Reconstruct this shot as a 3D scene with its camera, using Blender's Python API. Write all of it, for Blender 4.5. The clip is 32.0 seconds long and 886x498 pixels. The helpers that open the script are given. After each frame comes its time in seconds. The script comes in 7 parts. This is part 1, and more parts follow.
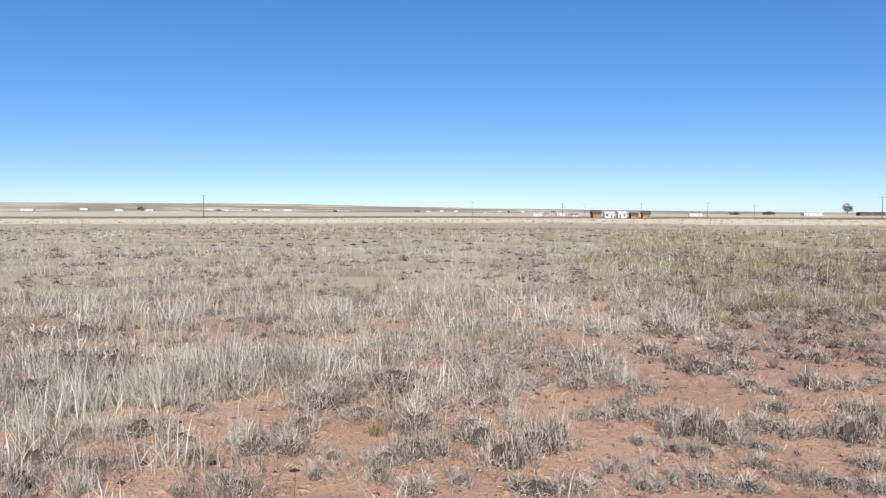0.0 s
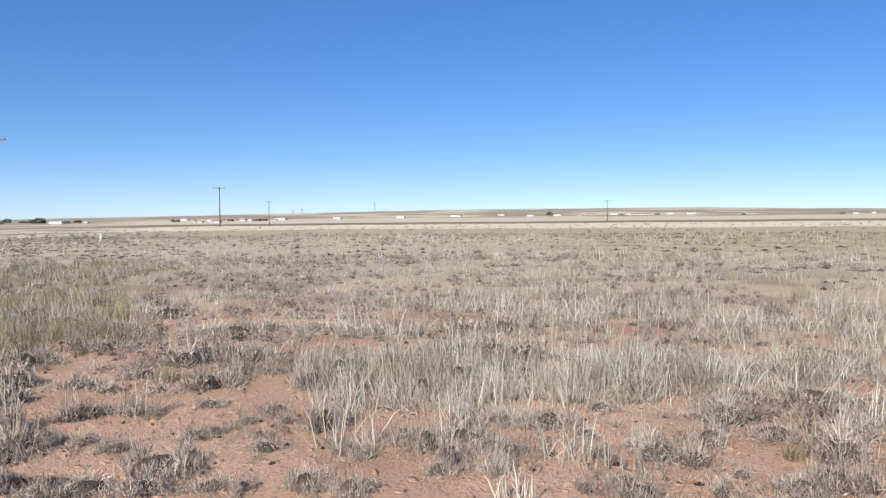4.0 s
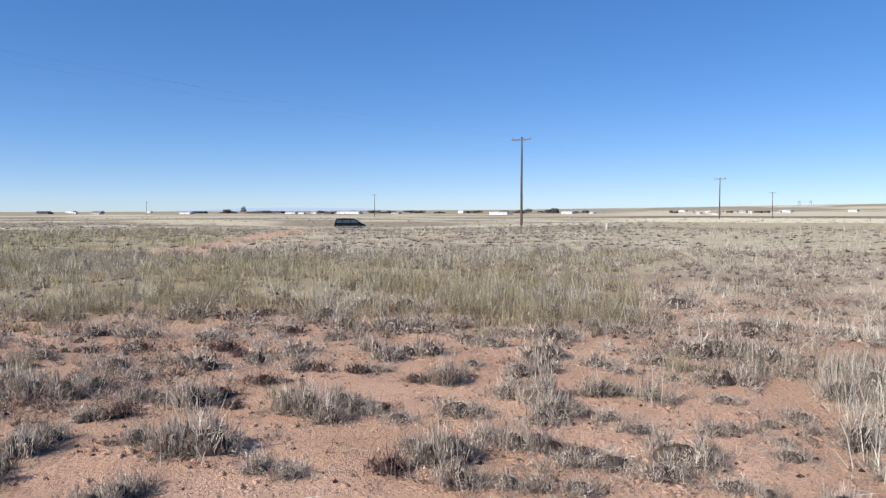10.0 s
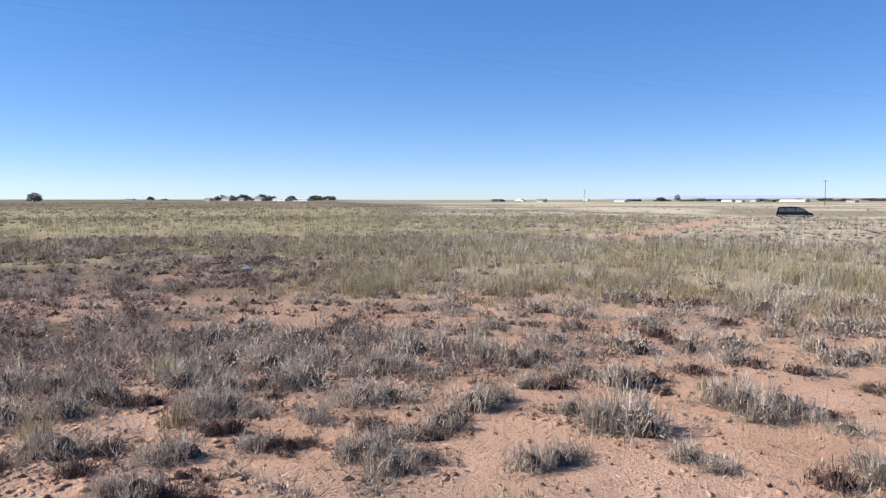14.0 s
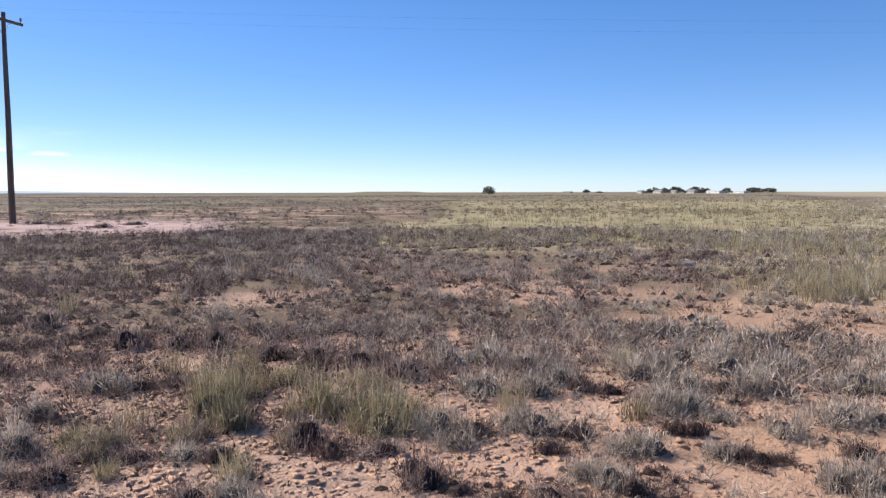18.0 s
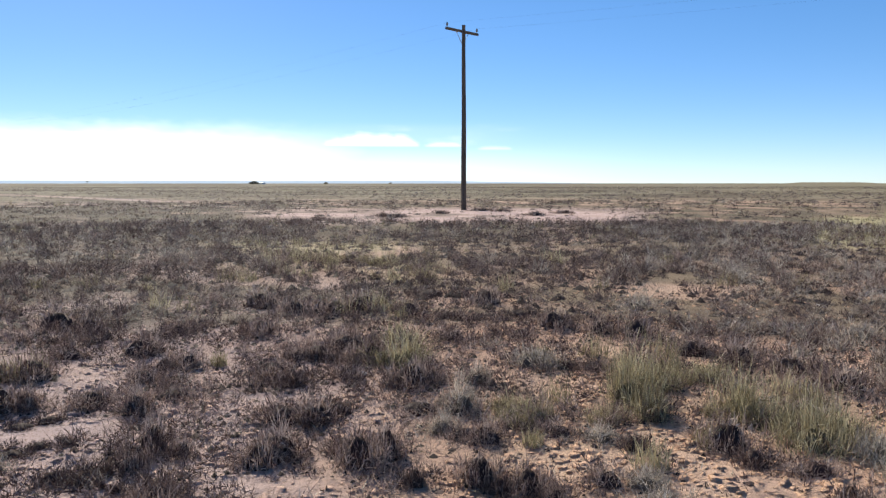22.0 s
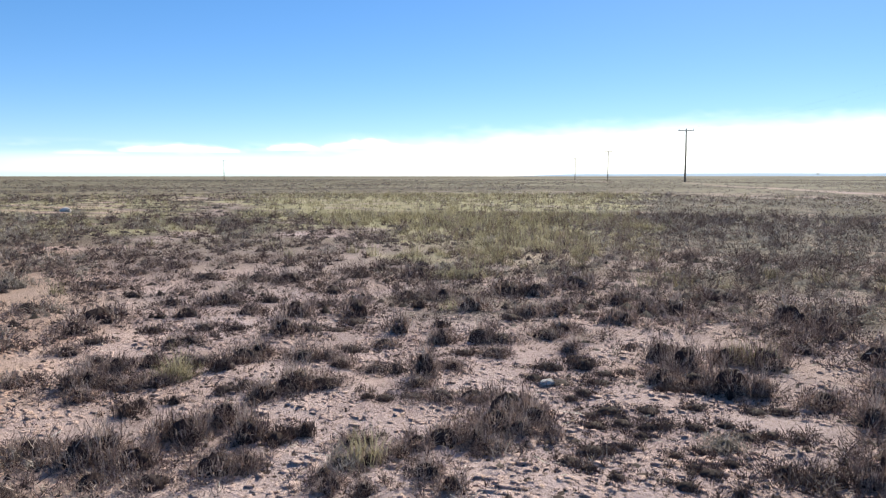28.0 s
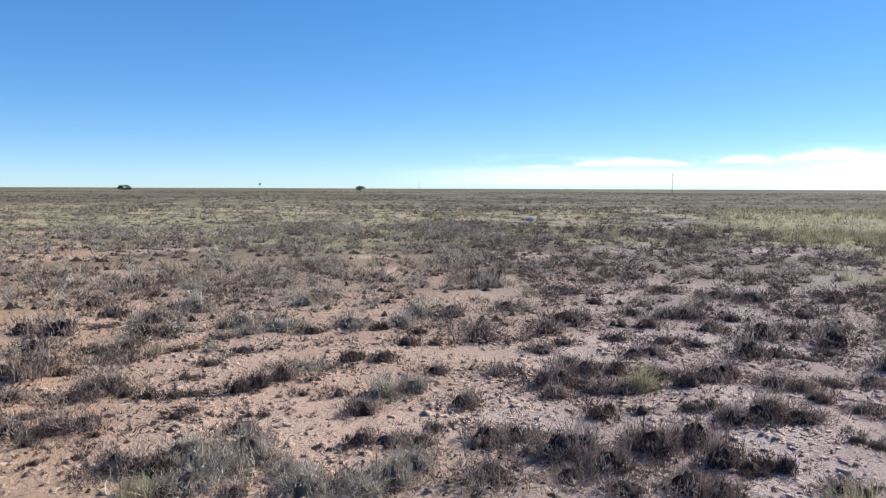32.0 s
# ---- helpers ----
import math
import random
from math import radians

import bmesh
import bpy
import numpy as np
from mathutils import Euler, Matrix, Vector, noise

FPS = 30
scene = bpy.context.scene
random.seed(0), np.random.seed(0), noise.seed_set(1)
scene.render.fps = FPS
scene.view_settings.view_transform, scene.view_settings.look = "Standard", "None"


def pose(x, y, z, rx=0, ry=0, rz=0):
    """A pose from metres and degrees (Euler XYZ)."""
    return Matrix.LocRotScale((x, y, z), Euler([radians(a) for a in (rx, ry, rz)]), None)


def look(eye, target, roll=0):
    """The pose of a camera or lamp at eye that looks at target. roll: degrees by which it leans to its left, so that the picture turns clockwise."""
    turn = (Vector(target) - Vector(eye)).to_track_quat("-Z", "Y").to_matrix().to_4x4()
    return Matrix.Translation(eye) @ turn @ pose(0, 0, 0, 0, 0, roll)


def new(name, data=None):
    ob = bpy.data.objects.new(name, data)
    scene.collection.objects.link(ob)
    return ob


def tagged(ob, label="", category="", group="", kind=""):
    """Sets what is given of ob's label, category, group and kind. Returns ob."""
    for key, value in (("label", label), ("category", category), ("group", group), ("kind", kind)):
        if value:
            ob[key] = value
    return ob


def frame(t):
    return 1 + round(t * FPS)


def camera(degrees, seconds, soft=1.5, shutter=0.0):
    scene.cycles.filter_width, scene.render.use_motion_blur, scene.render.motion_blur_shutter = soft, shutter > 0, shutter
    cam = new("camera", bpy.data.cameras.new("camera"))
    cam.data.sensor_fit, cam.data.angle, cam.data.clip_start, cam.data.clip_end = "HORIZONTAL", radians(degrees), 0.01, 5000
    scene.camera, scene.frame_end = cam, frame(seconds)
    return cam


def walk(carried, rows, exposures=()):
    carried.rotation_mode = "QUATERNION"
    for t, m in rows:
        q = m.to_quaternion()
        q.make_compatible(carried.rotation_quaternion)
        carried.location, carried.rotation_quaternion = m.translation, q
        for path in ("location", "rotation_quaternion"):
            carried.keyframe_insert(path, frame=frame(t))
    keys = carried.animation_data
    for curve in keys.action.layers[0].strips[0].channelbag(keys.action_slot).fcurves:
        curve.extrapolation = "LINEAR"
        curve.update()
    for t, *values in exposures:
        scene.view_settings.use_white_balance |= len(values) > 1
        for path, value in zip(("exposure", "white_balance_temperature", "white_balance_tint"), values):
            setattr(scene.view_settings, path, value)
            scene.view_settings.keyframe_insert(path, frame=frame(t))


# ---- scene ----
# camera and walk: seconds, x, y, z, tilt, lean, heading
cam = camera(60.07, 32.0, soft=1.3)
PATH = [
    (0.0, 0.084, 0.270, 1.552, 87.256, -0.076, 7.096),
    (0.5, 0.110, 0.268, 1.557, 87.330, 0.330, 10.895),
    (1.0, 0.114, 0.266, 1.558, 87.445, 0.597, 14.095),
    (1.5, 0.105, 0.258, 1.559, 87.563, 0.561, 17.904),
    (2.0, 0.100, 0.250, 1.559, 87.852, 0.353, 21.627),
    (2.5, 0.098, 0.249, 1.561, 87.939, 0.370, 25.135),
    (3.0, 0.090, 0.253, 1.563, 87.840, 0.785, 29.146),
    (3.5, 0.074, 0.256, 1.558, 87.862, 0.676, 33.148),
    (4.0, 0.070, 0.257, 1.559, 87.686, 0.556, 36.516),
    (4.5, 0.067, 0.256, 1.554, 87.648, 0.842, 39.453),
    (6.5, -0.039, 0.235, 1.545, 87.934, 0.584, 48.645),
    (7.0, -0.070, 0.208, 1.548, 87.959, 0.809, 52.447),
    (7.5, -0.093, 0.191, 1.546, 87.877, 0.939, 55.639),
    (8.0, -0.105, 0.174, 1.549, 87.848, 0.496, 58.290),
    (8.5, -0.115, 0.156, 1.545, 87.436, 0.485, 61.395),
    (9.0, -0.122, 0.145, 1.547, 87.571, 0.916, 64.273),
    (9.5, -0.124, 0.150, 1.546, 87.442, 0.752, 67.649),
    (10.0, -0.114, 0.159, 1.551, 87.221, 0.015, 72.495),
    (10.5, -0.113, 0.172, 1.553, 86.725, 0.386, 76.709),
    (11.0, -0.111, 0.166, 1.556, 86.813, 0.041, 80.522),
    (11.5, -0.119, 0.152, 1.555, 86.752, 0.274, 84.140),
    (12.0, -0.123, 0.142, 1.550, 86.615, 0.527, 87.507),
    (12.5, -0.109, 0.141, 1.547, 86.781, 0.395, 91.717),
    (13.0, -0.116, 0.142, 1.540, 86.603, 0.768, 95.684),
    (13.5, -0.113, 0.154, 1.535, 86.339, 0.350, 99.886),
    (15.5, -0.061, 0.036, 1.548, 86.176, -0.115, 115.468),
    (16.0, -0.057, -0.012, 1.549, 85.545, -0.135, 119.040),
    (16.5, -0.043, -0.059, 1.555, 85.521, 0.087, 122.726),
    (17.0, -0.033, -0.115, 1.554, 85.702, 0.228, 126.185),
    (17.5, -0.050, -0.141, 1.552, 85.744, 0.367, 130.245),
    (18.0, -0.084, -0.132, 1.546, 85.789, 0.127, 135.441),
    (18.5, -0.099, -0.115, 1.550, 85.488, -0.254, 140.118),
    (19.0, -0.113, -0.110, 1.553, 85.438, -0.476, 143.954),
    (19.5, -0.117, -0.109, 1.552, 85.517, -0.013, 147.592),
    (20.0, -0.112, -0.110, 1.553, 85.102, -0.279, 150.615),
    (20.5, -0.112, -0.115, 1.552, 84.820, 0.036, 154.437),
    (21.0, -0.110, -0.112, 1.549, 84.851, 0.011, 158.202),
    (21.5, -0.096, -0.133, 1.550, 85.038, -0.346, 162.297),
    (22.0, -0.073, -0.159, 1.546, 85.125, 0.013, 166.289),
    (22.5, -0.043, -0.173, 1.544, 84.730, -0.163, 170.272),
    (23.0, 0.004, -0.187, 1.550, 84.802, -0.319, 174.497),
    (23.5, 0.060, -0.190, 1.553, 84.936, -0.027, 178.894),
    (24.0, 0.114, -0.195, 1.554, 85.140, -0.065, 182.679),
    (24.5, 0.157, -0.223, 1.545, 84.981, 0.193, 186.947),
    (25.0, 0.150, -0.251, 1.540, 84.880, 0.177, 193.249),
    (25.5, 0.092, -0.266, 1.543, 84.451, -0.146, 199.366),
    (27.5, 0.067, -0.269, 1.545, 84.656, -0.038, 213.713),
    (28.0, 0.082, -0.262, 1.548, 84.592, 0.012, 217.063),
    (28.5, 0.094, -0.268, 1.540, 84.441, 0.323, 220.682),
    (29.0, 0.092, -0.261, 1.538, 84.460, 0.819, 225.115),
    (29.5, 0.096, -0.255, 1.542, 84.720, 0.466, 229.658),
    (30.0, 0.123, -0.238, 1.543, 84.933, 0.772, 234.361),
    (30.5, 0.159, -0.212, 1.547, 84.607, 0.734, 238.857),
    (31.0, 0.193, -0.195, 1.546, 84.857, 0.096, 242.310),
    (31.5, 0.214, -0.161, 1.547, 85.197, -0.114, 246.205),
    (32.0, 0.252, -0.132, 1.545, 85.516, -0.208, 249.514),
]
EXPOSURES = [(0.0, 0.41, 6530, 12), (9.0, 0.42, 6470, 12), (13.0, 0.57, 6530, 12), (16.0, 0.7, 6800, 14), (18.0, 0.7, 6800, 14), (20.0, 0.65, 6950, 12), (22.0, 0.65, 7020, 6), (25.0, 0.68, 7040, 4), (28.0, 0.68, 6900, 4), (32.0, 0.62, 6300, 1)]
walk(cam, [(p[0], pose(*p[1:])) for p in PATH], EXPOSURES)

# world, sun -------------------------------------------------------------
SUN_AZ, SUN_EL = 192.0, 34.0          # degrees, counter-clockwise from +y, and up
world = bpy.data.worlds.new("sky")
scene.world = world
world.use_nodes = True
wn = world.node_tree.nodes
sky = wn.new("ShaderNodeTexSky")
sky.sky_type, sky.sun_disc = "NISHITA", False
sky.sun_elevation, sky.sun_rotation = radians(SUN_EL), radians(360 - SUN_AZ)
sky.altitude, sky.air_density, sky.dust_density, sky.ozone_density = 3000, 0.85, 0.8, 2.0
clear = wn.new("ShaderNodeHueSaturation")
clear.inputs["Saturation"].default_value = 1.5
even = wn.new("ShaderNodeGamma")                    # high desert: the horizon is less white than the model's
even.inputs["Gamma"].default_value = 0.68
cool = wn.new("ShaderNodeMix")                      # thin dry upland air: a touch more violet than the model's
cool.data_type, cool.blend_type = "RGBA", "MULTIPLY"
cool.inputs[0].default_value, cool.inputs[7].default_value = 1.0, (0.88, 0.965, 1.17, 1)
wn["Background"].inputs["Strength"].default_value = 0.154
world.node_tree.links.new(sky.outputs[0], even.inputs["Color"])
world.node_tree.links.new(even.outputs[0], clear.inputs["Color"])
world.node_tree.links.new(clear.outputs[0], cool.inputs[6])
world.node_tree.links.new(cool.outputs[2], wn["Background"].inputs["Color"])
sun = new("sun", bpy.data.lights.new("sun", "SUN"))
sun.data.energy, sun.data.angle, sun.data.color = 5.0, radians(0.55), (1.0, 0.95, 0.88)
sa, se = radians(SUN_AZ), radians(SUN_EL)
sun.matrix_world = look((-math.sin(sa) * math.cos(se) * 50, math.cos(sa) * math.cos(se) * 50, math.sin(se) * 50), (0, 0, 0))


# small tools --------------------------------------------------------------
def polar(az, d):
    """x, y of a point d metres off, az degrees counter-clockwise from +y."""
    return -math.sin(radians(az)) * d, math.cos(radians(az)) * d


def vnoise(x, y, size, seed=0):
    """Smooth value noise in 0..1 on arrays."""
    x, y = np.asarray(x, float) / size + seed * 17.3, np.asarray(y, float) / size - seed * 9.1
    xi, yi = np.floor(x), np.floor(y)
    u, v = x - xi, y - yi
    u, v = u * u * (3 - 2 * u), v * v * (3 - 2 * v)

    def h(a, b):
        s = np.sin(a * 127.1 + b * 311.7 + seed * 74.7) * 43758.5453
        return s - np.floor(s)
    return (h(xi, yi) * (1 - u) + h(xi + 1, yi) * u) * (1 - v) + (h(xi, yi + 1) * (1 - u) + h(xi + 1, yi + 1) * u) * v


def fbm(x, y, size, seed=0):
    return (vnoise(x, y, size, seed) * 4 + vnoise(x, y, size / 2.1, seed + 1) * 2 + vnoise(x, y, size / 4.3, seed + 2)) / 7


def ramp(v, a, b):
    s = np.clip((v - a) / (b - a), 0, 1)
    return s * s * (3 - 2 * s)


def azimuth(x, y):
    """Degrees counter-clockwise from +y, in -80..280."""
    return (np.degrees(np.arctan2(-x, y)) + 80) % 360 - 80


# materials ---------------------------------------------------------------
def material(name, rough=0.9, metal=0.0, spec=0.3):
    m = bpy.data.materials.new(name)
    m.use_nodes = True
    b = m.node_tree.nodes["Principled BSDF"]
    b.inputs["Roughness"].default_value, b.inputs["Metallic"].default_value = rough, metal
    b.inputs["Specular IOR Level"].default_value = spec
    return m, m.node_tree.nodes, m.node_tree.links, b


def worn(name, dark, light, scale=3.0, rough=0.85, metal=0.0, bump=0.3, stretch=(1, 1, 1), spec=0.3):
    """Two tones mixed by coarse and fine noise, with relief."""
    m, n, l, b = material(name, rough, metal, spec)
    co, mp = n.new("ShaderNodeTexCoord"), n.new("ShaderNodeMapping")
    mp.inputs["Scale"].default_value = stretch
    l.new(co.outputs["Object"], mp.inputs["Vector"])
    a, f = n.new("ShaderNodeTexNoise"), n.new("ShaderNodeTexNoise")
    a.inputs["Scale"].default_value, f.inputs["Scale"].default_value = scale, scale * 11
    a.inputs["Detail"].default_value, f.inputs["Detail"].default_value = 4, 3
    l.new(mp.outputs[0], a.inputs["Vector"]), l.new(mp.outputs[0], f.inputs["Vector"])
    mx = n.new("ShaderNodeMath")
    mx.operation = "ADD"
    l.new(a.outputs[0], mx.inputs[0]), l.new(f.outputs[0], mx.inputs[1])
    r = n.new("ShaderNodeValToRGB")
    r.color_ramp.elements[0].position, r.color_ramp.elements[1].position = 0.35, 0.68
    r.color_ramp.elements[0].color, r.color_ramp.elements[1].color = (*dark, 1), (*light, 1)
    hv = n.new("ShaderNodeMath")
    hv.operation, hv.inputs[1].default_value = "MULTIPLY", 0.5
    l.new(mx.outputs[0], hv.inputs[0]), l.new(hv.outputs[0], r.inputs[0]), l.new(r.outputs[0], b.inputs["Base Color"])
    bp = n.new("ShaderNodeBump")
    bp.inputs["Strength"].default_value, bp.inputs["Distance"].default_value = bump, 0.02
    l.new(f.outputs[0], bp.inputs["Height"]), l.new(bp.outputs[0], b.inputs["Normal"])
    return m


def blade_material(name, stops, through_light=0.25):
    """Dry grass: tone of the clump and chance of the blade choose the colour; a little light comes through."""
    m, n, l, b = material(name, 0.8, 0.0, 0.1)
    at, ge = n.new("ShaderNodeAttribute"), n.new("ShaderNodeNewGeometry")
    at.attribute_name = "tone"
    mx = n.new("ShaderNodeMath")
    mx.operation, mx.inputs[1].default_value = "MULTIPLY_ADD", 0.55
    l.new(ge.outputs["Random Per Island"], mx.inputs[0]), l.new(at.outputs["Fac"], mx.inputs[2])
    r = n.new("ShaderNodeValToRGB")
    e = r.color_ramp.elements
    for _ in stops[2:]:
        e.new(0.5)
    for i, c in enumerate(stops):
        e[i].position, e[i].color = i / (len(stops) - 1), (*c, 1)
    l.new(mx.outputs[0], r.inputs[0]), l.new(r.outputs[0], b.inputs["Base Color"])
    tr, ms = n.new("ShaderNodeBsdfTranslucent"), n.new("ShaderNodeMixShader")
    ms.inputs[0].default_value = through_light
    l.new(r.outputs[0], tr.inputs["Color"]), l.new(b.outputs[0], ms.inputs[1]), l.new(tr.outputs[0], ms.inputs[2])
    l.new(ms.outputs[0], n["Material Output"].inputs["Surface"])
    return m


GRASS = {
    "grey": blade_material("grey_grass", [(0.05, 0.038, 0.03), (0.225, 0.18, 0.145), (0.455, 0.39, 0.318), (0.72, 0.62, 0.505)], 0.18),
    # same grass as grey, its backlit shade put into darker stops
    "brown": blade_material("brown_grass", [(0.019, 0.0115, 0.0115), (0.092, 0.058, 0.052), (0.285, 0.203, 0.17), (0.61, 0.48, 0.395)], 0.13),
    "straw": blade_material("straw_grass", [(0.17, 0.145, 0.105), (0.40, 0.365, 0.285), (0.64, 0.60, 0.48), (0.82, 0.79, 0.67)], 0.28),
    "dark": blade_material("dark_grass", [(0.033, 0.020, 0.018), (0.08, 0.052, 0.044), (0.17, 0.118, 0.10), (0.31, 0.225, 0.178)], 0.06),
    "yellow": blade_material("yellow_grass", [(0.07, 0.055, 0.032), (0.25, 0.207, 0.123), (0.46, 0.396, 0.25), (0.66, 0.58, 0.39)], 0.3),
}


def soil_material():
    """Red sandy soil; far off the cover of dry grass takes over by the attributes cover, straw and lush."""
    m, n, l, b = material("red_soil", 0.95, 0.0, 0.04)
    co = n.new("ShaderNodeTexCoord")

    def tex(scale, detail=5, rough=0.6):
        t = n.new("ShaderNodeTexNoise")
        t.inputs["Scale"].default_value, t.inputs["Detail"].default_value, t.inputs["Roughness"].default_value = scale, detail, rough
        l.new(co.outputs["Object"], t.inputs["Vector"])
        return t.outputs[0]

    def grade(fac, lo, hi, a, c):
        r = n.new("ShaderNodeValToRGB")
        r.color_ramp.elements[0].position, r.color_ramp.elements[1].position = lo, hi
        r.color_ramp.elements[0].color, r.color_ramp.elements[1].color = (*a, 1), (*c, 1)
        l.new(fac, r.inputs[0])
        return r.outputs[0]

    def mix(fac, a, c):
        x = n.new("ShaderNodeMix")
        x.data_type = "RGBA"
        l.new(fac, x.inputs[0]), l.new(a, x.inputs[6]), l.new(c, x.inputs[7])
        return x.outputs[2]

    def attr(name):
        a = n.new("ShaderNodeAttribute")
        a.attribute_name = name
        return a.outputs["Fac"]
    soil = grade(tex(0.55), 0.3, 0.7, (0.497, 0.302, 0.193), (0.662, 0.432, 0.303))
    cell = n.new("ShaderNodeTexVoronoi")
    cell.feature, cell.inputs["Scale"].default_value = "DISTANCE_TO_EDGE", 11.0
    warp, warped = n.new("ShaderNodeTexNoise"), n.new("ShaderNodeMix")
    warp.inputs["Scale"].default_value, warp.inputs["Detail"].default_value = 7.0, 3
    warped.data_type, warped.inputs[0].default_value = "VECTOR", 0.12
    l.new(co.outputs["Object"], warp.inputs["Vector"]), l.new(co.outputs["Object"], warped.inputs[4]), l.new(warp.outputs["Color"], warped.inputs[5])
    l.new(warped.outputs[1], cell.inputs["Vector"])
    litter = grade(tex(30, 4, 0.75), 0.56, 0.65, (0, 0, 0), (1, 1, 1))
    # pale crusted soil, with some of the sunward glare put into its colour
    soil = mix(attr("pale"), soil, grade(tex(0.8), 0.3, 0.7, (0.40, 0.29, 0.266), (0.575, 0.442, 0.413)))
    crack, seam = grade(cell.outputs["Distance"], 0.01, 0.05, (1, 1, 1), (0, 0, 0)), n.new("ShaderNodeMath")
    seam.operation = "MULTIPLY"
    l.new(crack, seam.inputs[0]), l.new(mix(attr("pale"), grade(tex(3), 0.0, 1.0, (0, 0, 0), (0, 0, 0)), grade(tex(3), 0.5, 0.6, (0, 0, 0), (1, 1, 1))), seam.inputs[1])
    soil = mix(seam.outputs[0], soil, grade(tex(9), 0.3, 0.7, (0.20, 0.13, 0.11), (0.30, 0.22, 0.20)))
    soil = mix(litter, soil, grade(tex(9), 0.3, 0.7, (0.17, 0.10, 0.07), (0.30, 0.22, 0.16)))
    # cover tone darkened: the shaded sides of standing grass are put into it
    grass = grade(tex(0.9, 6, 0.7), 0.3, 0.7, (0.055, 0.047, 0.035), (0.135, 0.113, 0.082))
    straw = grade(tex(0.35, 6, 0.7), 0.3, 0.7, (0.58, 0.51, 0.35), (0.80, 0.72, 0.52))
    lush = grade(tex(0.35, 6, 0.7), 0.3, 0.7, (0.23, 0.202, 0.112), (0.41, 0.366, 0.212))
    veg = mix(attr("lush"), mix(attr("straw"), grass, straw), lush)
    l.new(mix(attr("cover"), soil, veg), b.inputs["Base Color"])
    hs = n.new("ShaderNodeMath")
    hs.operation = "ADD"
    crust = n.new("ShaderNodeTexVoronoi")
    crust.inputs["Scale"].default_value, crust.inputs["Randomness"].default_value = 26, 1.0
    l.new(co.outputs["Object"], crust.inputs["Vector"])
    both = n.new("ShaderNodeMath")
    both.operation, both.inputs[1].default_value = "MULTIPLY_ADD", 0.22
    l.new(crust.outputs["Distance"], both.inputs[0]), l.new(tex(45, 6, 0.7), both.inputs[2])
    l.new(both.outputs[0], hs.inputs[0]), l.new(tex(11, 5, 0.65), hs.inputs[1])
    bp = n.new("ShaderNodeBump")
    bp.inputs["Strength"].default_value, bp.inputs["Distance"].default_value = 0.75, 0.038
    l.new(hs.outputs[0], bp.inputs["Height"]), l.new(bp.outputs[0], b.inputs["Normal"])
    return m


SOIL = soil_material()


# grass: height, spread of the foot, lean, blades near
SHAPE = {"grey": (0.15, 0.17, 0.9, 190), "straw": (0.38, 0.17, 0.78, 44), "dark": (0.095, 0.14, 0.95, 120), "yellow": (0.33, 0.13, 0.5, 80),
         "crumb": (0.03, 0.045, 1.2, 12), "brown": (0.145, 0.17, 0.9, 190)}


# where things grow: (az from, az to, metres from, metres to, clumps per square metre) ------
ZONES = {}
ZONES["straw"] = [(-13, 46, 8.0, 19, 13.0), (2, 34, 9.5, 17, 7.0), (18, 44, 5.0, 12, 2.2), (40, 62, 8.5, 18, 3.0), (62, 104, 12.5, 27, 9.0), (96, 114, 15, 28, 3.0),
              (-8, 44, 3.5, 8, 2.0), (40, 70, 3.5, 9, 0.6), (-25, 64, 13, 70, 5.0), (64, 108, 24, 110, 5.0)]
ZONES["yellow"] = [(58, 110, 11.0, 26, 12.0), (100, 113, 11.5, 28, 9.0), (88, 116, 28, 70, 9.0), (-26, -6, 14, 60, 6.0), (138, 146, 3.6, 8.5, 4.0), (145, 161, 4.3, 7.5, 8.0), (166, 180, 13.5, 21, 4.5),
               (204, 229, 26, 70, 18.0), (202, 221, 15, 27, 11.0), (234, 281, 22, 90, 1.5), (108, 134, 36, 150, 11.0), (112, 138, 21, 40, 5.0), (-20, 30, 34, 80, 1.0)]
ZONES["grey"] = [(-8, 44, 4.5, 13, 4.0), (56, 110, 27, 120, 6.0), (-24, 46, 3.5, 9, 4.2), (46, 108, 3.5, 13, 4.2), (104, 128, 3.4, 11, 9.0), (124, 152, 3.4, 26, 5.0), (244, 281, 3.5, 90, 6.5), (-26, 115, 20, 90, 2.2), (94, 135, 6.5, 16, 2.5),
             (-26, 64, 7, 20, 3.0), (40, 66, 8, 30, 3.0), (-28, -10, 8, 20, 2.0), (0, 18, 3.2, 8, 4.0), (104, 150, 8, 30, 3.0)]
# brown, the shade-darkened grass, goes mostly where it stands against the sun
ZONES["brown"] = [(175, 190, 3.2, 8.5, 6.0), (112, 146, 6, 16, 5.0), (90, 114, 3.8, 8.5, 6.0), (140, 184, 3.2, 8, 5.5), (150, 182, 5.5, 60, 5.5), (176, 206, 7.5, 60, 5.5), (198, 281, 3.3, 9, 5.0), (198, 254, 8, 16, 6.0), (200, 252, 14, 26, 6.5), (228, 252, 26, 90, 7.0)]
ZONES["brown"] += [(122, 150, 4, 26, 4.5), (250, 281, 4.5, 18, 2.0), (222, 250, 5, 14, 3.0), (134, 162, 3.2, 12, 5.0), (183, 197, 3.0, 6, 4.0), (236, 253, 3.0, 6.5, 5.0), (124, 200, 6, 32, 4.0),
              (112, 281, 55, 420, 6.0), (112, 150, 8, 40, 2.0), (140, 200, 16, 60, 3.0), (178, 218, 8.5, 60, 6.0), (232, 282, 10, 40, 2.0)]
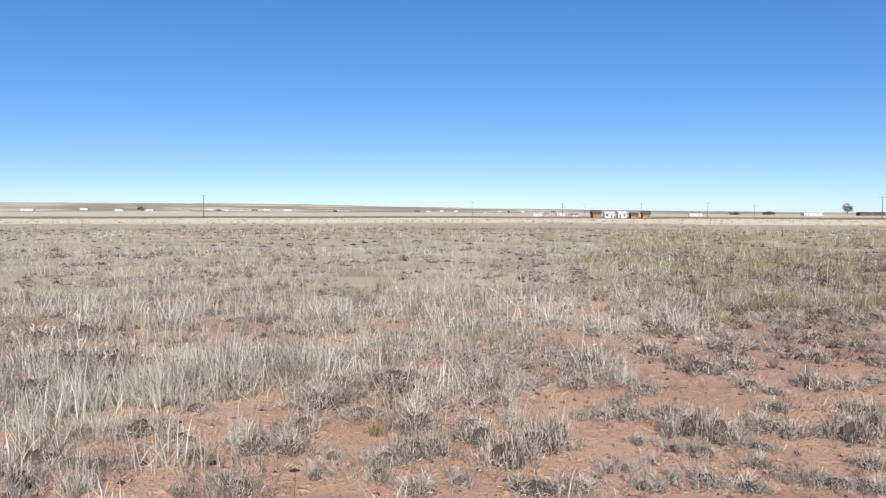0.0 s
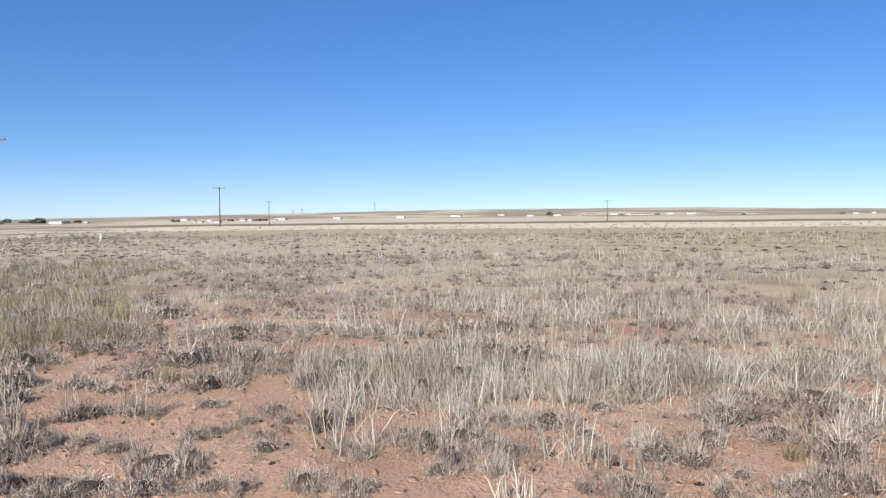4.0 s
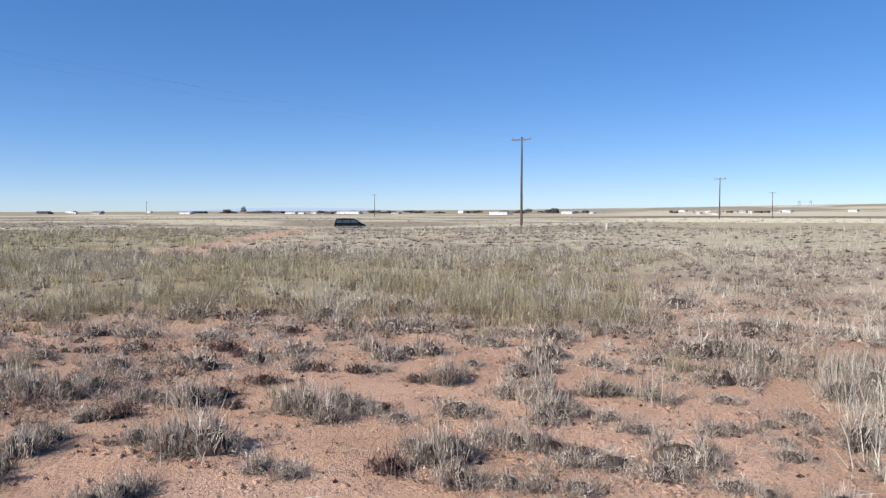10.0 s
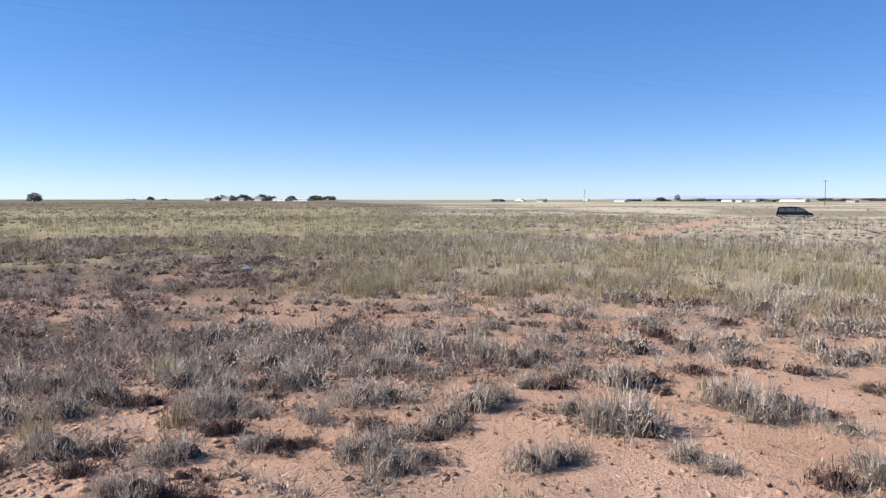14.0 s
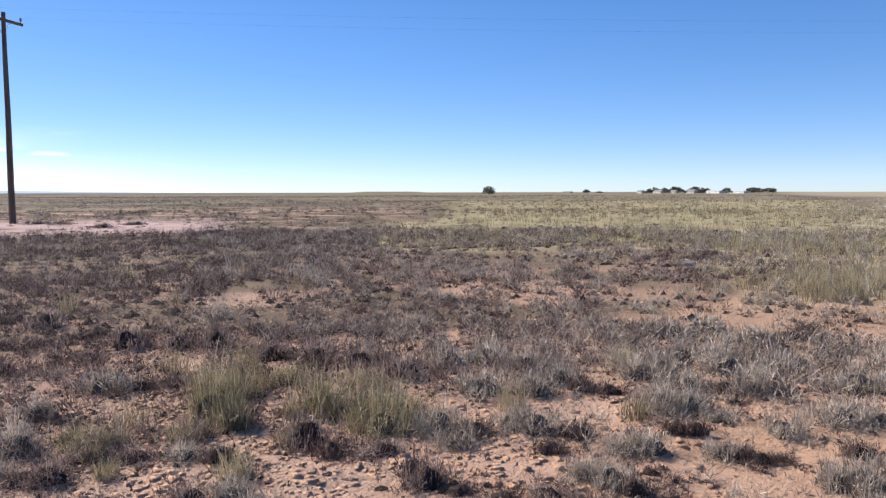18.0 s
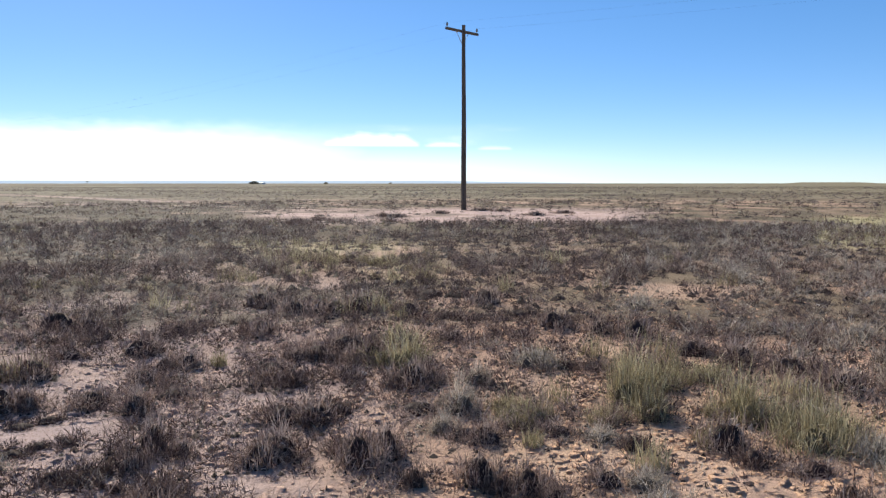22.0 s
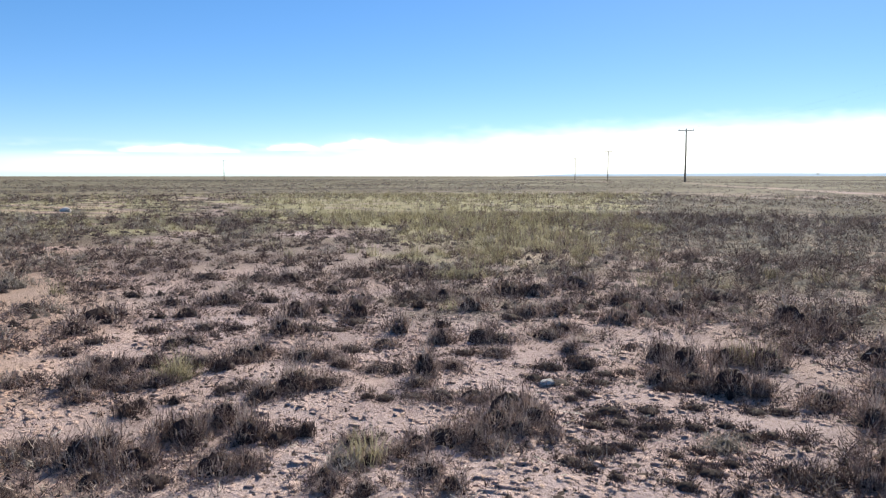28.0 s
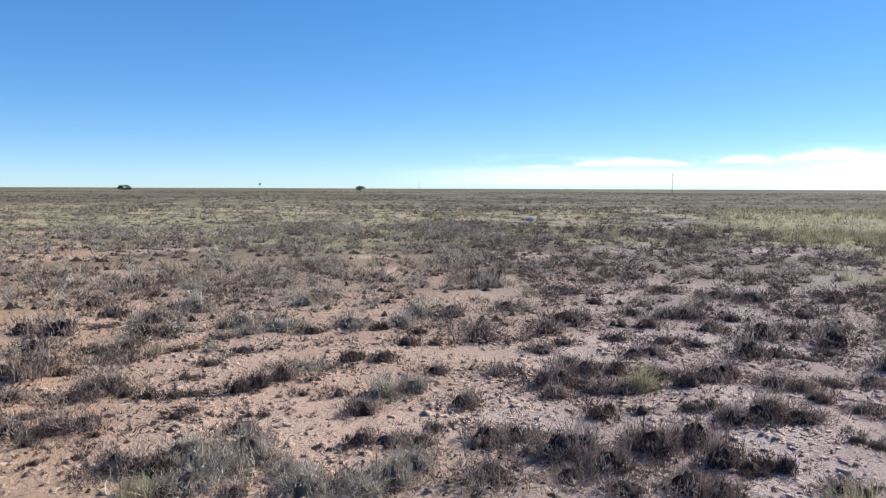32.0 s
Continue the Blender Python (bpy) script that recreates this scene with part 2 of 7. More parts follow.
ZONES["dark"] = [(-26, -11, 3.5, 18, 2.6), (72, 116, 3.5, 15, 1.8), (150, 250, 3.3, 18, 4.5), (250, 281, 3.3, 12, 2.5), (104, 150, 3.3, 40, 3.0), (150, 190, 10, 40, 3.0), (200, 248, 15, 90, 1.5), (-26, -11, 8, 30, 3.0), (2, 16, 3.2, 7, 3.0), (44, 68, 8, 40, 0.6), (92, 113, 3.2, 7, 2.5), (-13, 46, 6.5, 19, 0.8), (0, 46, 3.5, 8, 1.0), (188, 204, 10, 60, 4.0), (132, 152, 8, 60, 3.0), (183, 197, 3.0, 6, 4.0), (236, 253, 3.0, 6.5, 4.0), (46, 72, 4, 12, 1.2)]
ZONES["crumb"] = [(-30, 284, 3.0, 11, 12.0), (140, 284, 3.0, 11, 16.0)]
BASE = {"straw": 0.3, "yellow": 0.2, "grey": 0.6, "dark": 0.5, "crumb": 1.0, "brown": 0.3}
BARE = [(152, 180, 31, 48, 0.2), (46, 67, 5, 9.0, 0.4), (197, 215, 3.0, 7.5, 0.45), (222, 236, 4.5, 8.0, 0.6), (254, 268, 4.5, 8.0, 0.6),
        (-22, -6, 4, 8, 0.5), (104, 122, 3.2, 5.4, 0.8), (146, 166, 3.2, 5.2, 0.55), (66, 80, 4, 7, 0.45), (80, 100, 4.2, 6.5, 0.5), (8, 46, 4, 5.6, 0.5), (138, 160, 4.2, 5.4, 0.7)]


TRACK = [polar(92, 30), polar(86, 48), polar(81, 92)]
LINE_ROAD = [polar(186, 72), polar(200.5, 150), polar(206, 262), polar(209, 420)]      # pale wheel track along the poles


def on_track(x, y):
    """1 on the sandy tracks, 0 off them."""
    best = np.full_like(x, 1e9)
    for (ax, ay), (bx, by) in [*zip(TRACK, TRACK[1:]), *zip(LINE_ROAD, LINE_ROAD[1:])]:
        u = np.clip(((x - ax) * (bx - ax) + (y - ay) * (by - ay)) / ((bx - ax) ** 2 + (by - ay) ** 2), 0, 1)
        best = np.minimum(best, np.hypot(x - ax - u * (bx - ax), y - ay - u * (by - ay)))
    wide = 1 + 1.2 * ramp(np.hypot(x, y), 100, 250)
    return 1 - ramp(best + 2 * (fbm(x, y, 4.0, 77) - 0.5), 0.6 * wide, 1.8 * wide)


def inside(az, d, a0, a1, d0, d1):
    w = 2.5
    return ramp(az, a0 - w, a0 + w) * (1 - ramp(az, a1 - w, a1 + w)) * ramp(d, d0 * 0.88, d0 * 1.1) * (1 - ramp(d, d1 * 0.88, d1 * 1.1))


def singled(x, y):
    """How much scattered grass stays between the single tussocks near the path: little close by, all farther out."""
    edge = np.interp(azimuth(x, y), (-25, -12, 0, 36, 50, 64, 88, 100, 112, 140, 152, 165, 185, 280), (9.5, 9, 6.5, 6.3, 7.5, 9.0, 8.8, 5.6, 5.2, 5.4, 5.6, 6.2, 9.0, 10.5))
    az = azimuth(x, y)
    floor = 0.24 + 0.5 * ramp(az, 142, 152) * (1 - ramp(az, 190, 198)) + 0.25 * ramp(az, 80, 90) * (1 - ramp(az, 118, 126))
    floor = floor + 0.2 * ramp(az, 0, 6) * (1 - ramp(az, 18, 24))
    floor = floor + 0.22 * ramp(az, 220, 228)
    return floor + (1 - floor) * ramp(np.hypot(x, y) + 2.5 * (fbm(x, y, 3.0, 55) - 0.5), edge * 0.85, edge * 1.15)


def growth(kind, x, y, fine=False):
    """Clumps per square metre of one kind of grass."""
    d, az = np.hypot(x, y), azimuth(x, y)
    wob = (fbm(x, y, 5.0, 3) - 0.5)
    dw, aw = np.maximum(d * (1 + 0.35 * wob), 3.9), az + 9 * (fbm(x, y, 7.0, 8) - 0.5)
    v = np.full_like(d, BASE[kind]) * (1 - ramp(az, 100, 128) if kind == "straw" else 1)
    for a0, a1, d0, d1, amount in ZONES[kind]:
        v = v + amount * inside(aw, dw, a0, a1, d0, d1)
    for a0, a1, d0, d1, left in BARE:
        v = v * (1 - (1 - left) * inside(aw, dw, a0, a1, d0, d1))
    v = v * (1 - 0.65 * on_track(x, y))
    if kind != "crumb":
        v = v * (0.5 + 0.5 * singled(x, y) if kind == "straw" else singled(x, y))
    if fine:
        return v
    seed = {"straw": 21, "yellow": 32, "grey": 43, "dark": 54, "crumb": 65, "brown": 43}[kind]
    return v * ramp(fbm(x, y, 1.7, seed), 0.25, 0.75) * 1.8


def height(x, y):
    """The lie of the land."""
    x, y = np.asarray(x, float), np.asarray(y, float)
    d, az = np.hypot(x, y), azimuth(x, y)
    z = (0.05 * (fbm(x, y, 2.4, 5) - 0.5) + (0.045 * (fbm(x, y, 0.55, 15) - 0.5) + (0.012 + 0.024 * ramp(az, 95, 150)) * (fbm(x, y, 0.24, 17) - 0.5)) * (1 - ramp(d, 9, 16))) * ramp(d, 1, 4) + 0.5 * (fbm(x, y, 45.0, 6) - 0.5) * ramp(d, 25, 90)
    z = z - 0.98 * np.exp(-((x + 104) ** 2 + (y - 19) ** 2) / 26.0 ** 2)
    z = z - 1.4 * ramp(d, 130, 420) * inside(az, np.full_like(d, 1000.0), -40, 110, 100, 9e3)
    z = z + 0.5 * np.exp(-((x - 49) ** 2 + (y + 137) ** 2) / 30.0 ** 2)
    ridge = np.interp(az, (-24, -8, 7, 20, 31, 40, 52, 66, 80, 98), (0, 11, 25, 43, 46, 41, 27, 12, 7, 0))
    z = z + ridge * ramp(d, 700, 4300) * (0.9 + 0.2 * fbm(az * 10, az * 0, 40.0, 4))
    z = z + 2.2 * ramp(d, 900, 2600)
    mesa = ramp(az, 136.8, 137.6) * (1 - ramp(az, 141.6, 142.2))
    z = z + 4 * mesa * ramp(d, 3000, 3150)
    return z


def numpy_mesh(name, verts, tris, values=()):
    me = bpy.data.meshes.new(name)
    me.vertices.add(len(verts)), me.loops.add(tris.size), me.polygons.add(len(tris))
    me.vertices.foreach_set("co", np.ascontiguousarray(verts, np.float32).ravel())
    me.loops.foreach_set("vertex_index", np.ascontiguousarray(tris, np.int32).ravel())
    me.polygons.foreach_set("loop_start", np.arange(len(tris), dtype=np.int32) * 3)
    for key, vals in values:
        me.attributes.new(key, "FLOAT", "POINT").data.foreach_set("value", np.ascontiguousarray(vals, np.float32))
    me.update(calc_edges=True)
    return me


# the ground: one sheet out to the horizon ---------------------------------------
def build_ground():
    na = 540
    rs = [0.0, 0.7, 1.4, 2.1]
    while rs[-1] < 4650:
        rs.append(rs[-1] * (1.018 if rs[-1] < 12 else 1.034) + 0.01)
    rs = np.array(rs[1:])
    a = np.linspace(0, 2 * np.pi, na, endpoint=False)
    rr, aa = np.meshgrid(rs, a, indexing="ij")
    x, y = (-np.sin(aa) * rr).ravel(), (np.cos(aa) * rr).ravel()
    x, y = np.append(x, 0.0), np.append(y, 0.0)
    v = np.stack([x, y, height(x, y)], 1)
    i, j = np.meshgrid(np.arange(len(rs) - 1), np.arange(na), indexing="ij")
    p, q = (i * na + j).ravel(), (i * na + (j + 1) % na).ravel()
    k = np.arange(na)
    tris = np.concatenate([np.stack([p, q, q + na], 1), np.stack([p, q + na, p + na], 1),
                           np.stack([np.full(na, len(x) - 1), (k + 1) % na, k], 1)])
    tris = tris[:, ::-1]
    d, az = np.hypot(x, y), azimuth(x, y)
    g = {k: growth(k, x, y) for k in SHAPE if k != "crumb"}
    total = sum(g.values())
    far = ramp(d, 7, 26)
    cover = np.clip(total / 8.0, 0, 1) * (0.18 + 0.75 * far)
    wide = ramp(d, 50, 100)
    cover = cover * (1 - wide) + wide * (0.9 + 0.1 * fbm(x, y, 60, 9))
    cover = np.maximum(cover, 0.75 * inside(az, d, 62, 120, 13.5, 30))
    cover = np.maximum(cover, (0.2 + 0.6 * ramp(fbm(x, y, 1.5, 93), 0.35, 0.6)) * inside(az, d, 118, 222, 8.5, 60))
    a0, a1, d0, d1 = BARE[0][:4]                      # the bare sandy patch round the pole
    cover = cover * (1 - 0.95 * inside(az, d, a0, a1, d0, d1) * ramp(fbm(x, y, 4.0, 92), 0.36, 0.5))
    cover = np.maximum(cover, 0.8 * inside(az, np.full_like(d, 1000.0), -40, 70, 100, 9e3) * ramp(d, 10, 22))
    cover = np.maximum(cover, 0.95 * inside(az, d, 106, 138, 38, 160))
    cover = cover * (1 - (0.7 - 0.4 * ramp(d, 100, 130)) * on_track(x, y))
    front = inside(az, np.full_like(d, 1000.0), -40, 112, 100, 9e3)
    bands = ramp(fbm(az * 0.25, np.log(np.maximum(d, 1)) * 14, 1.6, 14), 0.4, 0.6)
    field = inside(az + 8 * (bands - 0.5), d, -30, 58, 75, 260) * (0.45 + 0.75 * bands)
    field = np.maximum(field, inside(az, d, -30, 106, 75, 900) * (0.3 + 0.45 * bands))
    straw = np.clip(g["straw"] / 8, 0, 0.7) * (1 - wide) + wide * np.maximum(field, np.maximum(bands * (0.15 + 0.6 * inside(az, np.full_like(d, 1000.0), -40, 60, 100, 9e3)), 0.36 * front * ramp(d, 200, 800)))
    # strips of stubble and of weeds across the fields on the far side
    fields = inside(az, np.full_like(d, 1000.0), -45, 60, 100, 9e3)
    dd = d * (1 + 0.22 * (fbm(az * 1.0, d * 0, 14.0, 81) - 0.5) + 0.12 * (fbm(az * 1.0, np.log(np.maximum(d, 1)) * 6, 5.0, 83) - 0.5))

    def strip(d0, d1):
        return ramp(dd, d0 * 0.94, d0 * 1.05) * (1 - ramp(dd, d1 * 0.94, d1 * 1.06))
    mown = 0.95 * strip(112, 300) + 0.24 * strip(340, 480) + 0.75 * strip(540, 1250) + (0.34 + 0.4 * ramp(fbm(az * 1.0, np.log(np.maximum(d, 1)) * 40, 4.0, 87), 0.5, 0.62)) * strip(1250, 9e3) + 0.6 * strip(76, 112)
    straw = straw * (1 - fields * ramp(d, 70, 80)) + fields * ramp(d, 70, 80) * np.clip(mown, 0, 1)
    lush = np.clip(g["yellow"] / 2.5, 0, 1) * (1 - wide) + wide * (1 - front) * (0.45 - 0.3 * ramp(az, 135, 160)) * fbm(az * 2, d, 90, 19)
    lush = np.maximum(lush * (1 - fields * ramp(d, 112, 125)), 0.35 * fields * strip(76, 112))
    lush = np.maximum(lush, np.maximum(0.85 * inside(az, d, 58, 114, 11.5, 30), np.maximum(0.55 * inside(az, d, 204, 229, 27, 66), np.maximum(inside(az, d, 203, 220, 16, 30), inside(az, d, 108, 135, 40, 160)))))
    turn = az + 16 * (fbm(x, y, 1.6, 63) - 0.5)         # the pale soil, crust with glare in its colour, has no straight border
    pale = np.clip((0.25 * ramp(turn, 105, 150) + 0.75 * ramp(turn, 160, 194)) * (0.65 + 0.65 * fbm(x, y, 3.7, 61) + 0.6 * (fbm(x, y, 0.9, 62) - 0.5)), 0, 0.95) * (1 - 0.65 * ramp(turn, 230, 256)) * (1 - ramp(az, 266, 279))
    pale = np.maximum(pale, 0.8 * inside(az, d, 150, 184, 28, 52))
    straw = np.maximum(straw, (0.62 - 0.2 * ramp(az, 54, 66)) * front * ramp(d, 12, 26) * (1 - wide))
    ob = new("ground", numpy_mesh("ground", v, tris, (("cover", cover), ("straw", straw), ("lush", lush), ("pale", pale))))
    ob.data.polygons.foreach_set("use_smooth", np.ones(len(tris), bool))
    ob.data.materials.append(SOIL)
    tagged(ob, "flat red sandy soil with dry grass reaching to the horizon", "ground", kind="structure")


build_ground()


# grass ----------------------------------------------------------------------
def blades(rng, base, tone, high, lean, width, simple=False, away=None):
    """Arrays of bent blades that stand at base; returns points, triangles and tones."""
    n = len(base)
    phi = rng.uniform(0, 2 * np.pi, n) if away is None else away + rng.normal(0, 1.3, n)
    th = np.abs(rng.normal(0, 1, n)) * lean * 0.75
    th = np.minimum(th, 1.35)
    ln = high * rng.uniform(0.45, 1.1, n)
    out = np.stack([np.cos(phi), np.sin(phi), np.zeros(n)], 1)
    up = np.array([0, 0, 1.0])
    th2 = np.minimum(th * 1.5 + 0.12, 1.75)
    d1 = out * np.sin(th)[:, None] + up * np.cos(th)[:, None]
    d2 = out * np.sin(th2)[:, None] + up * np.cos(th2)[:, None]
    psi = rng.uniform(0, 2 * np.pi, n)
    side = np.stack([np.cos(psi), np.sin(psi), np.zeros(n)], 1) * (width * 0.5)[:, None]
    mid = base + d1 * (ln * 0.55)[:, None]
    tip = mid + d2 * (ln * 0.45)[:, None]
    if simple:
        v = np.stack([base - side, base + side, tip], 1)
        t = np.arange(n)[:, None] * 3 + np.array([0, 1, 2])
        return v.reshape(-1, 3), t, np.repeat(tone, 3)
    v = np.stack([base - side, base + side, mid - side * 0.8, mid + side * 0.8, tip], 1)
    t = (np.arange(n)[:, None, None] * 5 + np.array([[0, 1, 3], [0, 3, 2], [2, 3, 4]])).reshape(-1, 3)
    return v.reshape(-1, 3), t, np.repeat(tone, 5)


def fuzz(rng, centre, radius, tall, tone, per, width, longer=0.05):
    """Short twigs that cover domes (one per centre) all over; returns points, triangles, tones."""
    n = len(centre)
    idx = np.repeat(np.arange(n), per)
    m = len(idx)
    a, c = rng.uniform(0, 2 * np.pi, m), rng.uniform(0.02, 1, m)
    q = np.sqrt(1 - c * c)
    nrm = np.stack([np.cos(a) * q, np.sin(a) * q, c], 1)
    inner = rng.uniform(0.45, 0.85, m)[:, None]
    base = centre[idx] + nrm * np.stack([radius[idx], radius[idx], tall[idx]], 1) * inner
    way = nrm * 0.75 + np.array([0, 0, 0.25]) + rng.normal(0, 0.55, (m, 3))
    way /= np.linalg.norm(way, axis=1)[:, None]
    ln = tall[idx] * rng.uniform(0.22, 0.6, m) * np.where(rng.uniform(0, 1, m) < longer, 2.0, 1.0) + 0.015
    side = np.cross(way, rng.normal(0, 1, (m, 3)))
    side *= (width[idx] * 0.5 / (np.linalg.norm(side, axis=1) + 1e-9))[:, None]
    v = np.stack([base - side, base + side, base + way * ln[:, None]], 1)
    t = np.arange(m)[:, None] * 3 + np.array([0, 1, 2])
    return v.reshape(-1, 3), t, np.repeat(tone[idx] + rng.uniform(-0.1, 0.1, m), 3)


def curls(rng, centre, radius, tall, tone, per, width):
    """Fine bent twigs that cover domes (one per centre) all over, each in two lengths; returns points, triangles, tones."""
    n = len(centre)
    idx = np.repeat(np.arange(n), per)
    m = len(idx)
    a, c = rng.uniform(0, 2 * np.pi, m), rng.uniform(0.0, 1, m)
    q = np.sqrt(1 - c * c)
    nrm = np.stack([np.cos(a) * q, np.sin(a) * q, c], 1)
    base = centre[idx] + nrm * np.stack([radius[idx], radius[idx], tall[idx]], 1) * rng.uniform(0.4, 0.8, m)[:, None]
    way = nrm * 0.8 + rng.normal(0, 0.5, (m, 3)) + np.array([0, 0, 0.3])
    way /= np.linalg.norm(way, axis=1)[:, None]
    bent = way + rng.normal(0, 0.55, (m, 3)) - np.array([0, 0, 0.2])
    bent /= np.linalg.norm(bent, axis=1)[:, None]
    ln = (np.maximum(tall, radius * 0.6)[idx] * rng.uniform(0.22, 0.55, m) + 0.01)[:, None]
    side = np.cross(way, rng.normal(0, 1, (m, 3)))
    side *= (width * 0.58 * rng.uniform(0.7, 1.3, m) / (np.linalg.norm(side, axis=1) + 1e-9))[:, None]
    mid = base + way * ln * 0.55
    v = np.stack([base, mid - side, mid + side, mid + bent * ln * 0.5], 1)
    t = (np.arange(m)[:, None, None] * 4 + np.array([[0, 1, 2], [1, 3, 2]])).reshape(-1, 3)
    return v.reshape(-1, 3), t, np.repeat(tone[idx] + rng.uniform(-0.12, 0.18, m), 4)


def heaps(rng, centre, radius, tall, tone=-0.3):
    """The dense dead hearts of clumps, inner shade put into a dark tone: low, uneven, six-sided."""
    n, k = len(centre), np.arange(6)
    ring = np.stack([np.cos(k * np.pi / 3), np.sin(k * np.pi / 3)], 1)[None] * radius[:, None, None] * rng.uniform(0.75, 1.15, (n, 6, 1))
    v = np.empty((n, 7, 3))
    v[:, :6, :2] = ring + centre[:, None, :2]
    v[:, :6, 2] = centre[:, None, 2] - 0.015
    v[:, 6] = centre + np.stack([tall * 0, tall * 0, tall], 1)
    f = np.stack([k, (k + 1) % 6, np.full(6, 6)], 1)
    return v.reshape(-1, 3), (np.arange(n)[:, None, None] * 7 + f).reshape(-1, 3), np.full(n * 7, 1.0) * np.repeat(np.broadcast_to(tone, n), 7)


def linked(rng, kind, x, y, size, per, width, deep, heart=0.22):
    """Low grass in ragged, linked patches: many small domes, tall in the heart of a patch and low at its rim."""
    high, foot = SHAPE[kind][:2]
    n = len(x)
    c = np.stack([x, y, height(x, y) - 0.008], 1)
    tall = high * (0.3 + 0.75 * deep) * rng.uniform(0.55, 1.25, n)
    tone = np.clip(0.45 * fbm(x, y, 0.9, 88) + rng.uniform(-0.1, 0.2, n), 0, 0.5)
    a = fuzz(rng, c, foot * size, tall, tone, per, width, 0.1)
    # heart tone carries shade: darker where the clumps stand against the sun
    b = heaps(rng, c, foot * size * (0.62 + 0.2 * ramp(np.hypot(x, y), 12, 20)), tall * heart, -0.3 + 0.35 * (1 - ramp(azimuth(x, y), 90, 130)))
    return np.concatenate([a[0], b[0]]), np.concatenate([a[1], b[1] + len(a[0])]), np.concatenate([a[2], b[2]])


def clumps(rng, kind, cx, cy, size, per, width, simple, low=1.0):
    """Grass of many clumps at once: fuzzy domes for the low kinds, upright blades for the tall."""
    high, foot, lean, _ = SHAPE[kind]
    high = high * low
    n = len(cx)
    tone = rng.uniform(-0.22 if kind == "straw" else 0.0, 0.5 if kind == "straw" else 0.45, n)
    if lean > 0.8:
        c = np.stack([cx, cy, height(cx, cy) - 0.01], 1)
        tall = high * size * rng.uniform(0.7, 1.2, n)
        a = fuzz(rng, c, foot * size, tall, tone, per, width * 1.25)
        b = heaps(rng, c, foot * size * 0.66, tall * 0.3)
        return np.concatenate([a[0], b[0]]), np.concatenate([a[1], b[1] + len(a[0])]), np.concatenate([a[2], b[2]])
    idx = np.repeat(np.arange(n), per)
    m = len(idx)
    r, a = np.sqrt(rng.uniform(0, 1, m)) * foot * size[idx], rng.uniform(0, 2 * np.pi, m)
    bx, by = cx[idx] + np.cos(a) * r, cy[idx] + np.sin(a) * r
    base = np.stack([bx, by, height(bx, by) - 0.01], 1)
    return blades(rng, base, tone[idx], high * size[idx] * (1 - 0.3 * r / (foot * size[idx])), lean, width[idx], simple)


LABEL = {"brown": "brown withered bunchgrass tufts spread over the plain", "grey": "grey dried bunchgrass tufts scattered over red soil", "straw": "pale straw-coloured tall dry grass in stands",
         "dark": "low dark withered grass mats on bare soil", "yellow": "yellow-green dry grass in soft patches",
         "crumb": "dark crumbs of dead stubble littered over the soil"}
TUFT_LABEL = {"brown": "brown withered bunchgrass tussock, backlit shade put into its colour, with tangled blades on bare soil", "grey": "grey dried bunchgrass tussock with curling blades on red soil", "straw": "tall pale straw-coloured grass tussock in the stand",
              "dark": "low dark withered grass mat on bare soil", "yellow": "yellow-green dry grass tussock with upright blades"}
GRASS["crumb"] = GRASS["dark"]

# single tussocks near the path: x, y, radius, height, kind
TUFTS = []
TUFTS += [
    (-0.81, 10.19, 0.4, 0.6, "straw"), (-0.31, 10.58, 0.41, 0.6, "straw"), (0.27, 10.96, 0.35, 0.6, "straw"), (-0.87, 12.96, 0.42, 0.53, "straw"), (-0.13, 13.51, 0.48, 0.55, "straw"), (0.89, 10.48, 0.3, 0.5, "straw"), (1.15, 10.21, 0.22, 0.43, "straw"),
    (1.63, 10.61, 0.34, 0.34, "grey"), (2.04, 10.45, 0.3, 0.55, "straw"), (1.91, 11.47, 0.29, 0.48, "straw"), (0.57, 7.84, 0.22, 0.26, "grey"), (0.71, 7.5, 0.22, 0.41, "straw"), (0.82, 7.36, 0.13, 0.49, "straw"), (1.31, 8.85, 0.22, 0.15, "grey"),
    (0.43, 7.1, 0.15, 0.14, "grey"), (1, 6.98, 0.13, 0.12, "grey"), (1.7, 8.1, 0.27, 0.13, "grey"), (2.04, 8.18, 0.18, 0.15, "grey"), (2.13, 9.31, 0.24, 0.13, "grey"), (1.17, 5.75, 0.17, 0.29, "grey"),
]
TUFTS += [
    (1.32, 5.66, 0.17, 0.31, "grey"), (1.11, 6.2, 0.14, 0.12, "grey"), (1.48, 5.86, 0.1, 0.1, "grey"), (0.77, 6.18, 0.16, 0.12, "grey"), (0.6, 6.17, 0.13, 0.1, "grey"), (0.4, 6.07, 0.07, 0.05, "grey"), (0.77, 6.58, 0.1, 0.07, "grey"),
    (1.96, 7.25, 0.11, 0.11, "grey"), (2.09, 7.12, 0.11, 0.06, "grey"), (1.68, 5.96, 0.16, 0.12, "grey"), (1.85, 5.83, 0.13, 0.09, "grey"), (1.96, 6.52, 0.15, 0.09, "grey"), (2.07, 5.88, 0.11, 0.1, "grey"), (2.26, 5.81, 0.18, 0.2, "grey"),
    (2.45, 5.92, 0.14, 0.24, "grey"), (2.59, 6.52, 0.15, 0.09, "grey"), (2.54, 7.36, 0.14, 0.2, "grey"), (2.81, 7.38, 0.11, 0.11, "grey"), (3.16, 7.7, 0.1, 0.08, "grey"), (3.01, 8.65, 0.13, 0.18, "grey"),
]
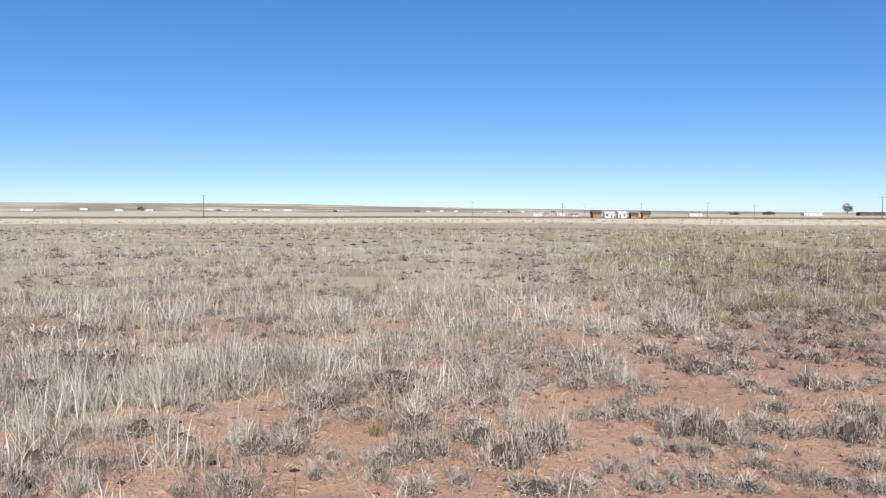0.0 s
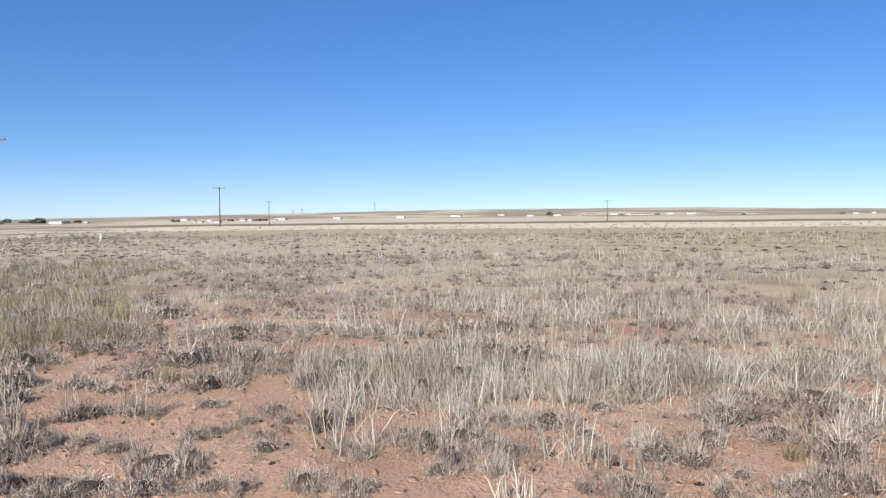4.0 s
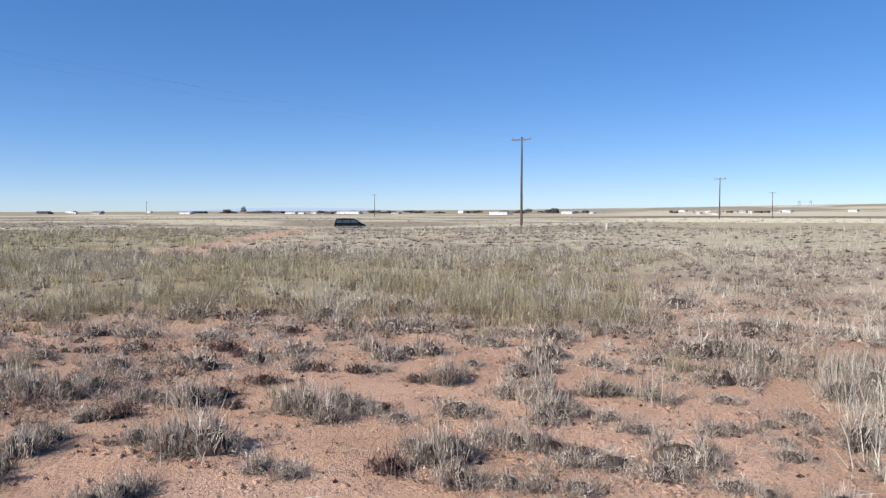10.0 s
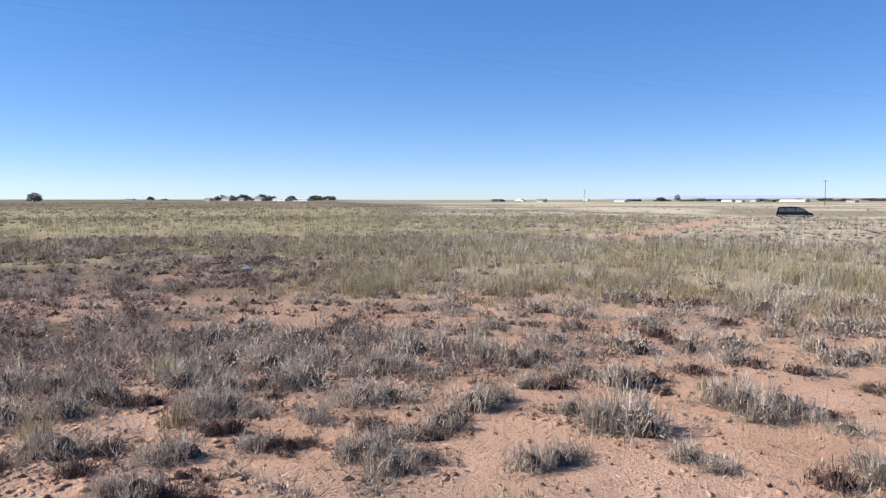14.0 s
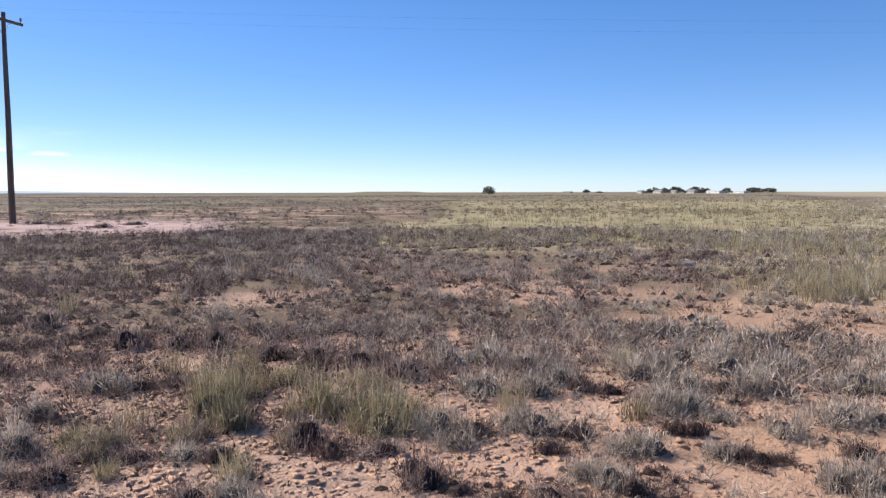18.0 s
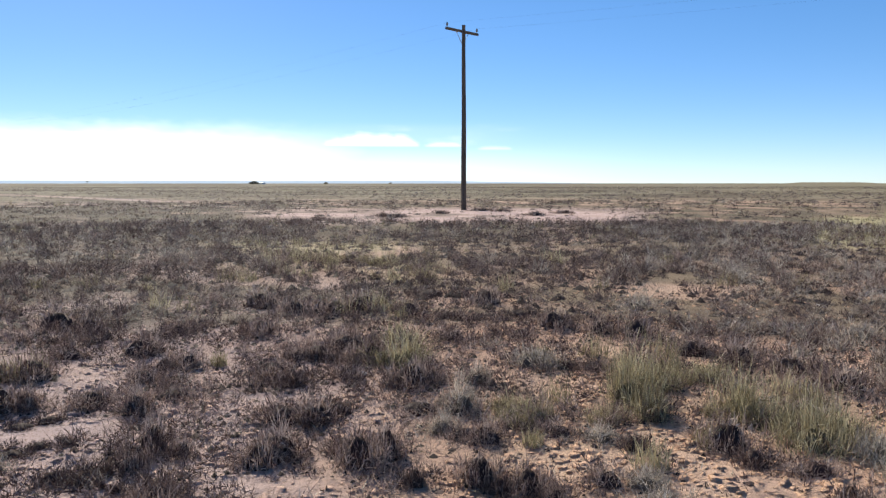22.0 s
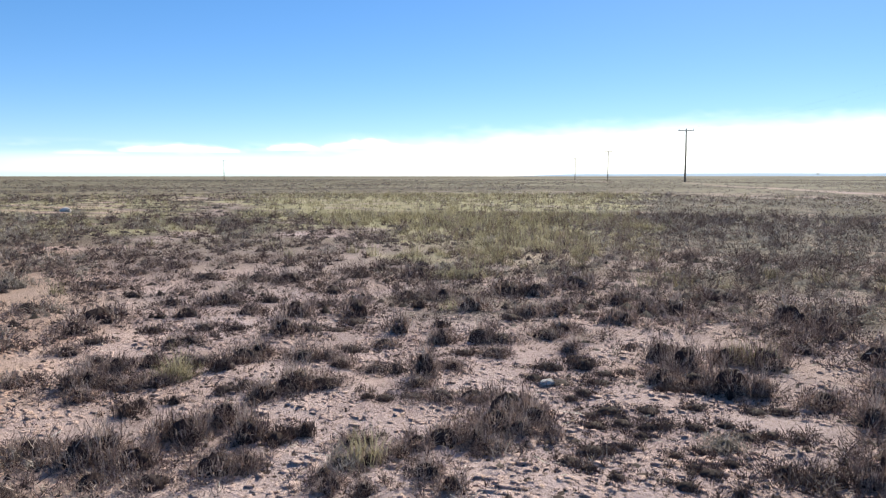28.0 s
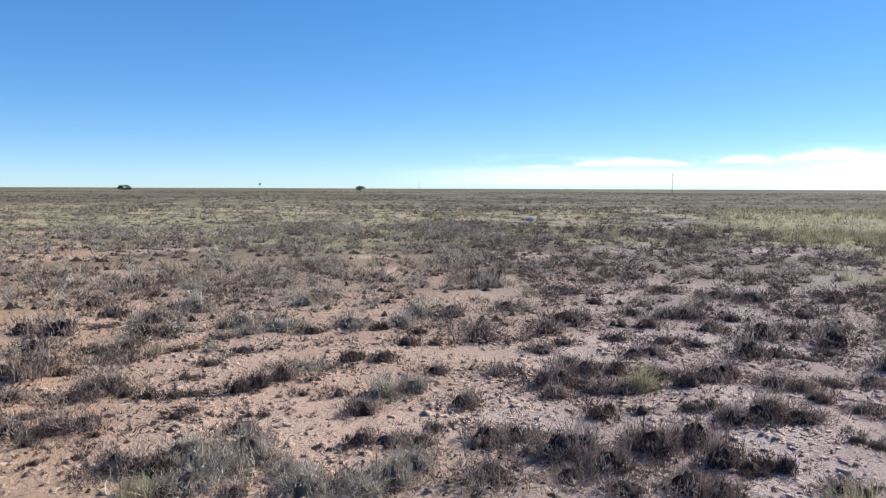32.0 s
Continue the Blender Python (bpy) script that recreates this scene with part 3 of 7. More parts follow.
TUFTS += [
    (3.57, 8.72, 0.1, 0.09, "grey"), (3.79, 9.71, 0.15, 0.09, "grey"), (2.93, 8.84, 0.2, 0.1, "grey"), (3.45, 11.32, 0.17, 0.1, "grey"), (3.5, 10.25, 0.19, 0.1, "grey"), (3.84, 14.01, 0.42, 0.22, "grey"), (2.49, 9.39, 0.14, 0.07, "grey"),
    (2.43, 10.99, 0.16, 0.08, "grey"), (2.53, 10.19, 0.15, 0.1, "grey"), (4.54, 12.49, 0.29, 0.18, "grey"), (4.83, 11.91, 0.28, 0.17, "grey"), (-0.09, 4.95, 0.16, 0.3, "grey"), (0.08, 5.18, 0.17, 0.28, "grey"), (-0.29, 5.37, 0.14, 0.15, "grey"),
    (-0.36, 5.68, 0.12, 0.11, "grey"), (-0.08, 5.76, 0.1, 0.36, "straw"), (0.23, 5.4, 0.1, 0.21, "grey"), (-0.35, 6.78, 0.19, 0.22, "grey"), (-0.07, 7.02, 0.15, 0.31, "straw"), (-0.28, 7.71, 0.14, 0.32, "straw"),
]
TUFTS += [
    (-0.57, 6.72, 0.12, 0.28, "straw"), (-0.35, 4.55, 0.07, 0.06, "grey"), (0.09, 4.49, 0.18, 0.05, "grey"), (0.32, 4.52, 0.1, 0.06, "grey"), (0.52, 4.85, 0.04, 0.05, "grey"), (0.61, 4.89, 0.04, 0.05, "grey"), (0.76, 5.47, 0.05, 0.05, "grey"),
    (0.81, 5.07, 0.04, 0.05, "grey"), (0.68, 4.59, 0.07, 0.05, "grey"), (0.77, 4.55, 0.04, 0.05, "grey"), (0.87, 4.75, 0.04, 0.05, "grey"), (0.98, 5.34, 0.04, 0.05, "grey"), (1.06, 4.72, 0.11, 0.11, "grey"), (1.12, 5.24, 0.12, 0.06, "grey"),
    (1.42, 5.07, 0.07, 0.09, "grey"), (1.29, 4.73, 0.11, 0.05, "grey"), (1.53, 4.9, 0.06, 0.05, "grey"), (1.78, 4.8, 0.11, 0.05, "grey"), (1.67, 4.85, 0.06, 0.05, "grey"), (2.13, 5.18, 0.12, 0.06, "grey"),
]
TUFTS += [
    (1.98, 4.75, 0.09, 0.08, "grey"), (1.54, 5.44, 0.1, 0.05, "grey"),
]
TUFTS += [
    (-7.53, 11.01, 0.43, 0.6, "straw"), (-6.89, 11.17, 0.42, 0.6, "straw"), (-5.81, 10.56, 0.39, 0.6, "straw"), (-4.95, 10.21, 0.41, 0.6, "straw"), (-4.89, 11.37, 0.44, 0.6, "straw"), (-4.06, 10.85, 0.37, 0.6, "straw"), (-3.23, 9.9, 0.26, 0.35, "straw"),
    (-2.95, 7.41, 0.29, 0.49, "straw"), (-3.46, 7.61, 0.3, 0.48, "straw"), (-2.72, 7.71, 0.23, 0.39, "straw"), (-3.16, 11.22, 0.33, 0.4, "straw"), (-2.75, 11.63, 0.38, 0.49, "straw"), (-2.14, 11.66, 0.38, 0.48, "straw"), (-1.32, 9.66, 0.28, 0.47, "straw"),
    (-1.79, 8.85, 0.26, 0.37, "straw"), (-1.28, 8.18, 0.27, 0.33, "straw"), (-1.92, 7.81, 0.23, 0.29, "straw"), (-2.16, 7.55, 0.23, 0.32, "straw"), (-4.98, 7.32, 0.32, 0.26, "grey"), (-4.57, 7.43, 0.25, 0.27, "grey"),
]
TUFTS += [
    (-4.19, 7.5, 0.28, 0.26, "grey"), (-5.87, 8.66, 0.34, 0.25, "grey"), (-5.57, 9.21, 0.31, 0.27, "grey"), (-3.34, 6.69, 0.24, 0.3, "straw"), (-4.01, 7.85, 0.25, 0.36, "straw"), (-3.68, 6.64, 0.17, 0.19, "grey"), (-4.22, 6.32, 0.19, 0.18, "grey"),
    (-3.44, 5.9, 0.15, 0.28, "straw"), (-3.9, 6.24, 0.11, 0.26, "straw"), (-3.44, 5.22, 0.09, 0.26, "straw"), (-3.64, 5.31, 0.09, 0.32, "straw"), (-2.65, 5.24, 0.19, 0.16, "grey"), (-2.91, 5.25, 0.15, 0.33, "straw"), (-3.04, 5.19, 0.13, 0.1, "grey"),
    (-2.31, 5.13, 0.1, 0.09, "grey"), (-2.56, 5.94, 0.12, 0.09, "grey"), (-2.89, 6.12, 0.15, 0.25, "straw"), (-1.68, 6.21, 0.23, 0.17, "grey"), (-1.23, 5.88, 0.15, 0.13, "grey"), (-1.21, 7.14, 0.26, 0.15, "grey"),
]
TUFTS += [
    (-1.54, 5.44, 0.12, 0.17, "grey"), (-2.52, 6.77, 0.16, 0.18, "grey"), (-1.66, 6.84, 0.15, 0.17, "grey"), (-0.76, 5.65, 0.16, 0.2, "grey"), (-0.75, 6.45, 0.14, 0.26, "straw"), (-1.74, 4.99, 0.15, 0.15, "grey"), (-1.51, 5, 0.13, 0.11, "grey"),
    (-1.9, 5.1, 0.08, 0.25, "straw"), (-0.84, 4.82, 0.14, 0.13, "grey"), (-0.72, 5.03, 0.13, 0.18, "grey"), (-0.82, 4.54, 0.08, 0.11, "grey"), (-0.56, 5.02, 0.11, 0.19, "grey"), (-3.05, 4.66, 0.22, 0.1, "grey"), (-2.71, 4.55, 0.14, 0.08, "grey"),
    (-2.56, 4.55, 0.1, 0.07, "grey"), (-2.43, 4.16, 0.11, 0.25, "straw"), (-2.78, 4.14, 0.11, 0.17, "grey"), (-1.7, 4.37, 0.09, 0.11, "grey"), (-1.55, 4.25, 0.12, 0.13, "grey"), (-1.19, 4.53, 0.07, 0.08, "grey"),
]
TUFTS += [
    (-1.18, 4.88, 0.06, 0.05, "grey"), (-1.85, 4.2, 0.07, 0.05, "grey"), (-0.57, 4.4, 0.13, 0.05, "grey"), (-2.06, 4.82, 0.1, 0.05, "grey"),
]
TUFTS += [
    (-9.06, 5.08, 0.19, 0.16, "grey"), (-8.79, 5.26, 0.17, 0.13, "grey"), (-9.26, 5.96, 0.1, 0.06, "grey"), (-10.78, 5.4, 0.26, 0.14, "grey"), (-7.05, 5.2, 0.26, 0.31, "grey"), (-7.18, 5.54, 0.23, 0.23, "grey"), (-7.43, 5.21, 0.1, 0.05, "grey"),
    (-5.87, 4.58, 0.19, 0.21, "grey"), (-5.85, 4.79, 0.14, 0.19, "grey"), (-6.19, 5.22, 0.12, 0.1, "grey"), (-5.13, 5.19, 0.21, 0.27, "grey"), (-5.35, 5.79, 0.17, 0.23, "grey"), (-4.63, 5.37, 0.16, 0.11, "grey"), (-6.01, 5.4, 0.09, 0.05, "grey"),
    (-5.88, 5.48, 0.07, 0.05, "grey"), (-6.7, 5.83, 0.23, 0.19, "grey"), (-7.01, 5.76, 0.2, 0.2, "grey"), (-6.87, 4.61, 0.15, 0.12, "grey"), (-6.54, 4.65, 0.12, 0.05, "grey"), (-7.06, 3.99, 0.15, 0.12, "grey"),
]
TUFTS += [
    (-6.9, 4.04, 0.09, 0.09, "grey"), (-6.62, 4.1, 0.13, 0.06, "grey"), (-6.15, 4.3, 0.08, 0.05, "grey"), (-5.89, 3.32, 0.13, 0.16, "grey"), (-5.9, 3.49, 0.1, 0.13, "grey"), (-5.88, 3.62, 0.09, 0.06, "grey"), (-5.66, 3.74, 0.15, 0.13, "grey"),
    (-5.46, 3.8, 0.07, 0.06, "grey"), (-5.33, 4.22, 0.13, 0.07, "grey"), (-4.62, 3.57, 0.14, 0.11, "grey"), (-4.6, 3.73, 0.07, 0.05, "grey"), (-4.64, 4.06, 0.09, 0.08, "grey"), (-4.7, 4.4, 0.13, 0.1, "grey"), (-4.37, 4.23, 0.07, 0.06, "grey"),
    (-4.23, 3.83, 0.08, 0.05, "grey"), (-4.04, 4.26, 0.13, 0.23, "grey"), (-4.11, 4.45, 0.11, 0.25, "straw"), (-8.52, 4.17, 0.21, 0.25, "grey"), (-8.66, 4.48, 0.18, 0.15, "grey"), (-7.48, 3.63, 0.18, 0.27, "grey"),
]
TUFTS += [
    (-5.95, 2.9, 0.15, 0.34, "grey"), (-5.38, 2.72, 0.18, 0.18, "grey"), (-5.4, 2.9, 0.11, 0.13, "grey"), (-5.19, 3.06, 0.13, 0.08, "grey"), (-4.84, 3.11, 0.13, 0.07, "grey"), (-4.17, 2.98, 0.21, 0.18, "grey"), (-4.07, 3.11, 0.11, 0.12, "grey"),
    (-3.93, 2.71, 0.14, 0.12, "grey"), (-4.21, 2.53, 0.18, 0.09, "grey"), (-4.43, 2.44, 0.1, 0.09, "dark"), (-4.6, 2.33, 0.1, 0.09, "dark"), (-3.66, 2.98, 0.11, 0.05, "grey"), (-3.5, 3.09, 0.07, 0.05, "grey"), (-3.98, 3.67, 0.14, 0.05, "grey"),
    (-3.2, 3.3, 0.1, 0.14, "grey"), (-2.91, 3.37, 0.1, 0.13, "grey"), (-3.47, 3.94, 0.07, 0.1, "grey"), (-3.3, 3.92, 0.08, 0.07, "grey"), (-3.29, 4.31, 0.08, 0.18, "grey"), (-3.09, 4.31, 0.12, 0.2, "grey"),
]
TUFTS += [
    (-2.71, 3.94, 0.09, 0.11, "grey"), (-4.1, 5.58, 0.2, 0.26, "grey"), (-7.06, 7.99, 0.38, 0.59, "straw"), (-6.34, 8.08, 0.37, 0.56, "straw"), (-7.74, 7.79, 0.36, 0.45, "straw"), (-8.41, 7.55, 0.37, 0.38, "straw"), (-4.69, 6.43, 0.23, 0.38, "straw"),
    (-5.42, 6.66, 0.22, 0.35, "straw"), (-5.46, 6.25, 0.18, 0.29, "straw"), (-8.28, 6.85, 0.31, 0.31, "grey"), (-10.65, 6.45, 0.36, 0.43, "straw"), (-11.27, 6.09, 0.37, 0.34, "grey"), (-10.86, 7.54, 0.43, 0.33, "grey"), (-12.9, 6.37, 0.42, 0.34, "grey"),
    (-9, 6.93, 0.29, 0.35, "straw"),
]
TUFTS += [
    (-5.25, 0.16, 0.23, 0.32, "grey"), (-5.43, 0.02, 0.12, 0.33, "grey"), (-6.59, 0.06, 0.19, 0.29, "grey"), (-6.74, 0.29, 0.12, 0.12, "dark"), (-6.37, 0.39, 0.08, 0.06, "dark"), (-7.97, 0.14, 0.23, 0.19, "grey"), (-8.21, -0.02, 0.14, 0.13, "grey"),
    (-9.02, 0.4, 0.2, 0.12, "dark"), (-8.59, 0.53, 0.09, 0.11, "dark"), (-9.73, 0.2, 0.21, 0.14, "grey"), (-8.24, 0.69, 0.14, 0.19, "grey"), (-7.75, 1.07, 0.2, 0.16, "grey"), (-7.16, 0.68, 0.16, 0.1, "dark"), (-7.56, 1.25, 0.08, 0.1, "dark"),
    (-8.57, 1.12, 0.19, 0.16, "grey"), (-9.31, 1.73, 0.14, 0.13, "grey"), (-10.07, 1.17, 0.26, 0.09, "dark"), (-6.16, 0.76, 0.16, 0.17, "grey"), (-6, 0.93, 0.18, 0.24, "grey"), (-5.71, 1.04, 0.11, 0.19, "grey"),
]
TUFTS += [
    (-5.99, 1.19, 0.13, 0.21, "grey"), (-5.89, 1.33, 0.13, 0.12, "grey"), (-5.59, 1.53, 0.12, 0.08, "grey"), (-5.99, 1.5, 0.09, 0.06, "dark"), (-7.97, 2.02, 0.18, 0.18, "grey"), (-8.21, 2.29, 0.14, 0.16, "grey"), (-8.5, 1.97, 0.13, 0.2, "grey"),
    (-7.35, 1.59, 0.11, 0.12, "dark"), (-7.44, 1.76, 0.11, 0.09, "grey"), (-6.81, 2.02, 0.08, 0.08, "dark"), (-6.69, 2.21, 0.13, 0.2, "grey"), (-8.12, 2.54, 0.15, 0.22, "grey"), (-6.94, 2.43, 0.11, 0.14, "grey"), (-9.78, 2.53, 0.29, 0.21, "grey"),
    (-9.58, 2.87, 0.29, 0.17, "grey"), (-9.79, 3.35, 0.19, 0.16, "grey"), (-8.73, 3.2, 0.19, 0.14, "grey"), (-8.38, 3.35, 0.16, 0.14, "grey"), (-9, 3.82, 0.16, 0.12, "grey"), (-8.8, 4.08, 0.18, 0.15, "grey"),
]
TUFTS += [
    (-8.44, 4.34, 0.12, 0.08, "grey"), (-7.54, 3.54, 0.21, 0.2, "grey"), (-6.84, 3.04, 0.15, 0.16, "grey"), (-6.92, 3.35, 0.15, 0.19, "grey"), (-6.09, 2.62, 0.15, 0.14, "grey"), (-5.84, 2.76, 0.14, 0.2, "grey"), (-5.38, 2.77, 0.13, 0.17, "grey"),
    (-5.21, 2.52, 0.11, 0.14, "grey"), (-5.64, 2.01, 0.17, 0.13, "grey"), (-5.57, 2.17, 0.09, 0.09, "grey"), (-7.39, 2.76, 0.09, 0.05, "grey"), (-4.88, 1.99, 0.14, 0.11, "grey"), (-4.75, 2.12, 0.13, 0.15, "grey"), (-4.66, 2.24, 0.09, 0.17, "grey"),
    (-4.62, 1.65, 0.16, 0.22, "grey"), (-4.58, 1.48, 0.14, 0.19, "grey"), (-4.87, 1.45, 0.09, 0.12, "grey"), (-4.53, 1.22, 0.14, 0.12, "dark"), (-4.21, 1.53, 0.13, 0.15, "grey"), (-4.12, 1.8, 0.1, 0.1, "grey"),
]
TUFTS += [
    (-4.02, 1.96, 0.1, 0.1, "grey"), (-4.33, 2.34, 0.14, 0.1, "grey"), (-3.88, 2.15, 0.1, 0.1, "grey"), (-4.78, 0.46, 0.11, 0.11, "grey"), (-4.65, 0.63, 0.11, 0.07, "grey"), (-11.9, 0.02, 0.34, 0.21, "grey"), (-11.45, 0.62, 0.33, 0.11, "dark"),
    (-11.79, 0.99, 0.26, 0.12, "dark"), (-11.31, 1.89, 0.25, 0.22, "grey"), (-10.2, 1.95, 0.21, 0.23, "grey"), (-12.28, 2.71, 0.27, 0.24, "grey"), (-13.16, 1.5, 0.34, 0.12, "dark"), (-13.72, 0.55, 0.4, 0.19, "grey"), (-12.12, 3.29, 0.36, 0.23, "grey"),
    (-10.68, 5.37, 0.22, 0.15, "grey"), (-10.66, 4.33, 0.17, 0.08, "dark"), (-11.45, 4.08, 0.26, 0.18, "grey"),
]
TUFTS += [
    (-4.56, -2.52, 0.08, 0.09, "dark"), (-4.61, -2.42, 0.07, 0.11, "dark"), (-4.37, -2.01, 0.09, 0.07, "dark"), (-4.39, -1.91, 0.07, 0.07, "dark"), (-4.52, -1.84, 0.08, 0.04, "dark"), (-4.32, -2.1, 0.09, 0.12, "grey"), (-4.96, -2.84, 0.13, 0.18, "grey"),
    (-5.1, -2.75, 0.15, 0.18, "grey"), (-5.01, -2.46, 0.13, 0.09, "grey"), (-4.94, -2.01, 0.11, 0.15, "grey"), (-5.81, -2.63, 0.19, 0.19, "grey"), (-6, -2.49, 0.13, 0.12, "dark"), (-5.76, -2.76, 0.12, 0.11, "dark"), (-5.67, -3.1, 0.19, 0.15, "grey"),
    (-5.99, -3.47, 0.15, 0.17, "grey"), (-5.5, -2.57, 0.06, 0.05, "dark"), (-5.48, -1.86, 0.16, 0.17, "grey"), (-5.69, -1.65, 0.18, 0.11, "grey"), (-4.84, -1.53, 0.11, 0.08, "dark"), (-4.32, -1.35, 0.17, 0.18, "grey"),
]
TUFTS += [
    (-4.16, -1.16, 0.16, 0.14, "grey"), (-4.26, -1.46, 0.09, 0.14, "grey"), (-4.36, -1.04, 0.09, 0.07, "grey"), (-5, -1.1, 0.13, 0.15, "grey"), (-5.18, -1.03, 0.1, 0.12, "dark"), (-4.75, -1.11, 0.13, 0.06, "dark"), (-5.53, -0.99, 0.17, 0.2, "grey"),
    (-5.77, -0.84, 0.11, 0.15, "grey"), (-4.73, -1.28, 0.11, 0.07, "grey"), (-6.53, -2.07, 0.2, 0.18, "grey"), (-6.62, -1.85, 0.15, 0.14, "grey"), (-6.5, -1.6, 0.17, 0.07, "grey"), (-6.5, -2.23, 0.13, 0.11, "grey"), (-7.37, -1.97, 0.2, 0.19, "grey"),
    (-7.31, -1.65, 0.14, 0.11, "grey"), (-7.46, -2.6, 0.2, 0.12, "grey"), (-8.31, -3.23, 0.2, 0.11, "dark"), (-8.99, -3.34, 0.11, 0.05, "dark"), (-7.15, -1.21, 0.15, 0.23, "grey"), (-7.09, -0.94, 0.16, 0.23, "grey"),
]
TUFTS += [
    (-7.32, -0.73, 0.16, 0.18, "grey"), (-6.36, -0.47, 0.12, 0.12, "dark"), (-6.3, -0.7, 0.14, 0.1, "grey"), (-6.83, -0.39, 0.15, 0.17, "grey"), (-6.76, -0.21, 0.12, 0.12, "grey"), (-7.65, -0.4, 0.17, 0.12, "grey"), (-8.24, -0.68, 0.18, 0.14, "grey"),
    (-5.54, -0.27, 0.12, 0.15, "grey"), (-5.3, -0.06, 0.11, 0.21, "grey"), (-5.55, -0.42, 0.05, 0.04, "dark"), (-4.39, -0.41, 0.12, 0.14, "grey"), (-4.53, -0.3, 0.1, 0.14, "grey"), (-4.67, -0.19, 0.06, 0.07, "grey"), (-4.34, -0.95, 0.03, 0.04, "dark"),
    (-6.59, -3.68, 0.28, 0.17, "grey"), (-6.44, -3.15, 0.26, 0.21, "grey"), (-6.77, -2.86, 0.24, 0.22, "grey"), (-7.51, -4.27, 0.28, 0.19, "grey"), (-8.02, -4.08, 0.3, 0.19, "grey"), (-7.68, -3.38, 0.28, 0.18, "grey"),
]
TUFTS += [
    (-7.08, -2.73, 0.17, 0.13, "grey"), (-10.48, -1.14, 0.23, 0.16, "grey"), (-10.28, -0.66, 0.23, 0.12, "grey"), (-9.34, -0.59, 0.24, 0.07, "dark"), (-9.28, -1.06, 0.2, 0.06, "dark"), (-10.34, -2.27, 0.23, 0.16, "grey"), (-10.34, -2.74, 0.2, 0.13, "grey"),
    (-8.57, -1.73, 0.13, 0.07, "dark"), (-8.91, -1.48, 0.2, 0.13, "grey"),
]
TUFTS += [
    (-3.19, -4.59, 0.15, 0.3, "yellow"), (-3.25, -4.32, 0.16, 0.2, "yellow"), (-3.22, -3.91, 0.15, 0.3, "yellow"), (-3.55, -4.09, 0.16, 0.24, "yellow"), (-3.52, -5.47, 0.15, 0.16, "yellow"), (-2.74, -4.05, 0.17, 0.19, "brown"), (-2.72, -3.76, 0.11, 0.11, "dark"),
    (-2.7, -4.13, 0.08, 0.15, "yellow"), (-2.95, -3.58, 0.14, 0.09, "brown"), (-2.82, -3.04, 0.13, 0.14, "brown"), (-2.85, -3.19, 0.07, 0.12, "dark"), (-2.87, -2.84, 0.11, 0.05, "dark"), (-3.51, -3.68, 0.17, 0.18, "grey"), (-3.41, -3.39, 0.13, 0.14, "grey"),
    (-3.64, -3.44, 0.1, 0.11, "dark"), (-4.36, -4.06, 0.2, 0.17, "grey"), (-4.65, -3.78, 0.18, 0.18, "grey"), (-5.06, -3.85, 0.16, 0.17, "grey"), (-4.98, -3.59, 0.13, 0.12, "dark"), (-5.08, -3.39, 0.13, 0.08, "dark"),
]
TUFTS += [
    (-3.95, -3.21, 0.17, 0.18, "grey"), (-3.91, -3.39, 0.12, 0.13, "grey"), (-3.7, -2.88, 0.11, 0.07, "dark"), (-4.04, -2.95, 0.11, 0.08, "dark"), (-4.11, -2.46, 0.14, 0.13, "grey"), (-3.99, -2.57, 0.11, 0.11, "grey"), (-3.44, -2.3, 0.13, 0.14, "grey"),
    (-3.47, -2.46, 0.1, 0.11, "grey"), (-3.43, -2.15, 0.09, 0.12, "dark"), (-4.98, -2.91, 0.19, 0.16, "grey"), (-5.66, -3.48, 0.2, 0.15, "grey"), (-4.52, -2.55, 0.06, 0.04, "dark"), (-4.86, -4.9, 0.2, 0.26, "grey"), (-5.18, -4.8, 0.23, 0.21, "grey"),
    (-5.27, -4.41, 0.2, 0.18, "grey"), (-2.97, -2.63, 0.09, 0.04, "dark"), (-3.11, -2.45, 0.12, 0.07, "brown"), (-3.13, -2.25, 0.07, 0.07, "brown"), (-3.75, -2.24, 0.07, 0.04, "dark"), (-3.73, -2.09, 0.03, 0.04, "dark"),
]
TUFTS += [
    (-3.5, -1.97, 0.05, 0.04, "dark"), (-3.95, -6.36, 0.25, 0.17, "brown"), (-4.17, -5.98, 0.24, 0.16, "brown"), (-4.32, -5.53, 0.21, 0.16, "brown"), (-4.32, -4.91, 0.19, 0.17, "brown"),
]
TUFTS += [
    (-0.61, -4.3, 0.15, 0.21, "brown"), (-0.77, -4.38, 0.1, 0.2, "brown"), (-0.56, -4.55, 0.12, 0.1, "brown"), (-0.16, -4.55, 0.17, 0.18, "brown"), (-0.06, -4.41, 0.12, 0.16, "brown"), (-0.42, -5.15, 0.17, 0.14, "brown"), (-0.22, -5.16, 0.17, 0.14, "brown"),
    (-0.58, -5.29, 0.14, 0.12, "dark"), (-0.59, -6.99, 0.2, 0.16, "brown"), (-0.86, -7.27, 0.21, 0.17, "brown"), (-0.42, -6.97, 0.13, 0.13, "brown"), (-0.17, -6.42, 0.19, 0.14, "brown"), (-0.33, -6.15, 0.13, 0.11, "dark"), (-0.77, -6.26, 0.12, 0.13, "brown"),
    (-1.03, -6.85, 0.2, 0.21, "brown"), (-1.29, -6.65, 0.2, 0.25, "yellow"), (-1.22, -5.93, 0.2, 0.22, "brown"), (-1.12, -5.94, 0.12, 0.12, "dark"), (-1.4, -5.97, 0.11, 0.13, "brown"), (-1.12, -5.15, 0.17, 0.07, "brown"),
]
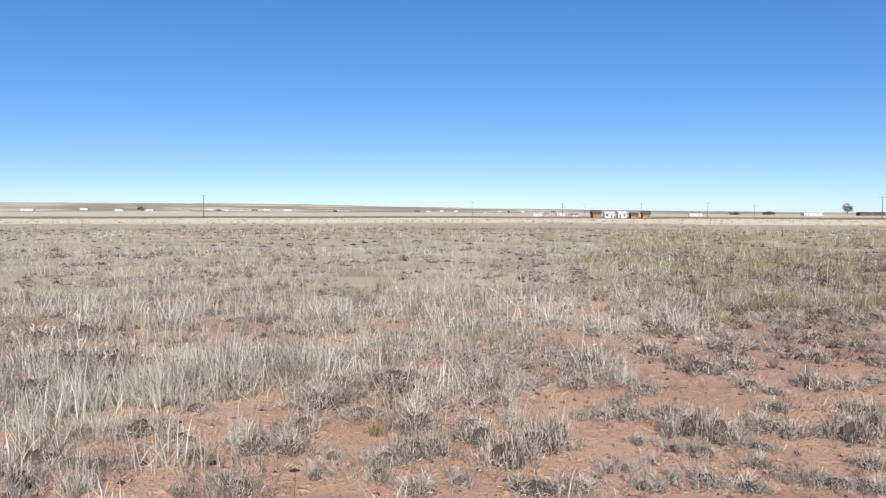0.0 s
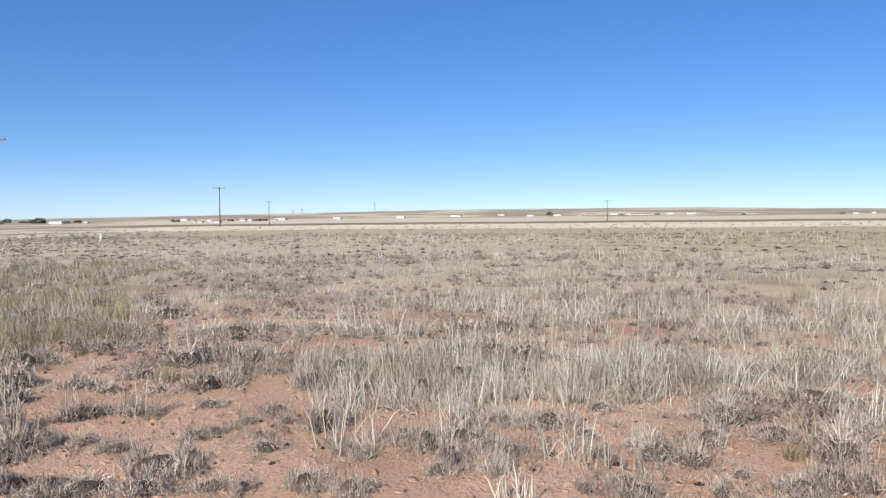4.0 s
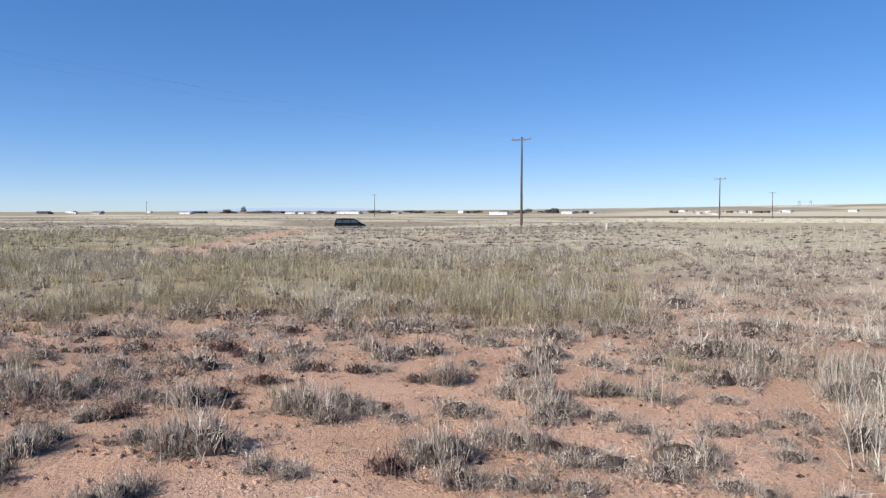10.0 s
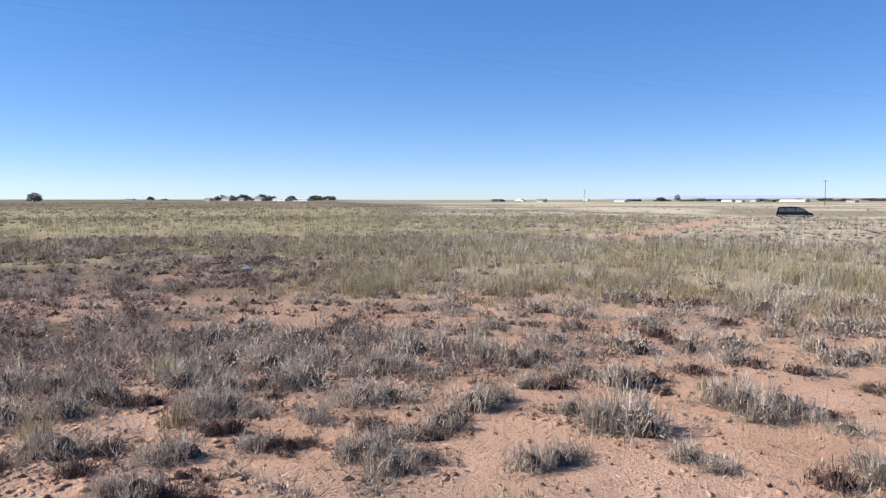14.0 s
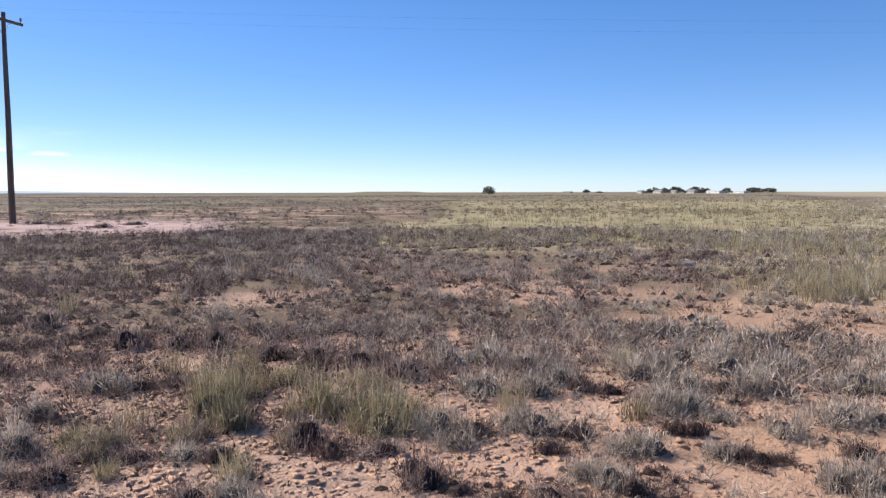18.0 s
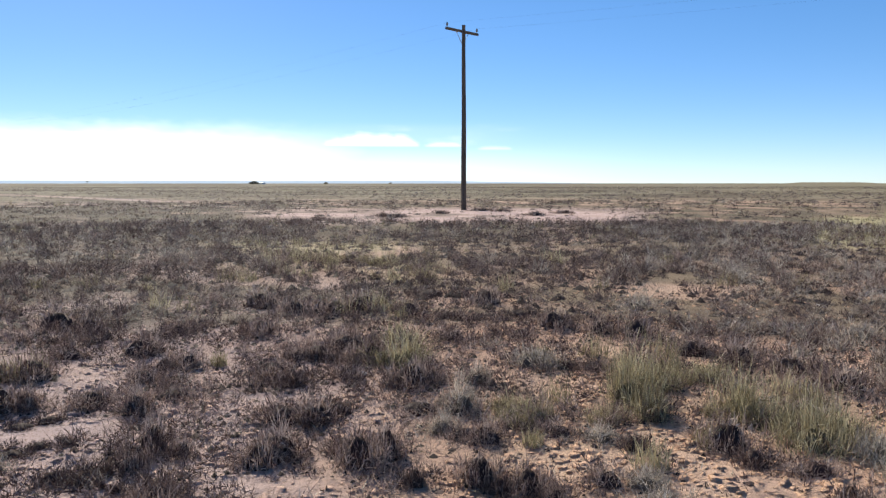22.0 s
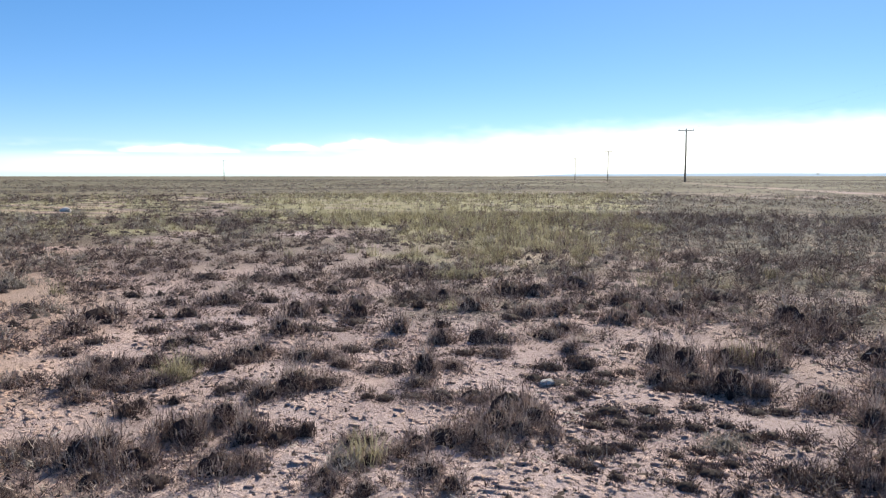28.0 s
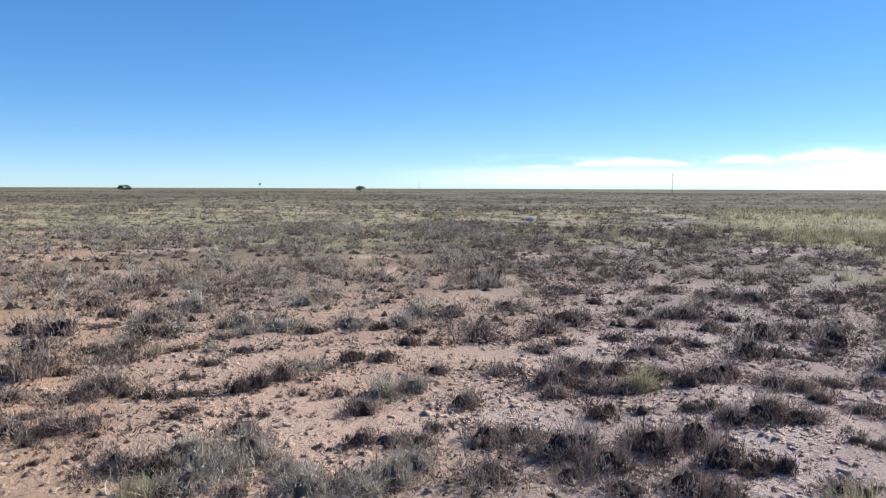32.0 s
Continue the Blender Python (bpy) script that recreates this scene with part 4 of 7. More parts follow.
TUFTS += [
    (-1.41, -5.11, 0.14, 0.19, "grey"), (-1.26, -4.57, 0.14, 0.09, "brown"), (-1.18, -4.73, 0.09, 0.11, "grey"), (-1.39, -4.47, 0.11, 0.11, "brown"), (-1.18, -3.88, 0.12, 0.18, "brown"), (-1.24, -3.74, 0.08, 0.12, "dark"), (-1.4, -3.74, 0.11, 0.14, "brown"),
    (-1.47, -3.56, 0.07, 0.09, "brown"), (-0.85, -3.95, 0.08, 0.12, "dark"), (-2.37, -6.21, 0.22, 0.17, "grey"), (-2.35, -6.37, 0.15, 0.11, "dark"), (-2.54, -6.08, 0.13, 0.08, "dark"), (-1.71, -5.79, 0.13, 0.14, "grey"), (-2.79, -5.97, 0.12, 0.09, "brown"),
    (-1.68, -4.67, 0.15, 0.07, "brown"), (-1.84, -4.49, 0.12, 0.07, "brown"), (-2.07, -4.32, 0.13, 0.08, "grey"), (-2.2, -4.15, 0.1, 0.12, "dark"), (-2.61, -5.03, 0.13, 0.36, "yellow"), (-2.62, -4.74, 0.12, 0.25, "yellow"),
]
TUFTS += [
    (-2.98, -5.27, 0.13, 0.23, "yellow"), (-2.29, -4.69, 0.1, 0.15, "yellow"), (-1.8, -3.67, 0.11, 0.1, "brown"), (-1.96, -3.59, 0.12, 0.09, "grey"), (-1.92, -3.35, 0.09, 0.08, "grey"), (-1.69, -4.91, 0.12, 0.15, "yellow"), (-1.87, -4.85, 0.1, 0.15, "yellow"),
    (-3.09, -8.7, 0.22, 0.12, "dark"), (-3.15, -7.79, 0.17, 0.21, "brown"), (-3.39, -7.97, 0.13, 0.12, "dark"), (-3.53, -7.44, 0.15, 0.15, "brown"), (-2.36, -10.43, 0.31, 0.12, "dark"), (-2.75, -10.18, 0.19, 0.12, "dark"), (-1.58, -11.46, 0.33, 0.09, "dark"),
    (-0.89, -9.34, 0.31, 0.22, "brown"), (-1.33, -9.59, 0.26, 0.2, "brown"), (-2.95, -9.59, 0.22, 0.26, "brown"), (-2.22, -8.68, 0.16, 0.1, "brown"), (-2.54, -8.55, 0.16, 0.05, "dark"), (-1.86, -9.33, 0.17, 0.14, "brown"),
]
TUFTS += [
    (-0.12, -10.03, 0.29, 0.25, "brown"), (-0.11, -8.15, 0.18, 0.2, "brown"), (-0.5, -9.42, 0.17, 0.18, "brown"), (-1.97, -7.46, 0.14, 0.11, "brown"), (-1.47, -7.61, 0.17, 0.15, "yellow"), (-2.67, -7.49, 0.17, 0.09, "brown"), (-3.81, -7.21, 0.18, 0.2, "brown"),
]
TUFTS += [
    (2.99, -5.95, 0.14, 0.07, "dark"), (3.08, -5.65, 0.16, 0.06, "dark"), (2.98, -5.25, 0.1, 0.05, "dark"), (2.79, -5.29, 0.16, 0.04, "dark"), (2.85, -5.82, 0.12, 0.08, "dark"), (2.62, -5.73, 0.09, 0.04, "dark"), (2.47, -5.84, 0.09, 0.04, "dark"),
    (2.53, -5.46, 0.12, 0.05, "dark"), (2.52, -4.97, 0.06, 0.04, "dark"), (2.5, -5.14, 0.09, 0.05, "dark"), (2.18, -4.87, 0.11, 0.04, "dark"), (2.25, -4.73, 0.07, 0.04, "dark"), (2.13, -4.54, 0.1, 0.05, "dark"), (2.01, -4.7, 0.09, 0.04, "dark"),
    (1.86, -4.73, 0.09, 0.05, "dark"), (1.98, -5.02, 0.11, 0.04, "dark"), (1.77, -4.81, 0.08, 0.04, "dark"), (1.83, -4.56, 0.07, 0.04, "dark"), (1.74, -5.25, 0.09, 0.04, "dark"), (1.6, -4.86, 0.08, 0.04, "dark"),
]
TUFTS += [
    (1.47, -5.04, 0.08, 0.04, "dark"), (1.32, -4.9, 0.1, 0.04, "dark"), (1.2, -5.01, 0.08, 0.04, "dark"), (1.04, -5, 0.07, 0.04, "dark"), (1.42, -5.47, 0.11, 0.04, "dark"), (1.27, -5.53, 0.09, 0.05, "dark"), (2.07, -5.64, 0.1, 0.05, "dark"),
    (1.91, -5.72, 0.12, 0.04, "dark"), (0.99, -4.43, 0.08, 0.07, "dark"), (0.85, -4.39, 0.09, 0.07, "dark"), (0.75, -4.46, 0.07, 0.06, "dark"), (1.96, -4.14, 0.12, 0.05, "dark"), (1.91, -4.24, 0.07, 0.04, "dark"), (1.82, -4.33, 0.08, 0.04, "dark"),
    (2.26, -4.21, 0.07, 0.08, "brown"), (2.29, -3.99, 0.02, 0.04, "dark"), (1.98, -3.91, 0.09, 0.04, "dark"), (1.65, -3.82, 0.06, 0.04, "dark"), (1.33, -3.92, 0.08, 0.04, "dark"), (1.84, -3.88, 0.06, 0.04, "dark"),
]
TUFTS += [
    (1.55, -4.36, 0.06, 0.04, "dark"), (1.46, -4.52, 0.07, 0.04, "dark"), (1.29, -4.17, 0.1, 0.04, "dark"), (1.39, -4.2, 0.06, 0.04, "dark"), (1.25, -4.39, 0.08, 0.04, "dark"), (1.09, -3.99, 0.04, 0.04, "dark"), (0.72, -4.26, 0.02, 0.04, "dark"),
    (0.65, -4.2, 0.04, 0.06, "dark"), (0.51, -4.24, 0.04, 0.06, "dark"), (2.71, -4.45, 0.17, 0.17, "brown"), (2.48, -4.43, 0.11, 0.12, "brown"), (2.57, -4.08, 0.14, 0.16, "brown"), (2.42, -4.12, 0.12, 0.1, "brown"), (2.42, -3.82, 0.12, 0.07, "brown"),
    (2.46, -6.47, 0.15, 0.19, "brown"), (2.19, -6.32, 0.17, 0.23, "brown"), (2.2, -5.82, 0.12, 0.13, "brown"), (1.98, -5.87, 0.16, 0.14, "brown"), (1.69, -5.87, 0.18, 0.26, "brown"), (1.51, -5.92, 0.1, 0.15, "brown"),
]
TUFTS += [
    (1.97, -6.72, 0.14, 0.17, "brown"), (1.69, -6.78, 0.2, 0.21, "brown"), (1.56, -7.53, 0.17, 0.11, "brown"), (1.08, -5.87, 0.16, 0.15, "brown"), (0.75, -5.59, 0.11, 0.17, "brown"), (0.97, -7.46, 0.19, 0.18, "brown"), (0.81, -6.49, 0.14, 0.13, "brown"),
    (0.7, -6.9, 0.11, 0.13, "brown"), (0.5, -6.88, 0.1, 0.15, "brown"), (0.55, -5.95, 0.15, 0.08, "brown"), (0.56, -6.36, 0.1, 0.07, "brown"), (0.77, -8.45, 0.12, 0.14, "brown"), (1.37, -8.12, 0.08, 0.12, "dark"), (1.54, -9.91, 0.15, 0.11, "dark"),
    (1.62, -8.68, 0.13, 0.2, "brown"), (2.03, -9.07, 0.23, 0.23, "brown"), (2.17, -8.3, 0.09, 0.08, "dark"), (1.89, -8.2, 0.09, 0.07, "dark"), (2.75, -8.78, 0.1, 0.06, "dark"), (3.52, -7.86, 0.16, 0.19, "brown"),
]
TUFTS += [
    (3.36, -7.81, 0.12, 0.16, "brown"), (3.94, -8.93, 0.18, 0.18, "brown"), (3.46, -8.57, 0.15, 0.16, "brown"), (3.18, -8.7, 0.23, 0.23, "brown"), (4.04, -8.36, 0.07, 0.12, "dark"), (3.85, -7.93, 0.09, 0.05, "dark"), (4.45, -8.53, 0.06, 0.07, "dark"),
    (3.72, -6.76, 0.19, 0.12, "brown"), (3.73, -7.08, 0.14, 0.12, "brown"), (3.22, -6.27, 0.1, 0.1, "brown"), (3.93, -6.26, 0.17, 0.11, "brown"), (3.65, -5.73, 0.14, 0.09, "brown"), (4.42, -7.24, 0.17, 0.08, "dark"), (4.42, -7.62, 0.12, 0.16, "brown"),
    (4.23, -7.92, 0.18, 0.18, "brown"), (2.83, -6.72, 0.07, 0.05, "dark"), (5.48, -8.88, 0.3, 0.24, "brown"), (5.1, -8.94, 0.22, 0.22, "brown"), (0.61, -4.56, 0.09, 0.16, "brown"), (0.54, -4.87, 0.11, 0.18, "brown"),
]
TUFTS += [
    (0.37, -4.69, 0.08, 0.11, "brown"), (0.42, -4, 0.1, 0.14, "brown"), (0.53, -3.95, 0.07, 0.07, "brown"), (0.35, -4.09, 0.03, 0.04, "dark"), (1.36, -4.65, 0.1, 0.09, "grey"), (5.04, -9.91, 0.32, 0.23, "brown"), (3.04, -9.99, 0.3, 0.18, "brown"),
]
TUFTS += [
    (3.94, -2.87, 0.16, 0.18, "brown"), (3.98, -3.17, 0.13, 0.18, "brown"), (3.63, -3.06, 0.1, 0.18, "brown"), (4.06, -2.86, 0.09, 0.14, "brown"), (3.38, -2.65, 0.13, 0.13, "brown"), (3.3, -2.78, 0.09, 0.1, "brown"), (3.77, -2.42, 0.13, 0.14, "brown"),
    (4.07, -2.42, 0.16, 0.16, "brown"), (4.08, -2.28, 0.12, 0.17, "brown"), (3.46, -2.32, 0.12, 0.08, "brown"), (3.73, -2.17, 0.13, 0.08, "brown"), (3.47, -3.13, 0.09, 0.08, "dark"), (3.43, -3.33, 0.06, 0.1, "dark"), (3.47, -3.24, 0.06, 0.08, "dark"),
    (4.24, -4, 0.17, 0.16, "brown"), (4.09, -4.12, 0.15, 0.07, "brown"), (4.24, -3.69, 0.13, 0.11, "brown"), (4.18, -3.55, 0.07, 0.05, "dark"), (3.56, -4.2, 0.12, 0.04, "dark"), (3.4, -4.32, 0.1, 0.04, "dark"),
]
TUFTS += [
    (3.23, -4.42, 0.14, 0.07, "brown"), (3.04, -4.52, 0.11, 0.09, "brown"), (3.68, -4.13, 0.07, 0.04, "dark"), (2.69, -3.73, 0.15, 0.11, "brown"), (2.76, -3.57, 0.08, 0.1, "brown"), (2.54, -3.84, 0.08, 0.11, "brown"), (2.45, -3.27, 0.11, 0.1, "brown"),
    (2.25, -3.2, 0.07, 0.09, "brown"), (2.74, -3.41, 0.06, 0.07, "brown"), (3.1, -3.39, 0.08, 0.07, "brown"), (3.05, -3.48, 0.04, 0.05, "dark"), (2.91, -3.11, 0.08, 0.09, "grey"), (2.87, -2.94, 0.07, 0.07, "brown"), (2.74, -2.85, 0.08, 0.08, "brown"),
    (2.56, -2.91, 0.06, 0.07, "brown"), (2.84, -3.25, 0.06, 0.07, "brown"), (4.66, -2.9, 0.07, 0.1, "dark"), (4.71, -3.03, 0.05, 0.08, "dark"), (4.58, -3.2, 0.05, 0.07, "dark"), (5.27, -2.91, 0.12, 0.09, "brown"),
]
TUFTS += [
    (5.47, -3.26, 0.09, 0.09, "brown"), (5.24, -3.24, 0.08, 0.07, "brown"), (5.15, -3.45, 0.12, 0.12, "brown"), (5.19, -3.63, 0.14, 0.17, "yellow"), (5.61, -3.17, 0.13, 0.15, "brown"), (5.63, -3.02, 0.12, 0.15, "brown"), (5.89, -3.55, 0.1, 0.13, "brown"),
    (5.75, -3.78, 0.12, 0.13, "brown"), (6.14, -3.53, 0.12, 0.1, "brown"), (5.14, -4.02, 0.15, 0.1, "dark"), (5.25, -4.32, 0.16, 0.15, "brown"), (5.27, -4.51, 0.11, 0.16, "brown"), (5.45, -4.06, 0.12, 0.07, "brown"), (5.57, -3.99, 0.09, 0.1, "brown"),
    (4.58, -3.62, 0.1, 0.05, "dark"), (4.51, -3.76, 0.06, 0.06, "dark"), (4.86, -4.64, 0.16, 0.11, "brown"), (4.72, -4.8, 0.1, 0.08, "brown"), (3.93, -4.76, 0.06, 0.09, "dark"), (3.72, -4.85, 0.11, 0.21, "brown"),
]
TUFTS += [
    (3.68, -5.16, 0.09, 0.07, "brown"), (4.09, -4.68, 0.11, 0.07, "brown"), (4.47, -4.68, 0.13, 0.08, "brown"), (3.56, -4.57, 0.12, 0.07, "brown"), (5.96, -5.37, 0.17, 0.2, "brown"), (6.56, -6.09, 0.21, 0.22, "brown"), (5.8, -5.62, 0.16, 0.07, "dark"),
    (5.58, -5.74, 0.13, 0.04, "dark"), (6.75, -6.7, 0.16, 0.1, "brown"), (6, -6.5, 0.21, 0.22, "brown"), (5.72, -6.16, 0.18, 0.05, "dark"), (5.02, -6.07, 0.13, 0.19, "brown"), (4.82, -5.17, 0.12, 0.06, "dark"), (4.71, -5.51, 0.15, 0.09, "brown"),
    (4.37, -5.91, 0.11, 0.19, "brown"), (4.13, -6.18, 0.15, 0.17, "brown"), (3.89, -5.61, 0.1, 0.06, "dark"), (8.25, -5.64, 0.14, 0.12, "dark"), (7.51, -5.31, 0.19, 0.13, "brown"), (7.03, -4.61, 0.12, 0.08, "dark"),
]
TUFTS += [
    (6.3, -4.33, 0.11, 0.08, "brown"), (6.26, -4.49, 0.15, 0.1, "brown"), (6.73, -4.98, 0.15, 0.08, "brown"), (6.35, -4.82, 0.06, 0.05, "dark"), (6.48, -5.2, 0.14, 0.06, "dark"), (7.95, -5.93, 0.17, 0.15, "brown"), (7.9, -6.15, 0.14, 0.15, "brown"),
    (7.09, -5.84, 0.13, 0.14, "brown"), (7.92, -4.51, 0.29, 0.21, "brown"), (7.56, -4.09, 0.23, 0.14, "brown"), (7.95, -4.75, 0.15, 0.14, "brown"), (6.95, -3.91, 0.11, 0.06, "dark"), (6.7, -3.56, 0.11, 0.09, "brown"), (9.23, -5.7, 0.15, 0.07, "dark"),
    (10.31, -5.7, 0.33, 0.16, "brown"), (7.4, -7.54, 0.18, 0.12, "dark"), (6.57, -7.05, 0.17, 0.1, "brown"), (6.26, -7.7, 0.16, 0.15, "brown"), (5.69, -7.23, 0.09, 0.1, "dark"), (5.85, -7.89, 0.13, 0.18, "brown"),
]
TUFTS += [
    (5.12, -7.44, 0.18, 0.19, "brown"), (7.55, -9.51, 0.29, 0.21, "brown"), (6.88, -9.79, 0.33, 0.25, "yellow"), (8.23, -8.97, 0.17, 0.15, "brown"), (8.48, -9.67, 0.13, 0.12, "dark"), (11.34, -7.06, 0.23, 0.11, "brown"), (8.77, -7.98, 0.28, 0.17, "brown"),
    (4.79, -6.47, 0.08, 0.09, "dark"), (9.17, -7.69, 0.26, 0.14, "brown"), (9.98, -7.4, 0.27, 0.13, "brown"), (11.61, -7.93, 0.25, 0.16, "brown"), (7.54, -6.52, 0.14, 0.09, "dark"),
]
TUFTS += [
    (4.68, 0.01, 0.15, 0.11, "brown"), (4.61, -0.12, 0.08, 0.12, "dark"), (4.76, 0.11, 0.09, 0.1, "brown"), (4.62, -0.3, 0.13, 0.14, "grey"), (4.47, -0.45, 0.12, 0.17, "grey"), (4.73, -0.6, 0.14, 0.16, "grey"), (5.15, -0.58, 0.11, 0.08, "brown"),
    (4.55, -0.66, 0.08, 0.05, "dark"), (4.9, -0.26, 0.12, 0.08, "grey"), (4.33, -0.27, 0.16, 0.11, "grey"), (4.15, -0.48, 0.08, 0.07, "brown"), (4.29, -0.13, 0.09, 0.07, "brown"), (4.12, -0.82, 0.15, 0.12, "grey"), (4.04, -1, 0.14, 0.1, "grey"),
    (4.37, -0.77, 0.09, 0.09, "grey"), (3.91, -1.1, 0.11, 0.07, "grey"), (4.05, -1.29, 0.11, 0.14, "grey"), (4.14, -1.43, 0.09, 0.12, "grey"), (3.91, -1.21, 0.05, 0.04, "dark"), (5.32, -1.43, 0.11, 0.13, "brown"),
]
TUFTS += [
    (5.68, -1.7, 0.15, 0.13, "grey"), (5.7, -1.95, 0.12, 0.14, "grey"), (4.68, -1.27, 0.11, 0.07, "dark"), (4.59, -1.4, 0.11, 0.07, "brown"), (4.51, -1.59, 0.1, 0.07, "brown"), (4.8, -1.79, 0.07, 0.05, "dark"), (6.19, -0.7, 0.11, 0.1, "dark"),
    (6.21, -0.85, 0.09, 0.1, "dark"), (6.4, -1.05, 0.12, 0.14, "brown"), (6.72, -1.32, 0.15, 0.08, "grey"), (6.71, -1.5, 0.09, 0.05, "dark"), (6.95, -1.77, 0.12, 0.12, "dark"), (6.79, -2.01, 0.12, 0.12, "dark"), (7.41, -2.43, 0.13, 0.1, "dark"),
    (6.28, -2.32, 0.09, 0.07, "brown"), (7.29, -2.69, 0.08, 0.05, "dark"), (8.53, -2.16, 0.17, 0.18, "grey"), (8.46, -2.7, 0.19, 0.18, "grey"), (8.91, -3.07, 0.17, 0.23, "grey"), (7.89, -2.72, 0.08, 0.06, "dark"),
]
TUFTS += [
    (8.34, -2.46, 0.11, 0.08, "dark"), (10.24, -0.59, 0.22, 0.25, "grey"), (10.46, -0.43, 0.15, 0.12, "dark"), (8.96, -0.82, 0.12, 0.06, "dark"), (9.02, -1.01, 0.18, 0.16, "grey"), (8.54, -1.02, 0.14, 0.1, "grey"), (8.62, -1.33, 0.2, 0.14, "grey"),
    (8.35, -1.65, 0.14, 0.08, "dark"), (8.39, -0.72, 0.12, 0.06, "dark"), (7.57, -0.86, 0.1, 0.08, "dark"), (7.19, -0.53, 0.09, 0.05, "dark"), (6.75, -0.33, 0.09, 0.04, "dark"), (7.83, -0.28, 0.08, 0.04, "dark"), (7.94, -0.43, 0.08, 0.04, "dark"),
    (10.34, -1.95, 0.23, 0.18, "grey"), (10.68, -2.26, 0.18, 0.12, "brown"), (12.15, -1.76, 0.17, 0.09, "dark"), (6.35, 0.13, 0.06, 0.05, "dark"), (6.23, -0.04, 0.09, 0.06, "dark"), (6.16, -0.23, 0.12, 0.05, "dark"),
]
TUFTS += [
    (6.19, -0.36, 0.1, 0.04, "dark"), (5.59, -0.22, 0.06, 0.04, "dark"), (5.71, -0.33, 0.06, 0.04, "dark"), (5.92, -1.13, 0.04, 0.04, "dark"), (5.82, -1.38, 0.04, 0.07, "brown"), (5.54, -0.69, 0.04, 0.04, "dark"), (5.51, -0.79, 0.04, 0.04, "dark"),
    (6.56, 0.33, 0.15, 0.1, "brown"), (6.37, 0.45, 0.16, 0.07, "brown"), (6.57, 0.21, 0.13, 0.14, "brown"), (5.66, 0.52, 0.1, 0.1, "brown"), (5.59, 0.34, 0.11, 0.11, "brown"), (5.56, 0.58, 0.05, 0.06, "dark"), (5.41, 0.26, 0.04, 0.04, "dark"),
    (5.66, 0.75, 0.11, 0.13, "brown"), (5.37, 0.64, 0.06, 0.05, "dark"), (7.19, 0.9, 0.17, 0.21, "brown"), (7.5, 0.79, 0.14, 0.14, "brown"), (7.22, 0.63, 0.07, 0.08, "dark"), (7.4, 1.08, 0.1, 0.12, "dark"),
]
TUFTS += [
    (8.08, 0.46, 0.11, 0.08, "dark"), (7.61, 0.31, 0.08, 0.07, "brown"), (7.55, 0.12, 0.1, 0.08, "brown"), (7.98, 0.17, 0.13, 0.14, "brown"), (8.39, 1, 0.17, 0.15, "brown"), (9.4, 1.24, 0.16, 0.14, "brown"), (9.11, 0.83, 0.18, 0.19, "brown"),
    (8.95, -0, 0.18, 0.15, "brown"), (8.67, -0.23, 0.12, 0.08, "dark"), (9.46, 0.47, 0.2, 0.04, "dark"), (10.22, 0.39, 0.14, 0.11, "dark"), (9.61, -0.06, 0.19, 0.14, "brown"), (12.71, 0.19, 0.27, 0.28, "brown"), (13.33, 1.18, 0.28, 0.07, "dark"),
    (11.2, 0.64, 0.23, 0.16, "brown"), (6.52, 0.9, 0.11, 0.09, "brown"), (6.02, 0.72, 0.1, 0.04, "dark"), (5.03, 0.34, 0.03, 0.04, "dark"), (4.99, 0.55, 0.03, 0.04, "dark"), (4.68, 0.17, 0.04, 0.05, "dark"),
]
TUFTS += [
    (7.42, -3.23, 0.23, 0.16, "brown"), (6, -2.79, 0.11, 0.09, "brown"), (11.28, -5.08, 0.27, 0.28, "grey"), (5.25, -2.16, 0.14, 0.12, "brown"), (4.45, -1.99, 0.14, 0.13, "brown"), (4.43, -2.19, 0.1, 0.11, "brown"), (3.91, -1.78, 0.14, 0.1, "brown"),
    (8.88, -3.48, 0.2, 0.17, "brown"), (9.05, -4.32, 0.22, 0.15, "brown"),
]

TUFTS += [(*polar(az, d), r, h, "brown") for az, d, r, h in ((169.8, 36, 0.55, 0.5), (170.6, 36.5, 0.4, 0.35), (163.2, 44, 0.45, 0.4), (161.9, 43, 0.4, 0.32), (166.5, 40, 0.35, 0.25), (159.5, 38, 0.4, 0.3), (175.5, 33, 0.4, 0.3), (157.2, 41, 0.5, 0.3))]


